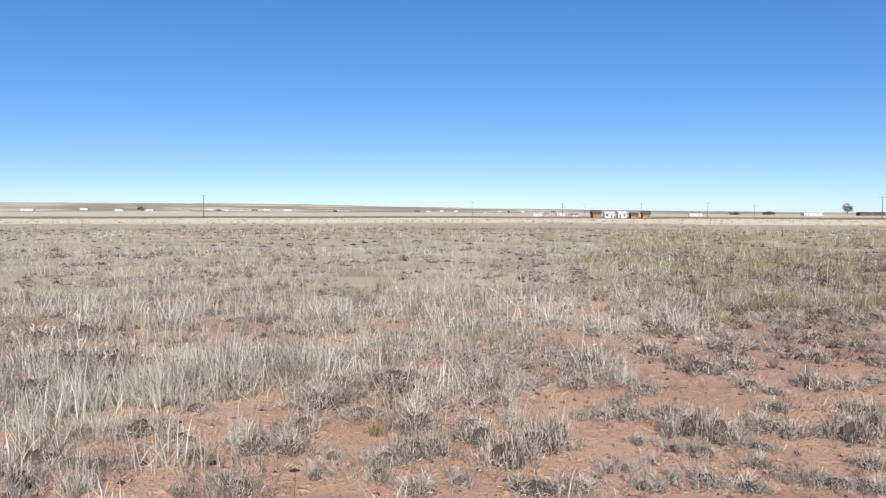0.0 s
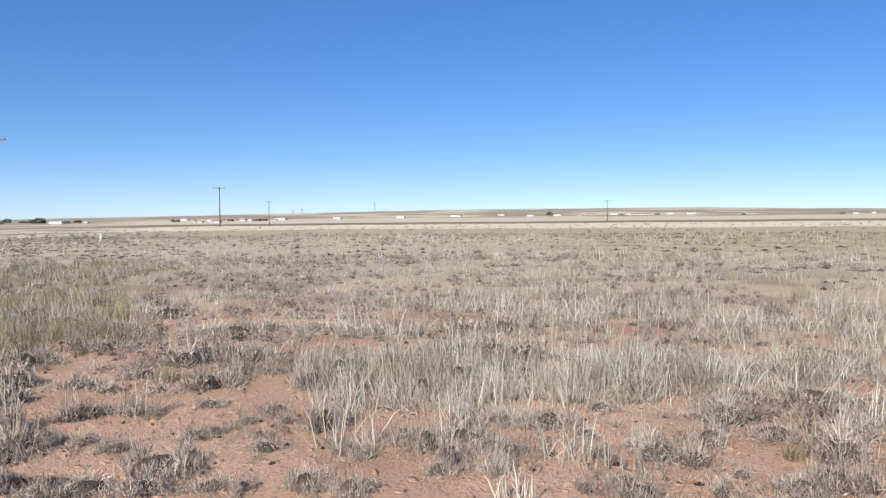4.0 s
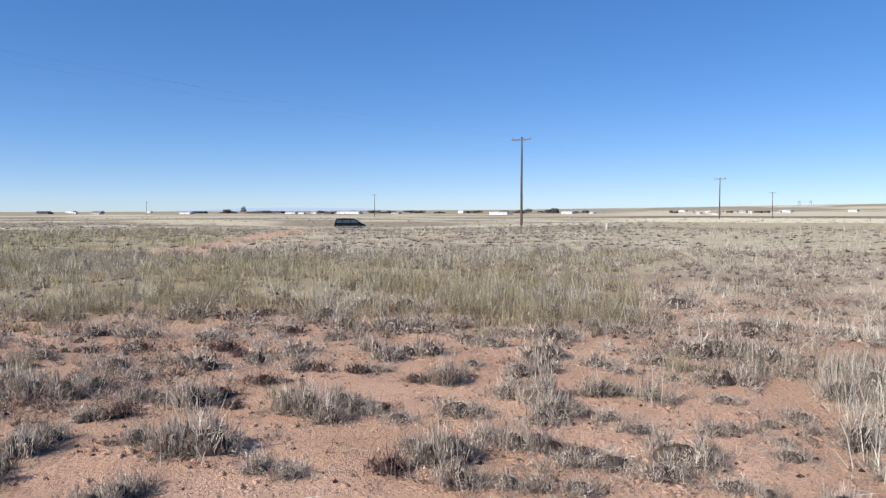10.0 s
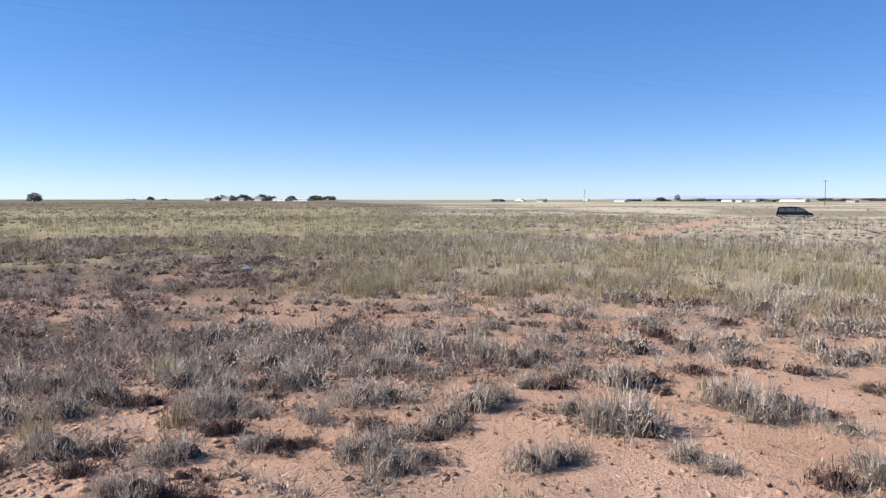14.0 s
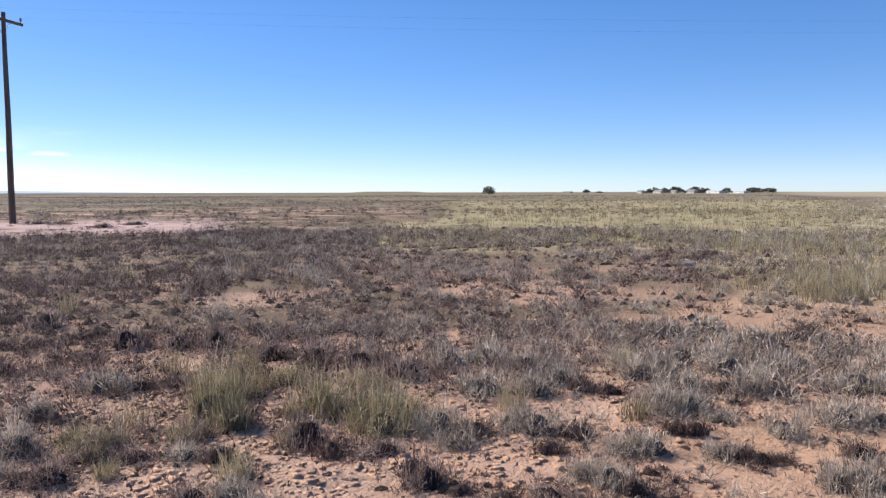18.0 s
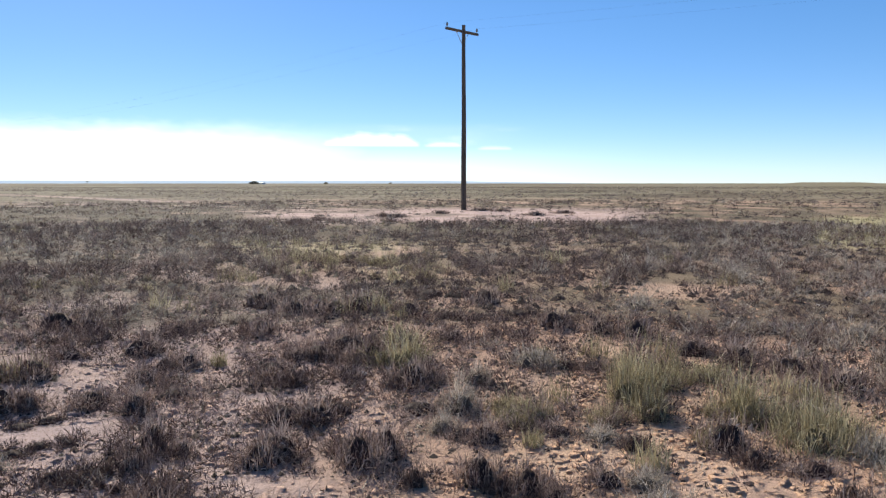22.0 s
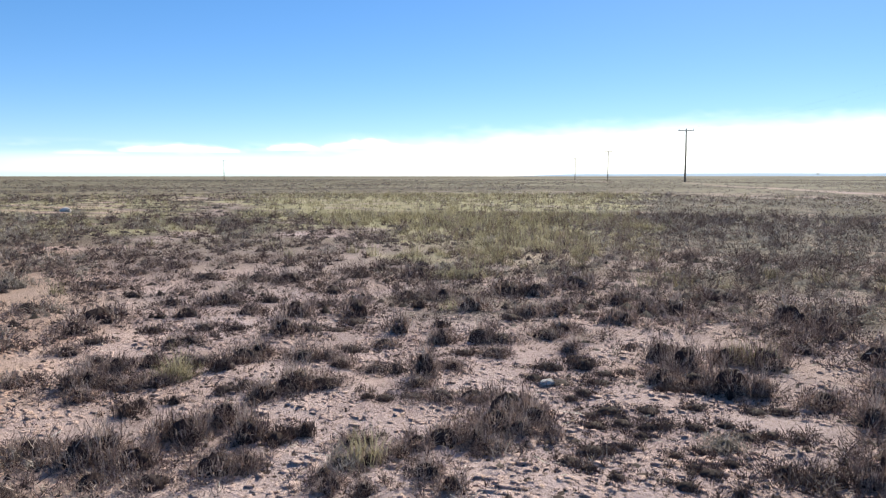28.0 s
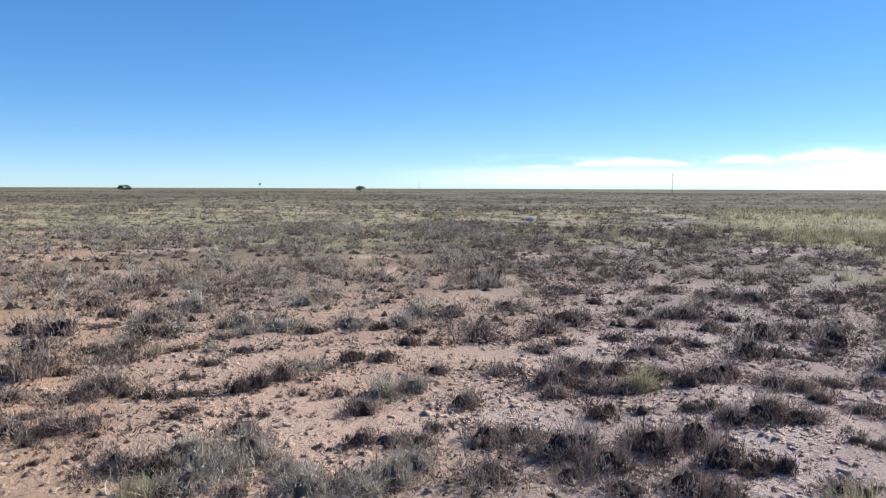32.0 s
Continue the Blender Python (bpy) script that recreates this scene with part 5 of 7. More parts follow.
def tuft_mesh(kind, seed, r, h, fine):
    """A tussock: fine blades fan out of several uneven sub-clumps round a dense dead heart."""
    rng = np.random.default_rng(seed)
    n = 12
    a = rng.uniform(0, 2 * np.pi, n)
    q = np.sqrt(rng.uniform(0.0, 1, n)) * r * 0.85
    c = np.stack([np.cos(a) * q, np.sin(a) * q, np.zeros(n)], 1)
    lr, lh = rng.uniform(0.3, 0.48, n) * r, rng.uniform(0.5, 1.1, n) * h * (1 - 0.45 * q / r)
    tone = rng.uniform(0.0, 0.42, n) + {"yellow": -0.13, "brown": 0.08}.get(kind, 0.0)
    # count of blades, lean at the rim, spread of lean, height of the heart, count of bent twigs a sub-clump
    many, rim, spread, heart, short = {"grey": (110, 1.0, 0.4, 0.34, 64), "brown": (110, 0.95, 0.4, 0.4, 64), "dark": (50, 0.9, 0.6, 0.45, 40),
                                       "straw": (250, 0.5, 0.34, 0.1, 8), "yellow": (560, 0.95, 0.5, 0.22, 30)}[kind]
    wide = 0.0038 if fine else 0.0046 if kind in ("straw", "yellow") else 0.0066
    if not fine:
        many, short = int(many * 0.5), int(short * 0.42)
    k = rng.integers(0, n, many)
    base = c[k] + rng.normal(0, 0.55, (many, 3)) * lr[k, None] * [1, 1, 0]
    far = np.hypot(base[:, 0], base[:, 1]) / r
    lean = 0.16 + rim * far + np.abs(rng.normal(0, spread, many))
    leaf = [blades(rng, base, tone[k] + rng.uniform(-0.05, 0.25, many), lh[k] * rng.uniform(0.35 if kind in ("yellow", "straw") else 0.7, 1.3, many), lean, rng.uniform(0.7, 1.3, many) * wide, False, np.arctan2(base[:, 1], base[:, 0])),
            curls(rng, c, lr * (1.0 if rim > 0.8 else 0.8), lh * (0.8 if rim > 0.8 else 0.4), tone + 0.06, short, wide)]
    foliage = [np.concatenate([leaf[0][0], leaf[1][0]]), np.concatenate([leaf[0][1], leaf[1][1] + len(leaf[0][0])]), np.concatenate([leaf[0][2], leaf[1][2]])]
    # the dead heart: a lumpy mound, ragged at its rim, shade put into its tone
    m = 18
    spin, j = np.arange(m) * 2 * np.pi / m, np.arange(m)
    wob = 0.85 + rng.uniform(-0.22, 0.16, m)
    rings = []
    for q, z in ((0.72, -0.1), (0.6, heart * 0.5), (0.4, heart * 0.85), (0.18, heart)):
        bump = rng.uniform(-0.3, 0.1, m) * h * heart * (z > 0)
        rings.append(np.stack([np.cos(spin) * r * q * wob, np.sin(spin) * r * q * wob, np.full(m, z * h) + bump], 1))
    mound = np.concatenate(rings + [np.array([[0, 0, heart * 1.02 * h]])])
    faces = [np.stack([j + o, (j + 1) % m + o, (j + 1) % m + o + m], 1) for o in (0, m, 2 * m)] + [np.stack([j + o, (j + 1) % m + o + m, j + o + m], 1) for o in (0, m, 2 * m)]
    faces.append(np.stack([j + 3 * m, (j + 1) % m + 3 * m, np.full(m, 4 * m)], 1))
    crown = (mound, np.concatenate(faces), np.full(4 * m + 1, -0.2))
    made = []
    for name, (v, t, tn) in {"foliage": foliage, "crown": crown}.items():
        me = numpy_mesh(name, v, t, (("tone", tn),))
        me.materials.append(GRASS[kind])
        made.append((name, me))
    return made


def plant_tufts():
    rng = np.random.default_rng(11)
    nominal = {"grey": (0.18, 0.16), "brown": (0.18, 0.16), "straw": (0.25, 0.42), "dark": (0.14, 0.07), "yellow": (0.2, 0.3)}
    bank = {(k, fine): [tuft_mesh(k, 100 + i, *nominal[k], fine) for i in range(7)] for k in nominal for fine in (True, False)}
    for x, y, r, h, kind in TUFTS:
        r0, h0 = nominal[kind]
        sr, sh = (1.5 if kind == "yellow" else 1.22) * r / r0, min(max({"straw": 1.15, "yellow": 1.85}.get(kind, 1.8) * h / h0, 0.9), 2.5)
        top = new(kind + "_grass_tussock")
        top.matrix_world = pose(x, y, float(height(x, y)) - 0.005, 0, 0, float(rng.uniform(0, 360))) @ Matrix.Diagonal((sr * float(rng.uniform(0.9, 1.1)), sr * float(rng.uniform(0.85, 1.05)), sh, 1))
        tagged(top, TUFT_LABEL[kind], "grass tussock", "single " + kind + " tussocks near the path")
        for name, me in bank[kind, math.hypot(x, y) < 7.5][int(rng.integers(0, 7))]:
            new(name, me).parent = top


plant_tufts()


def scatter():
    rng = np.random.default_rng(5)
    taken = np.array([t[:3] for t in TUFTS])
    # inner and outer radius, share of clumps kept, size, blades a clump (share), simple blades, height
    rings = [(0.5, 9, 1.0, 0.85, 0.9, False, 1.0), (9, 16, 1.0, 1.0, 0.42, True, 1.0), (16, 32, 0.75, 1.12, 0.13, True, 0.9), (32, 70, 0.14, 1.7, 0.06, True, 0.75), (70, 160, 0.035, 2.6, 0.03, True, 0.55), (160, 420, 0.009, 3.6, 0.03, True, 0.35)]
    for kind in SHAPE:
        parts = []
        off = 0
        for r0, r1, keep, grow, share, simple, low in rings:
            if kind == "crumb" and r0 > 10:
                continue
            if 8 < r0 < 30 and kind in ("grey", "brown", "dark"):
                # single clumps of a few domes each, spaced unevenly, with bare soil between
                cell = 0.55 if r0 < 12 else 0.68
                g = np.arange(-r1, r1, cell)
                x, y = (q.ravel() + rng.uniform(0, cell, g.size ** 2) for q in np.meshgrid(g, g))
                d = np.hypot(x, y)
                ok = (d > r0) & (d < r1) & (inside(azimuth(x, y), d * 0 + 50, -25, 280, 10, 90) > 0)
                x, y, d = x[ok], y[ok], d[ok]
                share = np.clip(growth(kind, x, y, True) / 7.0 * (0.3 + 1.4 * ramp(fbm(x, y, 2.6, 43), 0.3, 0.7)), 0, 0.92)
                ok = rng.uniform(0, 1, len(x)) < share
                big = rng.uniform(0.55, 1.35, int(ok.sum())) * (1.0 if r0 < 12 else 1.25) * (1 + 0.35 * inside(azimuth(x, y), d, 146, 208, 9, 40))[ok]
                i = np.repeat(np.arange(len(big)), 3)
                x, y = x[ok][i] + rng.normal(0, 0.13, len(i)) * big[i], y[ok][i] + rng.normal(0, 0.13, len(i)) * big[i]
                width = np.maximum(0.005, 0.0006 * np.hypot(x, y)) * rng.uniform(0.8, 1.3, len(x))
                v, t, tone = linked(rng, kind, x, y, rng.uniform(0.5, 1.0, len(x)) * big[i], 40 if r0 < 12 else 22, width, np.clip(1.5 * big[i] * rng.uniform(0.6, 1.2, len(x)), 0.3, 2.0), 0.3)
                parts.append((v, t + off, tone))
                off += len(v)
                continue
            if r0 < 8 and kind in ("grey", "brown", "dark"):
                thick, small, per = 70, 0.5, 22
                n = int(np.pi * (r1 * r1 - r0 * r0) * thick)
                d, a = np.sqrt(rng.uniform(r0 * r0, r1 * r1, n)), rng.uniform(0, 2 * np.pi, n)
                x, y = -np.sin(a) * d, np.cos(a) * d
                share = np.clip(growth(kind, x, y, True) / (11.5 - 2.0 * ramp(d, 8, 16)) * (0.45 + 1.1 * fbm(x, y, 1.7, 43)), 0, 0.85)
                patch = 0.55 * fbm(x, y, 0.34, 71 if kind == "dark" else 72) + 0.45 * fbm(x, y, 0.17, 73)
                deep = patch - (0.5 + 0.2 * (1 - 2 * share))
                ok = (deep > 0) & (rng.uniform(0, 1, n) < 0.35 + 5 * deep) & inside(azimuth(x, y), d * 0 + 50, -25, 280, 10, 90).astype(bool)
                x, y, d, deep = x[ok], y[ok], d[ok], np.clip(deep[ok] * 7, 0, 1)
                width = np.maximum(0.005, 0.00095 * d) * rng.uniform(0.8, 1.3, len(x))
                v, t, tone = linked(rng, kind, x, y, rng.uniform(0.6, 1.35, len(x)) * small, per, width, deep)
                parts.append((v, t + off, tone))
                off += len(v)
                continue
            top = 16.0 * keep
            n = int(np.pi * (r1 * r1 - r0 * r0) * top)
            d, a = np.sqrt(rng.uniform(r0 * r0, r1 * r1, n)), rng.uniform(0, 2 * np.pi, n)
            x, y = -np.sin(a) * d, np.cos(a) * d
            az = azimuth(x, y)
            g = growth(kind, x, y) * (1.0 if kind in ("crumb", "straw") else 0.75 + 0.25 * ramp(d, 6.5, 9.5))
            stand = ramp(fbm(x, y, 1.1, 91), 0.4, 0.62) if kind == "straw" and r0 < 30 else np.full(n, 0.5)
            g = g * (0.2 + 1.7 * stand)
            ok = (rng.uniform(0, 16.0, n) < g) & ((az > -27) & (az < 282) | (rng.uniform(0, 1, n) < 0.15))
            x, y, d = x[ok], y[ok], d[ok]
            size = rng.uniform(0.45, 1.45, len(x)) * grow * (0.62 + 0.8 * stand[ok])
            per = max(4, int(SHAPE[kind][3] * share * (1.7 if kind == "yellow" and r0 < 60 else 1.0)))
            width = np.maximum(0.004, 0.00036 * d) * rng.uniform(0.8, 1.3, len(x)) * ((1.7 if SHAPE[kind][2] < 0.8 else 1.45) if simple else 1.5 if kind == "straw" else 1.1)
            v, t, tone = clumps(rng, kind, x, y, size, per, width, simple, low)
            if kind in ("straw", "yellow") and r0 < 30:
                # withered leaves round the foot of each clump, toned dark as shade in the gaps
                foot = SHAPE[kind][1] * size
                wv, wt, wtone = fuzz(rng, np.stack([x, y, height(x, y) - 0.005], 1), foot, 0.3 * foot + 0.04, rng.uniform(-0.3, 0.15, len(x)), 14 if r0 < 12 else 6, np.maximum(0.005, 0.0007 * d), 0.1)
                v, t, tone = np.concatenate([v, wv]), np.concatenate([t, wt + len(v)]), np.concatenate([tone, wtone])
            parts.append((v, t + off, tone))
            off += len(v)
        v, t, tone = (np.concatenate([p[k] for p in parts]) for k in range(3))
        ob = new("dry_grass", numpy_mesh(kind + "_grass", v, t, (("tone", tone),)))
        ob.data.materials.append(GRASS[kind])
        tagged(ob, LABEL[kind], "grass", kind="stuff")


scatter()


def outliers():
    """Small ragged tufts that crowd round the single tussocks and link them."""
    rng = np.random.default_rng(23)
    for kind in ("grey", "brown", "dark"):
        own = np.array([t[:4] for t in TUFTS if t[4] == kind or (kind == "grey" and t[4] == "straw") or (kind == "brown" and t[4] == "yellow")])
        i = np.repeat(np.arange(len(own)), {"grey": 11, "brown": 16, "dark": 10}[kind])
        a, q = rng.uniform(0, 2 * np.pi, len(i)), rng.uniform(0.5, 2.3, len(i)) ** 1.0 * np.maximum(own[i, 2], 0.1)
        x, y = own[i, 0] + np.cos(a) * q, own[i, 1] + np.sin(a) * q
        near = 1 - q / (2.4 * np.maximum(own[i, 2], 0.1))
        size = own[i, 2] * rng.uniform(0.25, 0.6, len(i)) / SHAPE[kind][1]
        deep = np.clip(near * 1.2 * np.minimum(own[i, 3], 0.2) / SHAPE[kind][0], 0.05, 1.1)
        width = np.maximum(0.0042, 0.0007 * np.hypot(x, y)) * rng.uniform(0.8, 1.3, len(i))
        v, t, tone = linked(rng, kind, x, y, size, 24, width, deep)
        ob = new("dry_grass", numpy_mesh(kind + "_outliers", v, t, (("tone", tone),)))
        ob.data.materials.append(GRASS[kind])
        tagged(ob, LABEL[kind].replace("spread over the plain", "crowding round the tussocks").replace("scattered over", "crowding on"), "grass", kind="stuff")


outliers()


def fallen_straw():
    """Broken stalks that lie flat on the soil."""
    rng = np.random.default_rng(17)
    n = 5200
    d, a = np.sqrt(rng.uniform(0.2, 100, n)), np.radians(rng.uniform(-28, 283, n))
    x, y = -np.sin(a) * d, np.cos(a) * d
    ok = rng.uniform(0, 1, n) < 0.35 + 0.65 * (1 - ramp(azimuth(x, y), 110, 150))
    x, y = x[ok], y[ok]
    n = len(x)
    turn, ln = rng.uniform(0, 2 * np.pi, n), rng.gamma(2.5, 0.028, n) + 0.03
    way = np.stack([np.cos(turn), np.sin(turn), rng.uniform(-0.02, 0.16, n)], 1) * ln[:, None]
    side = np.stack([-np.sin(turn), np.cos(turn), rng.uniform(-0.5, 0.5, n)], 1) * 0.0022
    base = np.stack([x, y, height(x, y) + 0.006], 1)
    bend = base + way * 0.55 + np.stack([-np.sin(turn), np.cos(turn), turn * 0], 1) * (ln * rng.normal(0, 0.09, n))[:, None]
    v = np.stack([base - side, base + side, bend - side, bend + side, base + way], 1).reshape(-1, 3)
    t = (np.arange(n)[:, None, None] * 5 + np.array([[0, 1, 3], [0, 3, 2], [2, 3, 4]])).reshape(-1, 3)
    ob = new("fallen_straw", numpy_mesh("fallen_straw", v, t, (("tone", np.repeat(rng.uniform(0.1, 0.6, n), 5)),)))
    ob.data.materials.append(GRASS["straw"])
    tagged(ob, "broken pale straw stalks lying on the red soil", "straw litter", kind="stuff")


fallen_straw()


def clods():
    """Lumps and curled flakes of crusted soil."""
    rng = np.random.default_rng(8)
    n = 125000
    d, a = rng.uniform(0.4, 11.5, n), np.radians(rng.uniform(-28, 283, n))
    x, y = -np.sin(a) * d, np.cos(a) * d
    crusted = ramp(np.degrees(a), 95, 150) * (1 - ramp(np.degrees(a), 266, 283))                      # the crust is rougher towards the sun
    ok = rng.uniform(0, 1, n) < (0.12 + 0.6 * crusted) * ramp(fbm(x, y, 0.8, 95), 0.25, 0.6) * (1 - 0.6 * ramp(d, 7, 11)) * np.minimum(d / 3.0, 1)
    x, y, crusted = x[ok], y[ok], crusted[ok]
    n = len(x)
    s = np.minimum(rng.gamma(1.6, 0.0065, n) + 0.005, 0.028)
    # a low flat lump: five corners on the ground, five above, closed by a fan
    k = np.arange(5) * 2 * np.pi / 5
    unit = np.concatenate([np.stack([np.cos(k) * 1.3, np.sin(k) * 1.3, k * 0 - 0.3], 1), np.stack([np.cos(k + 0.3), np.sin(k + 0.3), k * 0 + 0.4], 1)])
    v = unit[None] * s[:, None, None] * rng.uniform(0.4, 1.35, (n, 10, 1))
    turn = rng.uniform(0, 2 * np.pi, n)
    v[..., 0] *= rng.uniform(0.8, 1.9, n)[:, None]
    v[..., :2] = np.stack([v[..., 0] * np.cos(turn)[:, None] - v[..., 1] * np.sin(turn)[:, None], v[..., 0] * np.sin(turn)[:, None] + v[..., 1] * np.cos(turn)[:, None]], -1)
    v += np.stack([x, y, height(x, y)], 1)[:, None]
    f = np.array([q for i in range(5) for q in ((i, (i + 1) % 5, (i + 1) % 5 + 5), (i, (i + 1) % 5 + 5, i + 5))] + [(5, 6, 7), (5, 7, 8), (5, 8, 9)])
    zero = np.zeros(n * 10)
    ob = new("soil_clods", numpy_mesh("soil_clods", v.reshape(-1, 3), (np.arange(n)[:, None, None] * 10 + f).reshape(-1, 3), (("cover", zero), ("straw", zero), ("lush", zero), ("pale", np.repeat(0.8 * ramp(azimuth(x, y), 150, 194) * (1 - 0.5 * ramp(azimuth(x, y), 230, 256)), 10)))))
    ob.data.materials.append(SOIL)
    tagged(ob, "small crumbled clods of red soil lying about", "soil clods", kind="stuff")


clods()


def stubs():
    """Dead grass worn down to dark stubs, flecks on the bare soil."""
    rng = np.random.default_rng(29)
    n = 15000
    d, a = np.sqrt(rng.uniform(0.2, 132, n)), np.radians(rng.uniform(-28, 283, n))
    x, y = -np.sin(a) * d, np.cos(a) * d
    ok = rng.uniform(0, 1, n) < (0.16 + 0.84 * ramp(azimuth(x, y), 100, 145)) * ramp(fbm(x, y, 0.7, 97), 0.3, 0.62)
    x, y = x[ok], y[ok]
    n = len(x)
    c = np.stack([x, y, height(x, y)], 1)
    size, tall = rng.gamma(3.0, 0.01, n) + 0.012, rng.uniform(0.01, 0.03, n)
    tone = rng.uniform(-0.1, 0.3, n)
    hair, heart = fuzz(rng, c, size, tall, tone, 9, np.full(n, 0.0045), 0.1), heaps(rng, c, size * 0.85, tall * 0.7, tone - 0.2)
    ob = new("grass_stubs", numpy_mesh("grass_stubs", np.concatenate([hair[0], heart[0]]), np.concatenate([hair[1], heart[1] + len(hair[0])]), (("tone", np.concatenate([hair[2], heart[2]])),)))
    ob.data.materials.append(GRASS["dark"])
    tagged(ob, "dark dead grass stubs worn down on the bare soil", "grass", kind="stuff")


stubs()


# things with parts -----------------------------------------------------------
def part(name, bm, mat, parent=None, label=""):
    me = bpy.data.meshes.new(name)
    bm.to_mesh(me)
    bm.free()
    me.materials.append(mat)
    ob = new(name, me)
    ob.parent = parent
    if label:
        ob["label"] = label
    return ob


def box(bm, x0, x1, y0, y1, z0, z1, bevel=0.0):
    m = Matrix.Translation(((x0 + x1) / 2, (y0 + y1) / 2, (z0 + z1) / 2)) @ Matrix.Diagonal((x1 - x0, y1 - y0, z1 - z0, 1))
    got = bmesh.ops.create_cube(bm, size=1, matrix=m)
    if bevel:
        edges = list({e for v in got["verts"] for e in v.link_edges})
        bmesh.ops.bevel(bm, geom=edges, offset=bevel, segments=2, affect="EDGES")
    return bm


def rod(bm, a, b, r0, r1, sides=10):
    a, b = Vector(a), Vector(b)
    m = Matrix.Translation((a + b) / 2) @ (b - a).to_track_quat("Z", "Y").to_matrix().to_4x4()
    bmesh.ops.create_cone(bm, cap_ends=True, segments=sides, radius1=r0, radius2=r1, depth=(b - a).length, matrix=m)
    return bm


def tube(bm, points, radii, sides):
    """One continuous skin round a line of points."""
    rings = []
    for i, p in enumerate(points):
        d = (Vector(points[min(i + 1, len(points) - 1)]) - Vector(points[max(i - 1, 0)])).normalized()
        u = d.cross(Vector((0.31, 0.95, 0.05))).normalized()
        w = d.cross(u)
        rings.append([bm.verts.new(Vector(p) + u * (math.cos(2 * math.pi * k / sides) * radii[i]) + w * (math.sin(2 * math.pi * k / sides) * radii[i])) for k in range(sides)])
    for a, b in zip(rings, rings[1:]):
        for k in range(sides):
            bm.faces.new((a[k], a[(k + 1) % sides], b[(k + 1) % sides], b[k]))
    bm.faces.new(rings[0][::-1]), bm.faces.new(rings[-1])
    return bm


def prism(bm, outline, y0, y1):
    """An outline in x and z, drawn out along y."""
    a = [bm.verts.new((x, y0, z)) for x, z in outline]
    b = [bm.verts.new((x, y1, z)) for x, z in outline]
    bm.faces.new(a), bm.faces.new(b[::-1])
    for i in range(len(a)):
        j = (i + 1) % len(a)
        bm.faces.new((a[j], a[i], b[i], b[j]))
    bmesh.ops.recalc_face_normals(bm, faces=bm.faces)
    return bm


def root(name, x, y, turn, label, category, group="", sink=0.0):
    ob = new(name)
    ob.matrix_world = pose(x, y, float(height(x, y)) - sink, 0, 0, turn)
    return tagged(ob, label, category, group)


POLE_WOOD = worn("pole_wood", (0.06, 0.044, 0.034), (0.18, 0.138, 0.11), 2.0, 0.85, 0, 0.6, (6, 6, 0.5))
ARM_WOOD = worn("arm_wood", (0.11, 0.075, 0.05), (0.22, 0.16, 0.11), 3.0, 0.85, 0, 0.5)
STEEL = worn("galvanised_steel", (0.30, 0.30, 0.30), (0.45, 0.45, 0.45), 8.0, 0.45, 0.8, 0.1)
CERAMIC = worn("ceramic", (0.22, 0.20, 0.19), (0.34, 0.32, 0.31), 9.0, 0.25, 0, 0.05, spec=0.5)


def power_pole(x, y, high, arm_turn, arm=2.8, lean=0.0, near=True):
    p = root("power_pole", x, y, arm_turn, "brown wooden power pole with one crossarm standing in the grass", "power pole", "power poles along the lines")
    zs = [-0.4 + (high + 0.4) * i / 9 for i in range(10)]
    bm = tube(bmesh.new(), [(lean * z + 0.012 * math.sin(z * 0.9), 0, z) for z in zs], [0.165 - 0.065 * max(z, 0) / high for z in zs], 14)
    part("shaft", bm, POLE_WOOD, p)
    t = high - 0.33
    part("crossarm", box(bmesh.new(), -arm / 2, arm / 2, -0.2, -0.09, t - 0.07, t + 0.07, 0.012), ARM_WOOD, p)
    for sx in (-1, 1):
        part("brace", rod(bmesh.new(), (sx * 0.55, -0.14, t - 0.04), (0, -0.13, t - 0.75), 0.018, 0.018, 6), STEEL, p)
        bm = rod(bmesh.new(), (sx * (arm / 2 - 0.12), -0.145, t + 0.06), (sx * (arm / 2 - 0.12), -0.145, t + 0.16), 0.02, 0.02, 8)
        for z, r in ((0.15, 0.05), (0.20, 0.075), (0.25, 0.06), (0.30, 0.04)):
            rod(bm, (sx * (arm / 2 - 0.12), -0.145, t + z), (sx * (arm / 2 - 0.12), -0.145, t + z + 0.045), r, r * 0.8, 12)
        part("insulator", bm, CERAMIC, p, "grey ceramic pin insulator")
    return p


ARM = 33.0
P = [polar(52.66, 192), (-87.8, 38.0), (-11.9, -43.5), polar(199.6, 146), polar(204.97, 262), polar(207.32, 345)]
power_pole(*P[0], 9.7, ARM + 3)
power_pole(*P[1], 11.0, ARM + 5)
power_pole(*P[2], 10.6, ARM, lean=0.004)
power_pole(*P[3], 9.6, ARM + 2)
power_pole(*P[4], 10.0, ARM + 2)
power_pole(*P[5], 10.0, ARM + 2)
for az, d in ((24.4, 365), (4.85, 560), (-1.76, 610), (-11.94, 600), (49.25, 330), (232.92, 440), (-3.4, 650), (-7.4, 650), (-15.0, 830), (-22.7, 400), (93.6, 590), (251.3, 1000)):
    power_pole(*polar(az, d), 10.4, az + 15)

power_pole(*polar(77.57, 410), 12.2, 92)


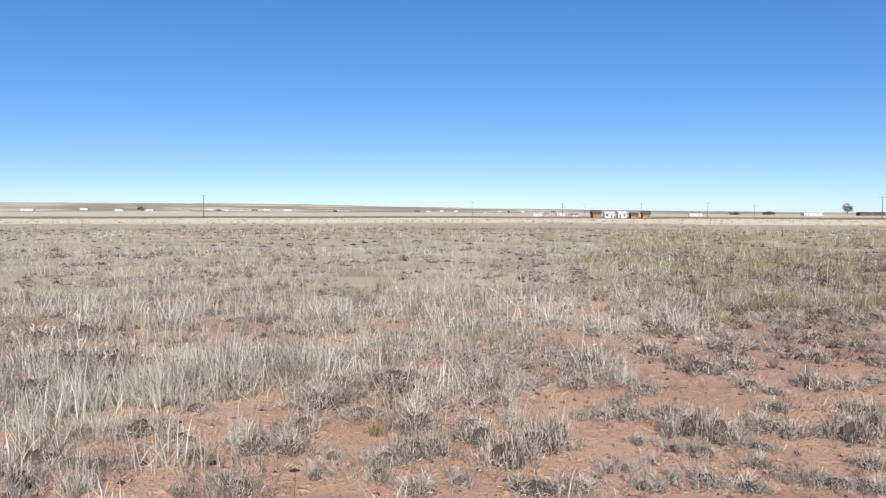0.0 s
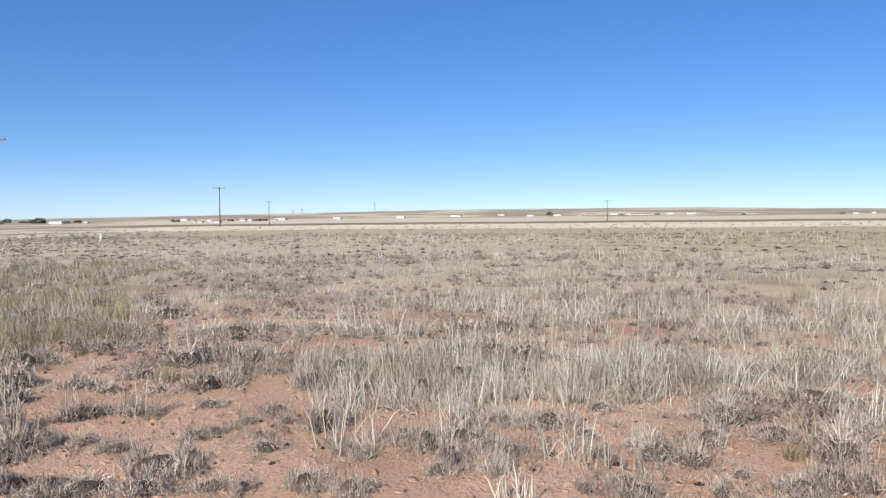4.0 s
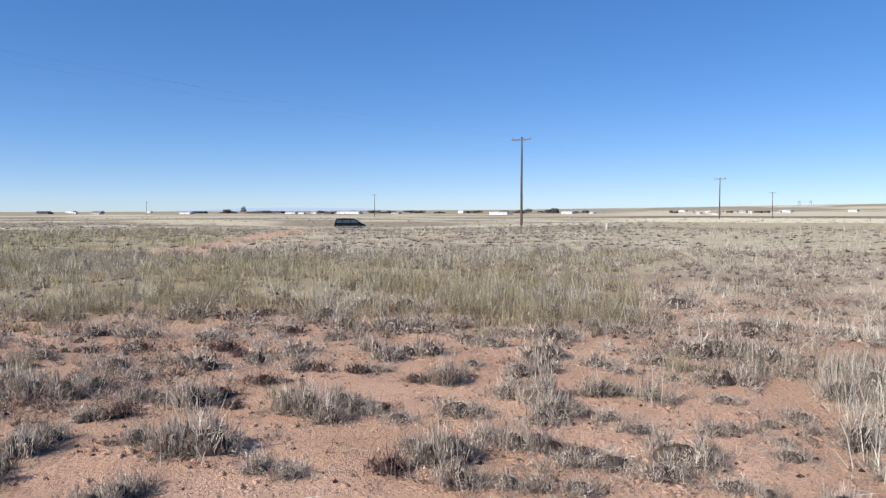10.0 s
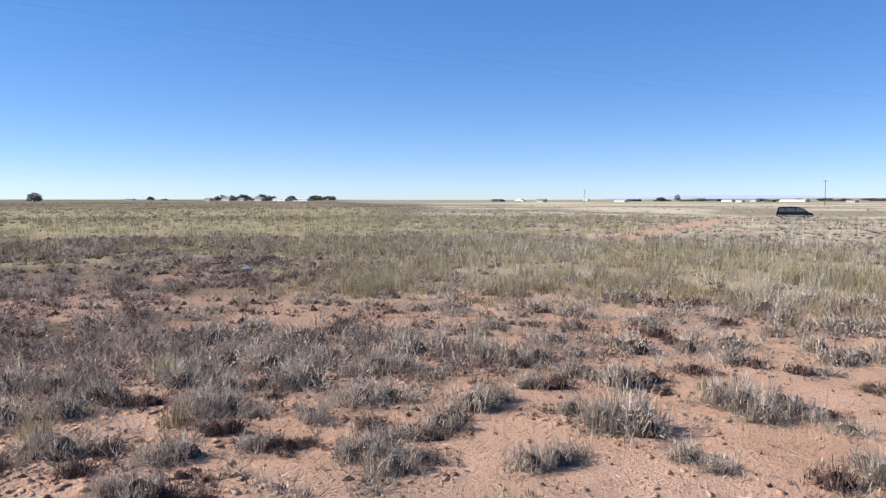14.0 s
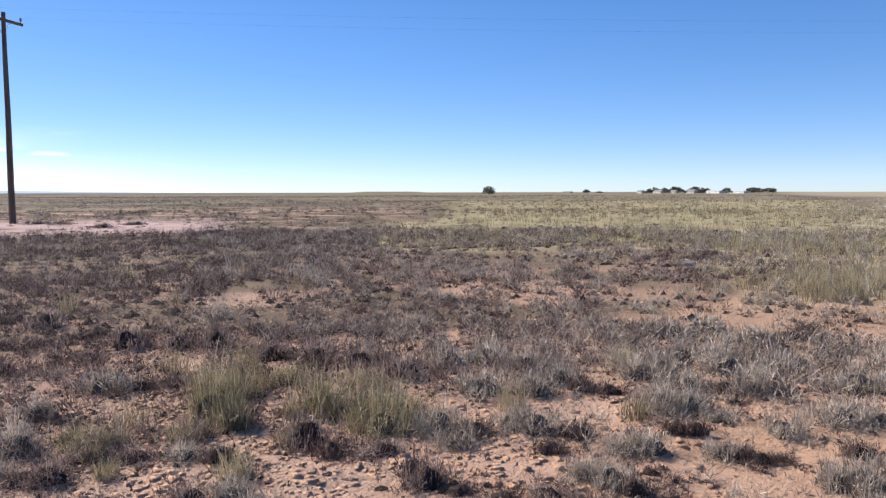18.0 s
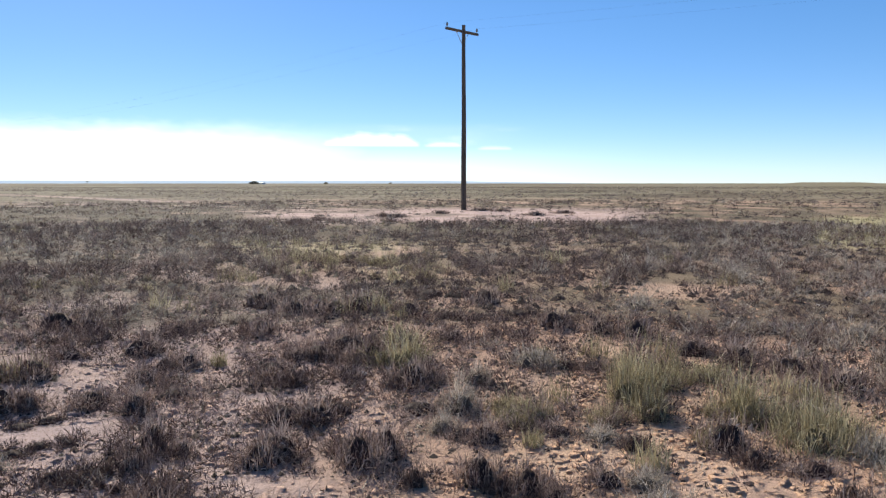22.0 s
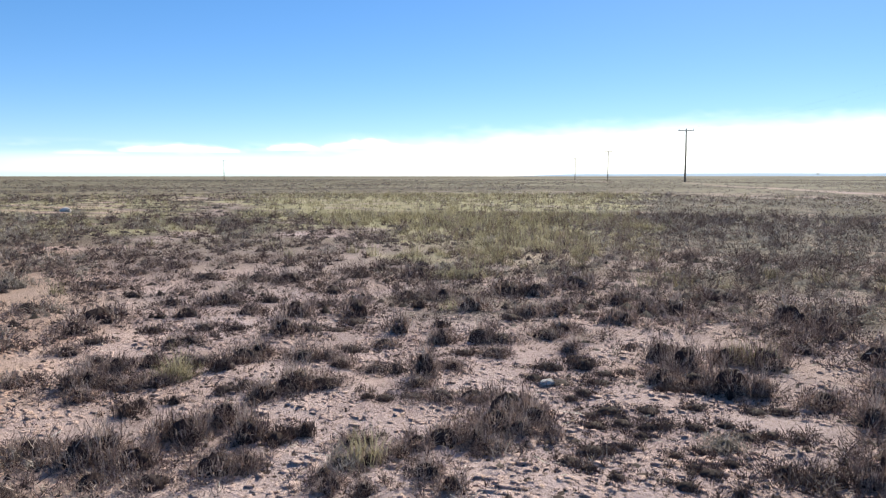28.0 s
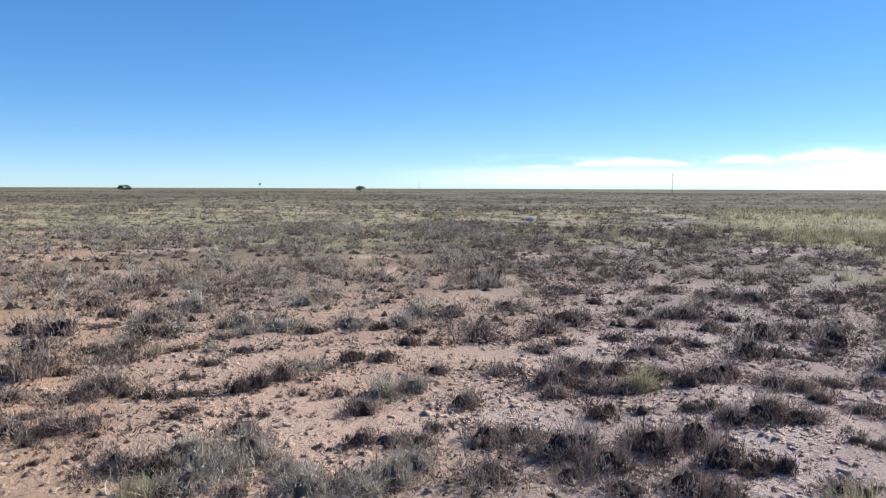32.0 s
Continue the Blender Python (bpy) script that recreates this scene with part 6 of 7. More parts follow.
def lattice_mast(az, d, high, wide):
    p = root("lattice_mast", *polar(az, d), az, "tall thin steel lattice mast standing behind the far ridge", "mast", "", 0.3)
    for i in range(4):
        sx, sy = (1, 1, -1, -1)[i], (1, -1, -1, 1)[i]
        part("leg", rod(bmesh.new(), (sx * wide / 2, sy * wide / 2, 0), (sx * wide * 0.36, sy * wide * 0.36, high), 0.42, 0.32, 6), STEEL, p)
    for k in range(7):
        a, b = high * k / 7, high * (k + 1) / 7
        w0, w1 = wide * (0.5 - 0.14 * k / 7), wide * (0.5 - 0.14 * (k + 1) / 7)
        for sy in (-1, 1):
            part("brace", rod(bmesh.new(), (-w0, sy * w0, a), (w1, sy * w1, b), 0.2, 0.2, 5), STEEL, p)
            part("brace", rod(bmesh.new(), (w0, sy * w0, a), (-w1, sy * w1, b), 0.2, 0.2, 5), STEEL, p)


def pylon(az, d, high):
    p = root("wooden_pylon", *polar(az, d), az + 10, "two-legged wooden pylon of a far transmission line", "pylon", "far two-legged pylons", 0.3)
    for sx in (-1, 1):
        part("post", rod(bmesh.new(), (sx * 2.6, 0, 0), (sx * 2.6, 0, high), 0.45, 0.35, 8), POLE_WOOD, p)
        part("brace", rod(bmesh.new(), (sx * 2.6, 0, high * 0.5), (-sx * 2.6, 0, high * 0.85), 0.18, 0.18, 6), POLE_WOOD, p)
    part("crossarm", box(bmesh.new(), -6, 6, -0.3, 0.3, high * 0.86, high * 0.86 + 0.6), POLE_WOOD, p)


lattice_mast(41.6, 3000, 41, 5.5)
pylon(47.6, 2500, 18)
pylon(46.9, 2900, 17)

WIRE = worn("wire", (0.03, 0.03, 0.03), (0.06, 0.06, 0.06), 5.0, 0.95, 0.0, 0.0, spec=0.05)


def wires():
    """Two slack conductors from pole to pole."""
    tops = []
    for i, (x, y) in enumerate(P):
        turn, z = radians(ARM + (3, 5, 0, 2, 2, 2)[i]), float(height(x, y)) + (9.7, 11.0, 10.6, 9.6, 10.0, 10.0)[i] - 0.02
        tops.append([(x + math.cos(turn) * s * 1.28, y + math.sin(turn) * s * 1.28, z) for s in (-1, 1)])
    for i in range(len(P) - 1):
        for s in (0, 1):
            a, b = Vector(tops[i][s]), Vector(tops[i + 1][s])
            line = [a.lerp(b, k / 24) - Vector((0, 0, 5.2 * k / 24 * (1 - k / 24))) for k in range(25)]
            bm = tube(bmesh.new(), line, [0.0015] * 25, 4)
            tagged(part("power_line", bm, WIRE), "thin slack overhead wire between two poles", "power line", "overhead wires")


wires()

# farmsteads and houses far off ---------------------------------------------------
WALLS = {"m": worn("white_siding", (0.52, 0.52, 0.51), (0.70, 0.70, 0.69), 0.6, 0.6), "h": worn("cream_wall", (0.42, 0.39, 0.35), (0.58, 0.55, 0.50), 0.5, 0.8),
         "b": worn("brown_boards", (0.24, 0.135, 0.05), (0.36, 0.215, 0.085), 0.8, 0.85), "d": worn("dark_boards", (0.05, 0.04, 0.035), (0.11, 0.09, 0.08), 0.8, 0.85)}
ROOFS = {"m": worn("pale_roof", (0.50, 0.50, 0.50), (0.68, 0.68, 0.68), 0.5, 0.6), "h": worn("grey_roof", (0.16, 0.15, 0.15), (0.30, 0.28, 0.27), 0.7, 0.85),
         "b": worn("dark_roof", (0.05, 0.04, 0.035), (0.12, 0.10, 0.08), 0.7, 0.85), "d": worn("black_roof", (0.04, 0.04, 0.04), (0.09, 0.08, 0.08), 0.7, 0.85)}
DOOR = worn("door_paint", (0.12, 0.09, 0.07), (0.22, 0.17, 0.13), 1.0, 0.6)
PANE = worn("window_glass", (0.02, 0.025, 0.03), (0.05, 0.06, 0.07), 1.0, 0.08, 0, 0.0, spec=0.6)
HOUSE = {"m": ("mobile_home", "long white mobile home with a low pale roof far off", "mobile home"), "h": ("house", "pale house with a grey gabled roof far off", "house"),
         "b": ("shed", "brown wooden shed with a dark roof on the plain", "shed"), "d": ("outbuilding", "dark low outbuilding with a black roof far off", "outbuilding")}


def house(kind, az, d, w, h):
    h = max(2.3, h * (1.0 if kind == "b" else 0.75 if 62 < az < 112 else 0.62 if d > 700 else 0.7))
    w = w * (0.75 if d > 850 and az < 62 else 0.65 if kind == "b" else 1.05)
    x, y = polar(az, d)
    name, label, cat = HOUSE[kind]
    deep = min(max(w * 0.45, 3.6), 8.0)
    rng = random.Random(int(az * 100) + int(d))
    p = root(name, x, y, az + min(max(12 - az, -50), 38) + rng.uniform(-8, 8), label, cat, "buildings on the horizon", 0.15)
    eave = h * (0.82 if kind in "md" else 0.62)
    bm = bmesh.new()
    box(bm, -w / 2, w / 2, -deep / 2, deep / 2, -0.3, eave)
    if kind in "hb":
        for sx in (-1, 1):
            a = [bm.verts.new((sx * w / 2, q[0], q[1])) for q in ((-deep / 2, eave), (deep / 2, eave), (0, h - 0.02))]
            b = [bm.verts.new((sx * (w / 2 - 0.2), v.co.y, v.co.z)) for v in a]
            bm.faces.new(a), bm.faces.new(b[::-1])
            for i in range(3):
                bm.faces.new((a[i], b[i], b[(i + 1) % 3], a[(i + 1) % 3]))
        bmesh.ops.recalc_face_normals(bm, faces=bm.faces)
    part("wall", bm, WALLS[kind], p)
    over = 0.35
    bm = bmesh.new()
    rise = h - eave
    for sy in (-1, 1):
        a = [(-w / 2 - over, 0, h), (w / 2 + over, 0, h), (w / 2 + over, sy * (deep / 2 + over), eave - rise * over / deep), (-w / 2 - over, sy * (deep / 2 + over), eave - rise * over / deep)]
        lo = [bm.verts.new(q) for q in a]
        hi = [bm.verts.new((q[0], q[1], q[2] + 0.14)) for q in a]
        bm.faces.new(lo), bm.faces.new(hi[::-1])
        for i in range(4):
            bm.faces.new((lo[i], lo[(i + 1) % 4], hi[(i + 1) % 4], hi[i]))
    bmesh.ops.recalc_face_normals(bm, faces=bm.faces)
    part("roof", bm, ROOFS[kind], p)
    n = max(2, min(4, int(w / 8)))
    dh, door_at = min(2.05, eave * 0.85), rng.randrange(n)
    for i in range(n):
        cx = -w / 2 + w * (i + 0.5) / n
        if i == door_at:
            part("door", box(bmesh.new(), cx - 0.48, cx + 0.48, -deep / 2 - 0.03, -deep / 2 + 0.05, 0.0, dh), DOOR, p)
        elif kind != "b":
            win = part("window", box(bmesh.new(), cx - 0.6, cx + 0.6, -deep / 2 - 0.04, -deep / 2 + 0.04, eave * 0.42, eave * 0.8), WALLS["h"], p)
            part("pane", box(bmesh.new(), cx - 0.5, cx + 0.5, -deep / 2 - 0.06, -deep / 2 - 0.045, eave * 0.45, eave * 0.77), PANE, win)
    return p


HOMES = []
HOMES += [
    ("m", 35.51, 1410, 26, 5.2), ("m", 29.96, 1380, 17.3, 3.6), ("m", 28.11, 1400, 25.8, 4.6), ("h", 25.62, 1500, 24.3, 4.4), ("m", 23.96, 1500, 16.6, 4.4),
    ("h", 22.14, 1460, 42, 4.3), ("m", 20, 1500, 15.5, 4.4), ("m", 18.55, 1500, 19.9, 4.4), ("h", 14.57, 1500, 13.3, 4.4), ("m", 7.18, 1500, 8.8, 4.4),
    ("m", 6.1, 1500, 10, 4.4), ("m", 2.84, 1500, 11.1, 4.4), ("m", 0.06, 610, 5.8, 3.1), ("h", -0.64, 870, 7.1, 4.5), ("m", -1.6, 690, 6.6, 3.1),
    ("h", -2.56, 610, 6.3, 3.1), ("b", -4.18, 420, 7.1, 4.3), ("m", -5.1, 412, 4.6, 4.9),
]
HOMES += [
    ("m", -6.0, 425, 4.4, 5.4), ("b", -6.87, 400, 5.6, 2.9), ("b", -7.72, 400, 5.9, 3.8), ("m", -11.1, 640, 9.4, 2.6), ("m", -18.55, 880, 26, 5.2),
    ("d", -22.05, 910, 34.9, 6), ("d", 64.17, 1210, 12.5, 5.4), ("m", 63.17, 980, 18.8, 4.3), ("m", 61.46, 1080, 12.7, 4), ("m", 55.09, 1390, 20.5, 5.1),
    # at 44.32 a far white truck, given the shape of a mobile home
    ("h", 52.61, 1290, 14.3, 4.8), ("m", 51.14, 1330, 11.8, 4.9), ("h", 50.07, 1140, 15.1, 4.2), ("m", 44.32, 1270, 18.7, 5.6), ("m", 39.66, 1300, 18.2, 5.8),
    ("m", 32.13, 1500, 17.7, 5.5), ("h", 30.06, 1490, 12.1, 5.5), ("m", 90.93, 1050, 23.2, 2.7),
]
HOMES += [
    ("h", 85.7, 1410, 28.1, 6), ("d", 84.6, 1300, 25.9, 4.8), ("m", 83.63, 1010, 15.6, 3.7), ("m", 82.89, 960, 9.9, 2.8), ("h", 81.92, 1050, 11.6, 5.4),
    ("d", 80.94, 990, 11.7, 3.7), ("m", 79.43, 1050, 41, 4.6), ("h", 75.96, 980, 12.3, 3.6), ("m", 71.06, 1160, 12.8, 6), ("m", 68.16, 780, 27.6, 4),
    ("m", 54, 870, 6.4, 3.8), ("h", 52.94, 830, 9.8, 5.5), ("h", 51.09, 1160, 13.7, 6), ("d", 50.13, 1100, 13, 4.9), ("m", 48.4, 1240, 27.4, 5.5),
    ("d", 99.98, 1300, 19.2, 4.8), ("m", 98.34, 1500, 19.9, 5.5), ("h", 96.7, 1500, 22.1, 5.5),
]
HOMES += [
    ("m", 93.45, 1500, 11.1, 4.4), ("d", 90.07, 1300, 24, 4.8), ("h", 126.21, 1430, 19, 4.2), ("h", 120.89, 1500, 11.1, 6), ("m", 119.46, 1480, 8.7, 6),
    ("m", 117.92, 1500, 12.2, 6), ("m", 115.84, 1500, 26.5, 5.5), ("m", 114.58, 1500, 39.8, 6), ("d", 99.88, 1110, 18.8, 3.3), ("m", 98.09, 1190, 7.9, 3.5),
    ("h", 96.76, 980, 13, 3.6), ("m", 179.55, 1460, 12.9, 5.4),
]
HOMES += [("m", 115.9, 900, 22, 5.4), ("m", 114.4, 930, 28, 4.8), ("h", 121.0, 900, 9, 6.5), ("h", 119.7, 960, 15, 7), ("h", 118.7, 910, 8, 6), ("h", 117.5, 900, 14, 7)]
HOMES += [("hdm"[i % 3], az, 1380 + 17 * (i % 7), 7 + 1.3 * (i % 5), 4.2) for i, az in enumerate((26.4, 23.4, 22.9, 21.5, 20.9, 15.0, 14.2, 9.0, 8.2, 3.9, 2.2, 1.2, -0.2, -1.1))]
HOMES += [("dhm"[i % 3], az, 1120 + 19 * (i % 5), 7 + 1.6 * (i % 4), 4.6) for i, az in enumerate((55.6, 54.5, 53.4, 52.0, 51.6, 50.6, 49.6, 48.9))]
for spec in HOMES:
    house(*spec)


# trees ----------------------------------------------------------------------
BARK = worn("bark", (0.06, 0.045, 0.035), (0.14, 0.11, 0.09), 4.0, 0.9, 0, 0.6)


def leaf_material():
    # leaf tones lightened and greyed: distance haze put into the colour
    m = blade_material("leaves", [(0.05, 0.05, 0.038), (0.10, 0.098, 0.074), (0.16, 0.15, 0.115), (0.23, 0.21, 0.16)], 0.2)
    return m


LEAF = leaf_material()


def tree(seed, x, y, w, h, label):
    rng = np.random.default_rng(seed)
    p = root("tree", x, y, float(rng.uniform(0, 360)), label, "tree", "far trees", 0.1)
    bm = bmesh.new()
    rod(bm, (0, 0, -0.2), (0.05 * w, 0, h * 0.3), w * 0.035, w * 0.025, 8)
    tips = []
    for i in range(7):
        a = i * 2.4 + rng.uniform(-0.4, 0.4)
        q = (math.cos(a) * w * rng.uniform(0.2, 0.36), math.sin(a) * w * rng.uniform(0.2, 0.36), h * rng.uniform(0.26, 0.78))
        rod(bm, (0.05 * w, 0, h * 0.28), q, w * 0.018, w * 0.006, 6)
        tips.append(q)
    part("trunk", bm, BARK, p)
    tips.append((0.03 * w, 0.0, h * 0.8))
    lobes = np.array(tips)
    lobes[:, 2] *= 1 - 1.3 * (lobes[:, 0] ** 2 + lobes[:, 1] ** 2) / (w * w)
    n = 1500
    k = rng.integers(0, len(lobes), n)
    dirs = rng.normal(0, 1, (n, 3))
    dirs /= np.linalg.norm(dirs, axis=1)[:, None]
    c = lobes[k] + dirs * (np.cbrt(rng.uniform(0.15, 1, n)) * rng.uniform(0.8, 1.15, n))[:, None] * np.array([w * 0.19, w * 0.19, h * 0.22])
    u, v = rng.normal(0, 1, (n, 3)), rng.normal(0, 1, (n, 3))
    s = rng.uniform(0.02, 0.045, n)[:, None] * w
    verts = np.stack([c - u * s * 0.5, c + u * s * 0.5, c + v * s], 1).reshape(-1, 3)
    verts[:, 2] = np.clip(verts[:, 2], h * 0.1, h)
    ob = new("crown", numpy_mesh("crown", verts, np.arange(n * 3).reshape(-1, 3), (("tone", np.repeat(rng.uniform(0, 0.5, len(lobes))[k], 3)),)))
    ob.data.materials.append(LEAF)
    ob.parent = p


TREES = []
TREES += [
    (28.55, 1300, 14.4, 8.6), (15.1, 1300, 9.6, 3.8), (-13.76, 980, 15.9, 3.6), (-15.93, 1010, 16.4, 4.5), (-20.67, 1300, 16.3, 17.3),
    (66.14, 1280, 14.2, 7.6), (64.77, 1290, 9.5, 5.7), (88.12, 1270, 17.8, 6.6), (87.05, 1260, 12.1, 11.2), (77.61, 1280, 23.6, 4.7),
    (76.5, 1170, 17.3, 4.3), (74.88, 1250, 27.7, 4.6), (66.7, 1030, 14.4, 5.3), (64.32, 1040, 16.9, 7.7), (55.89, 1020, 9, 4.5),
    (124.81, 1300, 14.4, 5.8), (123.91, 1300, 13.4, 2.9), (132, 480, 9.9, 5.7),
]
TREES += [
    (124.96, 1300, 9.6, 6.7), (120.09, 1260, 16.7, 9.3), (118.72, 1300, 22, 10.5), (117.31, 1260, 18.6, 10.2), (116.47, 1260, 13, 7.4),
    (113.43, 1300, 24, 8.6), (112.54, 1300, 21.1, 7.7), (180.09, 1300, 17.3, 5.8), (174.96, 1300, 7.7, 3.8), (170.19, 1290, 5.7, 3.8),
    (272, 490, 8.3, 3.3), (255.66, 520, 7.3, 3.3),
]
TREES += [(120.4, 1000, 9, 6.5), (119.4, 1010, 11, 7.6), (118.4, 1000, 13, 7.8), (117.3, 1010, 12, 8.2), (116.8, 1000, 12, 7.2), (115.2, 1020, 13, 7.0), (113.6, 1000, 14, 6.8), (113.1, 1010, 13, 6.6), (112.2, 1000, 10, 6.4), (120.5, 870, 7, 4.6), (119.2, 880, 9, 5.0), (118.1, 870, 8, 4.8), (116.9, 880, 9, 4.4), (115.0, 880, 8, 4.2)]
rng_row = random.Random(9)
TREES += [(62 + 1.55 * i + rng_row.uniform(-0.6, 0.6), 1230 + rng_row.uniform(-60, 60), rng_row.uniform(14, 30), rng_row.uniform(2.6, 4.6)) for i in range(19)]
for i, (az, d, w, h) in enumerate(TREES):
    tree(i, *polar(az, d), w, h, "dark round-crowned tree standing alone on the plain" if d < 700 else "dark bushy tree beside the far houses")


# the parked car -------------------------------------------------------------------
PAINT = worn("dark_green_paint", (0.006, 0.009, 0.009), (0.01, 0.014, 0.014), 1.5, 0.12, 0.3, 0.0, spec=0.6)
RUBBER = worn("rubber", (0.012, 0.012, 0.012), (0.03, 0.028, 0.026), 8.0, 0.9)
CHROME = worn("chrome", (0.55, 0.55, 0.55), (0.7, 0.7, 0.7), 4.0, 0.2, 1.0, 0.0)
CARGLASS = worn("tinted_glass", (0.05, 0.06, 0.068), (0.075, 0.085, 0.095), 1.0, 0.06, 0, 0.0, spec=0.7)
REDLENS = worn("red_lens", (0.25, 0.01, 0.01), (0.35, 0.02, 0.015), 3.0, 0.2)
LENS_AND_GLARE = worn("lens_and_glare", (0.55, 0.55, 0.52), (0.7, 0.7, 0.68), 3.0, 0.1)


def suv(x, y, turn):
    p = root("parked_car", x, y, turn, "dark green estate car parked beside the sandy track", "car")
    p.matrix_world = p.matrix_world @ Matrix.Diagonal((0.9, 0.92, 0.9, 1))
    bm = prism(bmesh.new(), [(-2.35, 0.42), (-2.38, 0.75), (-2.3, 1.02), (1.65, 1.04), (2.2, 0.92), (2.36, 0.78), (2.38, 0.45), (1.95, 0.30), (-2.0, 0.30)], -0.92, 0.92)
    bmesh.ops.bevel(bm, geom=list(bm.edges), offset=0.05, segments=2, affect="EDGES")
    part("body", bm, PAINT, p)
    bm = bmesh.new()
    rows = []
    for z, x0, x1, half in ((1.0, -2.3, 1.75, 0.9), (1.42, -2.22, 1.2, 0.8), (1.68, -2.08, 0.75, 0.7), (1.74, -1.9, 0.4, 0.6)):
        rows.append([bm.verts.new(q) for q in ((x0, -half, z), (x1, -half, z), (x1, half, z), (x0, half, z))])
    for a, b in zip(rows, rows[1:]):
        for i in range(4):
            bm.faces.new((a[i], a[(i + 1) % 4], b[(i + 1) % 4], b[i]))
    bm.faces.new(rows[-1])
    bmesh.ops.bevel(bm, geom=list(bm.edges), offset=0.03, segments=2, affect="EDGES")
    part("cabin", bm, PAINT, p)
    for sy in (-1, 1):
        for x0, x1, x2, x3 in ((-2.1, -1.2, -1.25, -2.0), (-1.1, 0.05, 0.0, -1.15), (0.15, 1.4, 0.85, 0.1)):
            bm = bmesh.new()
            q = [(x0, 0.885, 1.08), (x1, 0.885, 1.08), (x2, 0.765, 1.56), (x3, 0.765, 1.56)]
            a = [bm.verts.new((u, sy * v, w)) for u, v, w in q]
            b = [bm.verts.new((u, sy * (v + 0.012), w)) for u, v, w in q]
            bm.faces.new(a), bm.faces.new(b)
            for i in range(4):
                bm.faces.new((a[i], a[(i + 1) % 4], b[(i + 1) % 4], b[i]))
            bmesh.ops.recalc_face_normals(bm, faces=bm.faces)
            part("window", bm, CARGLASS, p, "tinted side window")
        part("wing_mirror", box(bmesh.new(), 1.3, 1.46, sy * 1.0 - 0.1, sy * 1.0 + 0.1, 1.05, 1.2, 0.03), PAINT, p)
        part("headlight", box(bmesh.new(), 2.28, 2.37, sy * 0.68 - 0.17, sy * 0.68 + 0.17, 0.68, 0.83, 0.02), LENS_AND_GLARE, p, "clear headlight")
        part("tail_light", box(bmesh.new(), -2.41, -2.32, sy * 0.78 - 0.1, sy * 0.78 + 0.1, 0.72, 1.0, 0.02), REDLENS, p, "red tail light")
        part("roof_rail", rod(bmesh.new(), (-1.8, sy * 0.56, 1.78), (0.3, sy * 0.56, 1.78), 0.018, 0.018, 6), STEEL, p)
        for cx in (-1.42, 1.45):
            bm = rod(bmesh.new(), (cx, sy * 0.72, 0.34), (cx, sy * 0.95, 0.34), 0.34, 0.34, 24)
            bmesh.ops.bevel(bm, geom=[e for e in bm.edges if e.calc_length() < 0.12], offset=0.03, segments=2, affect="EDGES")
            tyre = part("wheel", bm, RUBBER, p)
            bm = rod(bmesh.new(), (cx, sy * 0.93, 0.34), (cx, sy * 0.965, 0.34), 0.21, 0.19, 20)
            part("rim", bm, CHROME, tyre, "bright metal rim")
    bm = bmesh.new()
    q = [(1.7, 0.82, 1.06), (1.14, 0.72, 1.5), (1.14, -0.72, 1.5), (1.7, -0.82, 1.06)]
    a, b = [bm.verts.new(v) for v in q], [bm.verts.new((v[0] + 0.015, v[1], v[2] + 0.01)) for v in q]
    bm.faces.new(a), bm.faces.new(b)
    for i in range(4):
        bm.faces.new((a[i], a[(i + 1) % 4], b[(i + 1) % 4], b[i]))
    bmesh.ops.recalc_face_normals(bm, faces=bm.faces)
    part("windscreen", bm, CARGLASS, p, "tinted windscreen")
    for sy in (-1, 1):
        part("sill_trim", box(bmesh.new(), -2.2, 2.2, sy * 0.93 - 0.02, sy * 0.93 + 0.02, 0.40, 0.60, 0.01), CHROME, p, "silver lower trim")
    # sun glare on the dark bonnet, painted as a pale slab
    part("bonnet", box(bmesh.new(), 1.55, 2.25, -0.8, 0.8, 1.0, 1.05, 0.02), LENS_AND_GLARE, p, "bonnet with sun glare put into its pale colour")
    for x0, x1 in ((2.3, 2.46), (-2.46, -2.3)):
        part("bumper", box(bmesh.new(), x0, x1, -0.88, 0.88, 0.42, 0.62, 0.04), CHROME, p, "bright metal bumper")


suv(-105.9, 19.9, 82.0)

# small things -----------------------------------------------------------------------
STAKE = worn("white_paint", (0.62, 0.60, 0.56), (0.8, 0.79, 0.76), 6.0, 0.7)


def survey_stake(az, d, high=0.55):
    x, y = polar(az, d)
    s = part("survey_stake", box(bmesh.new(), -0.07, 0.07, -0.05, 0.05, -0.15, high, 0.012), STAKE)
    s.matrix_world = pose(x, y, float(height(x, y)), 2, 3, az)
    tagged(s, "short white painted marker post in dry grass", "marker post")


survey_stake(60.4, 66)
STONE = worn("pale_stone", (0.42, 0.38, 0.34), (0.66, 0.62, 0.57), 9.0, 0.85, 0, 0.6)


def stone(x, y, s, seed):
    rng = random.Random(seed)
    bm = bmesh.new()
    bmesh.ops.create_icosphere(bm, subdivisions=2, radius=1)
    for v in bm.verts:
        v.co *= rng.uniform(0.82, 1.12)
    ob = part("stone", bm, STONE)
    ob.matrix_world = pose(x, y, float(height(x, y)) + 0.2 * s, 0, 0, rng.uniform(0, 360)) @ Matrix.Diagonal((s, s * 0.7, s * 0.45, 1))
    tagged(ob, "small pale stone lying on the bare soil", "stone", "pale stones")


for az, d, s in ((117.9, 17.0, 0.13), (208.6, 5.9, 0.07), (172.0, 6.4, 0.05), (243.0, 38.0, 0.3), (199.0, 6.4, 0.045)):
    stone(*polar(az, d), s, int(az))


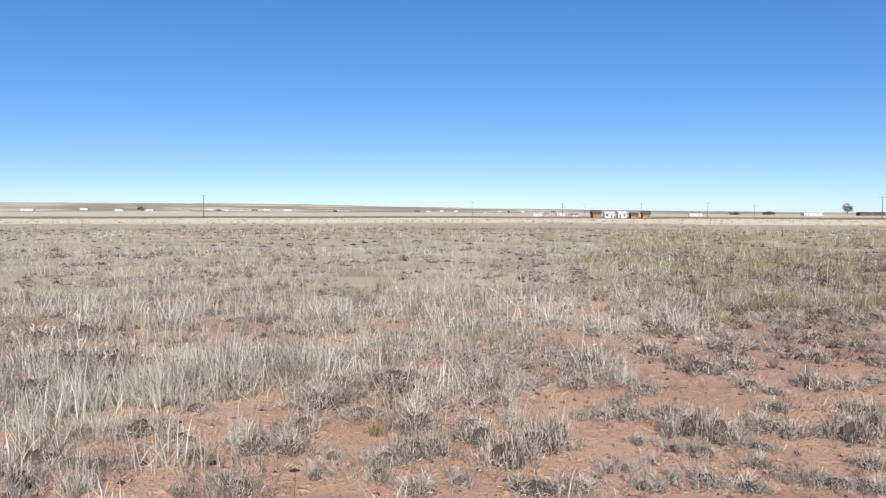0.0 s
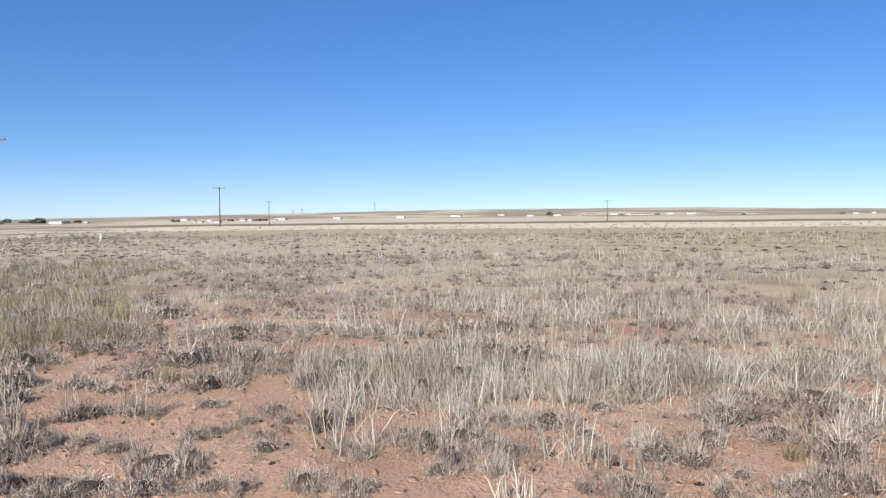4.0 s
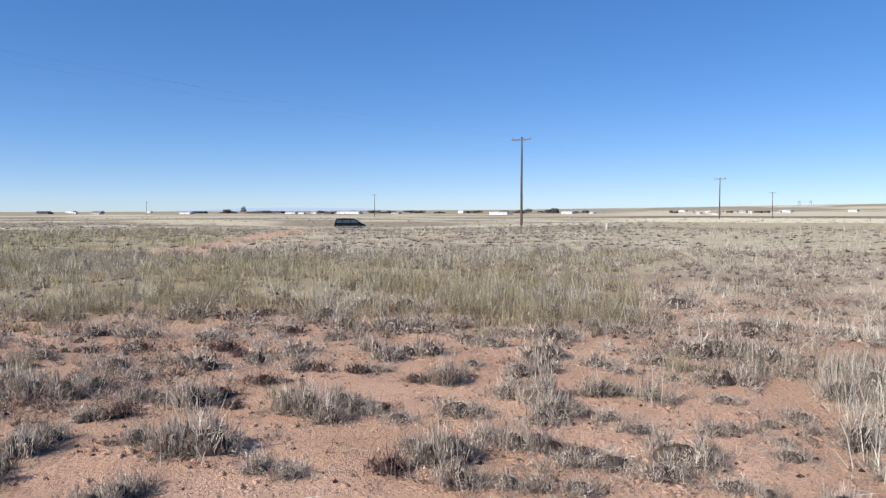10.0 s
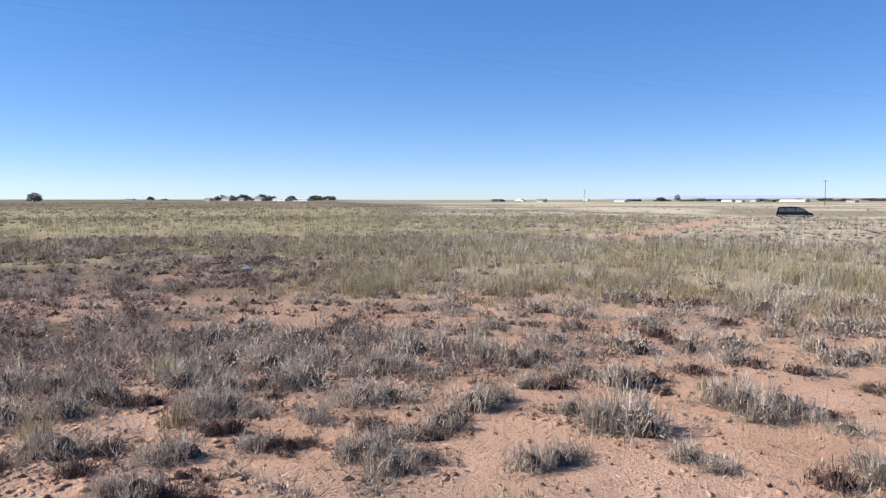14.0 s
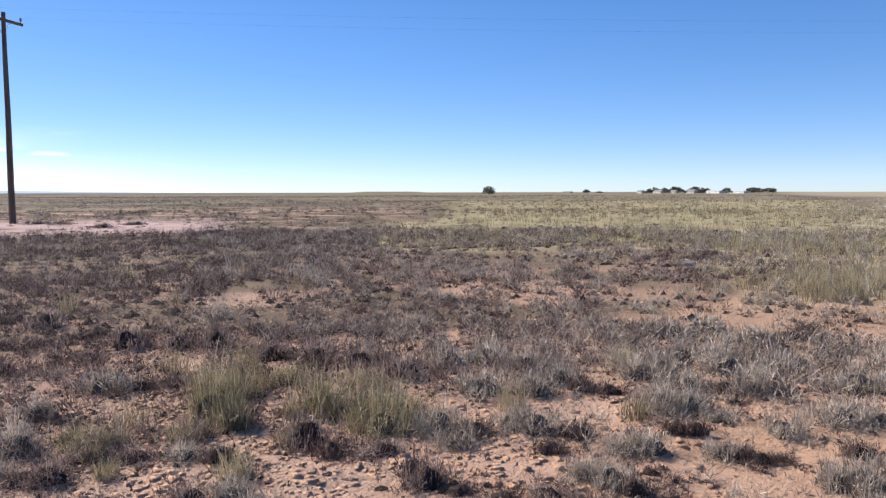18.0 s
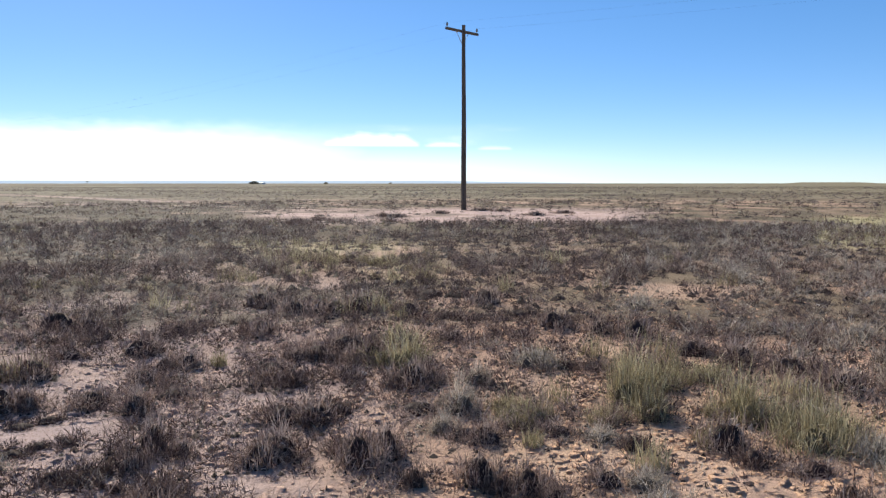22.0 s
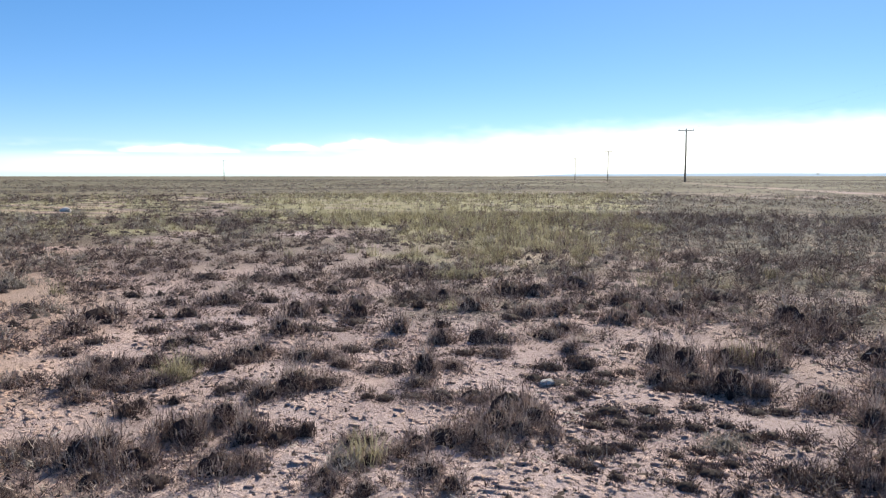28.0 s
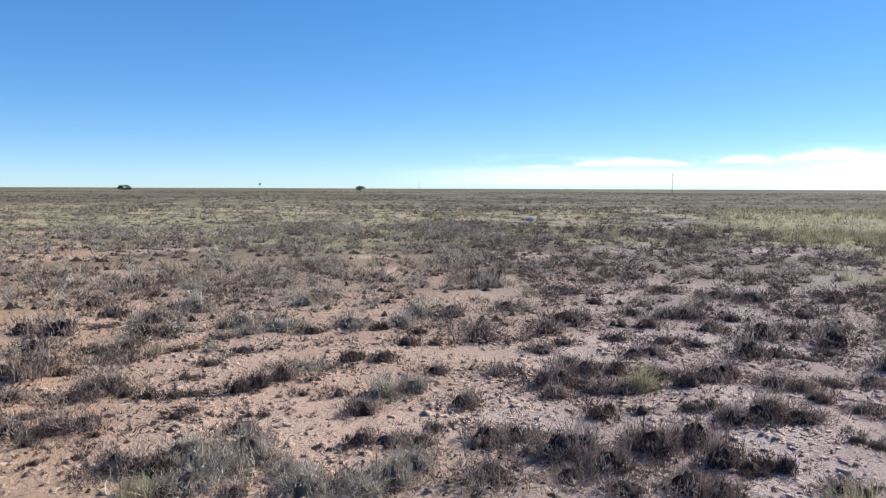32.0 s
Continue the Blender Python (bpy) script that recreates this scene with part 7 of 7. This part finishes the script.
def windmill(az, d, high):
    x, y = polar(az, d)
    p = root("windmill", x, y, az, "small steel water-pumping windmill far off", "windmill")
    for sx in (-1, 1):
        for sy in (-1, 1):
            part("leg", rod(bmesh.new(), (sx * 0.9, sy * 0.9, -0.2), (sx * 0.12, sy * 0.12, high - 1), 0.07, 0.05, 6), STEEL, p)
    bm = bmesh.new()
    for i in range(14):
        a = 2 * math.pi * i / 14
        bmesh.ops.create_cube(bm, size=1, matrix=Matrix.Translation((0, -0.5, high - 1)) @ Matrix.Rotation(a, 4, "Y") @ Matrix.Translation((0, 0, 0.75)) @ Matrix.Rotation(0.5, 4, "Z") @ Matrix.Diagonal((0.26, 0.03, 1.0, 1)))
    part("wheel", bm, STEEL, p)
    part("tail", box(bmesh.new(), -0.03, 0.03, 0.4, 2.0, high - 1.3, high - 0.7), STEEL, p)


windmill(262.9, 760, 6.8)
windmill(191.1, 900, 5.0)

# distance: hills with haze in their blue glow, and the cloud bank over them --------------------------------------
def arc(name, az0, az1, radius, low, high, na, nz, mat, values=None):
    """A strip of a far cylinder between two elevations (metres, arrays over azimuth)."""
    az = np.linspace(az0, az1, na)
    u = np.linspace(0, 1, nz)
    lo, hi = low(az), high(az)
    zz = lo[:, None] + (hi - lo)[:, None] * u
    x, y = -np.sin(np.radians(az)) * radius, np.cos(np.radians(az)) * radius
    v = np.stack([np.repeat(x, nz), np.repeat(y, nz), zz.ravel()], 1)
    i, j = np.meshgrid(np.arange(na - 1), np.arange(nz - 1), indexing="ij")
    a = (i * nz + j).ravel()
    t = np.concatenate([np.stack([a, a + nz, a + nz + 1], 1), np.stack([a, a + nz + 1, a + 1], 1)])
    extra = values(np.repeat(az, nz), np.degrees(np.arctan2(zz.ravel() - 1.55, radius))) if values else ()
    ob = new(name, numpy_mesh(name, v, t, extra))
    ob.data.materials.append(mat)
    return ob


def hill_height(az):
    e = 0.22 * ramp(az, 150, 168) * (1 - ramp(az, 206, 214)) + 0.3 * ramp(az, 72, 80) * (1 - ramp(az, 84, 96))
    e = e * (0.65 + 0.6 * fbm(az, az * 0, 9.0, 31)) + 0.02 * fbm(az, az * 0, 1.5, 33)
    return np.tan(np.radians(e - 0.02)) * 4640 + 1.55


HILL, hn, hl, hb = material("hazed_hills", 1.0, 0, 0)
# distance haze is put into the hills' own colour and glow
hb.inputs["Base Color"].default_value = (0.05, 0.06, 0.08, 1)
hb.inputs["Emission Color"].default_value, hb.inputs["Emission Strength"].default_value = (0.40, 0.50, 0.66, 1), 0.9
tagged(arc("hills_backdrop", 60, 225, 4640, lambda a: a * 0 - 60, hill_height, 700, 2, HILL), "long low hills along the horizon, distance haze put into their bluish glow", "hills", kind="structure")


# single flat-based clouds: azimuth, base, half width, height (degrees), opacity
PUFFS = [(235.8, 1.72, 4.2, 0.55, 0.95), (228.0, 1.9, 1.9, 0.55, 0.95), (222.6, 2.05, 3.4, 0.7, 0.95), (241.5, 1.5, 2.6, 0.28, 0.5),
         (171.6, 2.75, 3.6, 1.15, 0.6), (166.2, 2.72, 1.4, 0.4, 0.5), (162.4, 2.5, 1.3, 0.3, 0.4)]


def cloud_cover(az, el):
    """Opacity of the bank: full over the hills towards the sun, broken into flat-based puffs at its ends."""
    rag = fbm(az * 1.0, el * 3.2, 3.0, 41) - 0.5
    fine = fbm(az * 1.0, el * 2.5, 0.8, 45) - 0.5
    top = 4.25 - 1.5 * ramp(az, 192, 230) + 0.5 * rag
    bank = (1 - ramp(el, top - 2.3 + 0.6 * rag, top + 0.5 + 0.6 * fine)) * ramp(az, 168 + 6 * rag, 186) * (1 - ramp(az, 216, 232 + 8 * rag))
    bank = bank * (0.55 + 0.45 * ramp(el, 0.0, 0.6))
    puff = 0.85 * ramp(fbm(az * 0.4, el * 2.4, 1.7, 47) + 0.3 * fine, 0.42, 0.85)
    east = puff * ramp(el, 1.25, 1.5) * (1 - ramp(el, 1.9, 2.7)) * ramp(az, 214, 224) * (1 - ramp(az, 243, 252))
    haze = 0.45 * ramp(el, 0.1, 0.5) * (1 - ramp(el, 1.0, 2.0)) * ramp(az, 215, 228) * (1 - ramp(az, 240, 256))
    west = 0.4 * (0.3 + 0.7 * puff) * ramp(el, 2.5, 3.2) * (1 - ramp(el, 3.9, 4.6)) * ramp(az, 158, 166) * (1 - ramp(az, 172, 178))
    thin = 0.35 * (1 - ramp(el, 0.5, 3.4)) * ramp(az, 150, 172) * (1 - ramp(az, 172, 180))
    single = np.zeros_like(az)
    for a, low, half, tall, dense in PUFFS:
        across = np.clip(1 - ((az - a) / half) ** 2, 0, 1)
        crest = low + tall * np.sqrt(across) * (0.55 + 0.75 * fbm(az * 1.0, az * 0 + a, 1.3, 51)) + 0.25 * fine * tall
        single = np.maximum(single, dense * ramp(el, low - 0.1, low + 0.12) * (1 - ramp(el, crest - 0.12 - 0.3 * tall, crest + 0.1 + 0.1 * tall)) * ramp(across, 0, 0.12))
    return (("veil", np.clip(np.maximum.reduce([bank, east * 0.4, haze, west * 0.5, thin, single]), 0, 1)),)


def cloud_material():
    m, n, l, b = material("cloud", 1.0, 0, 0)
    at, em, tr, ms = n.new("ShaderNodeAttribute"), n.new("ShaderNodeEmission"), n.new("ShaderNodeBsdfTransparent"), n.new("ShaderNodeMixShader")
    at.attribute_name = "veil"
    em.inputs["Color"].default_value, em.inputs["Strength"].default_value = (1, 1, 1, 1), 1.0
    l.new(at.outputs["Fac"], ms.inputs[0]), l.new(tr.outputs[0], ms.inputs[1]), l.new(em.outputs[0], ms.inputs[2])
    l.new(ms.outputs[0], n["Material Output"].inputs["Surface"])
    return m


clouds = arc("cloud_backdrop", 145, 262, 4800, lambda a: a * 0 - 5, lambda a: a * 0 + 460, 480, 76, cloud_material(), cloud_cover)
clouds.visible_shadow = False
tagged(clouds, "bright white cloud bank low over the horizon", "clouds", kind="structure")
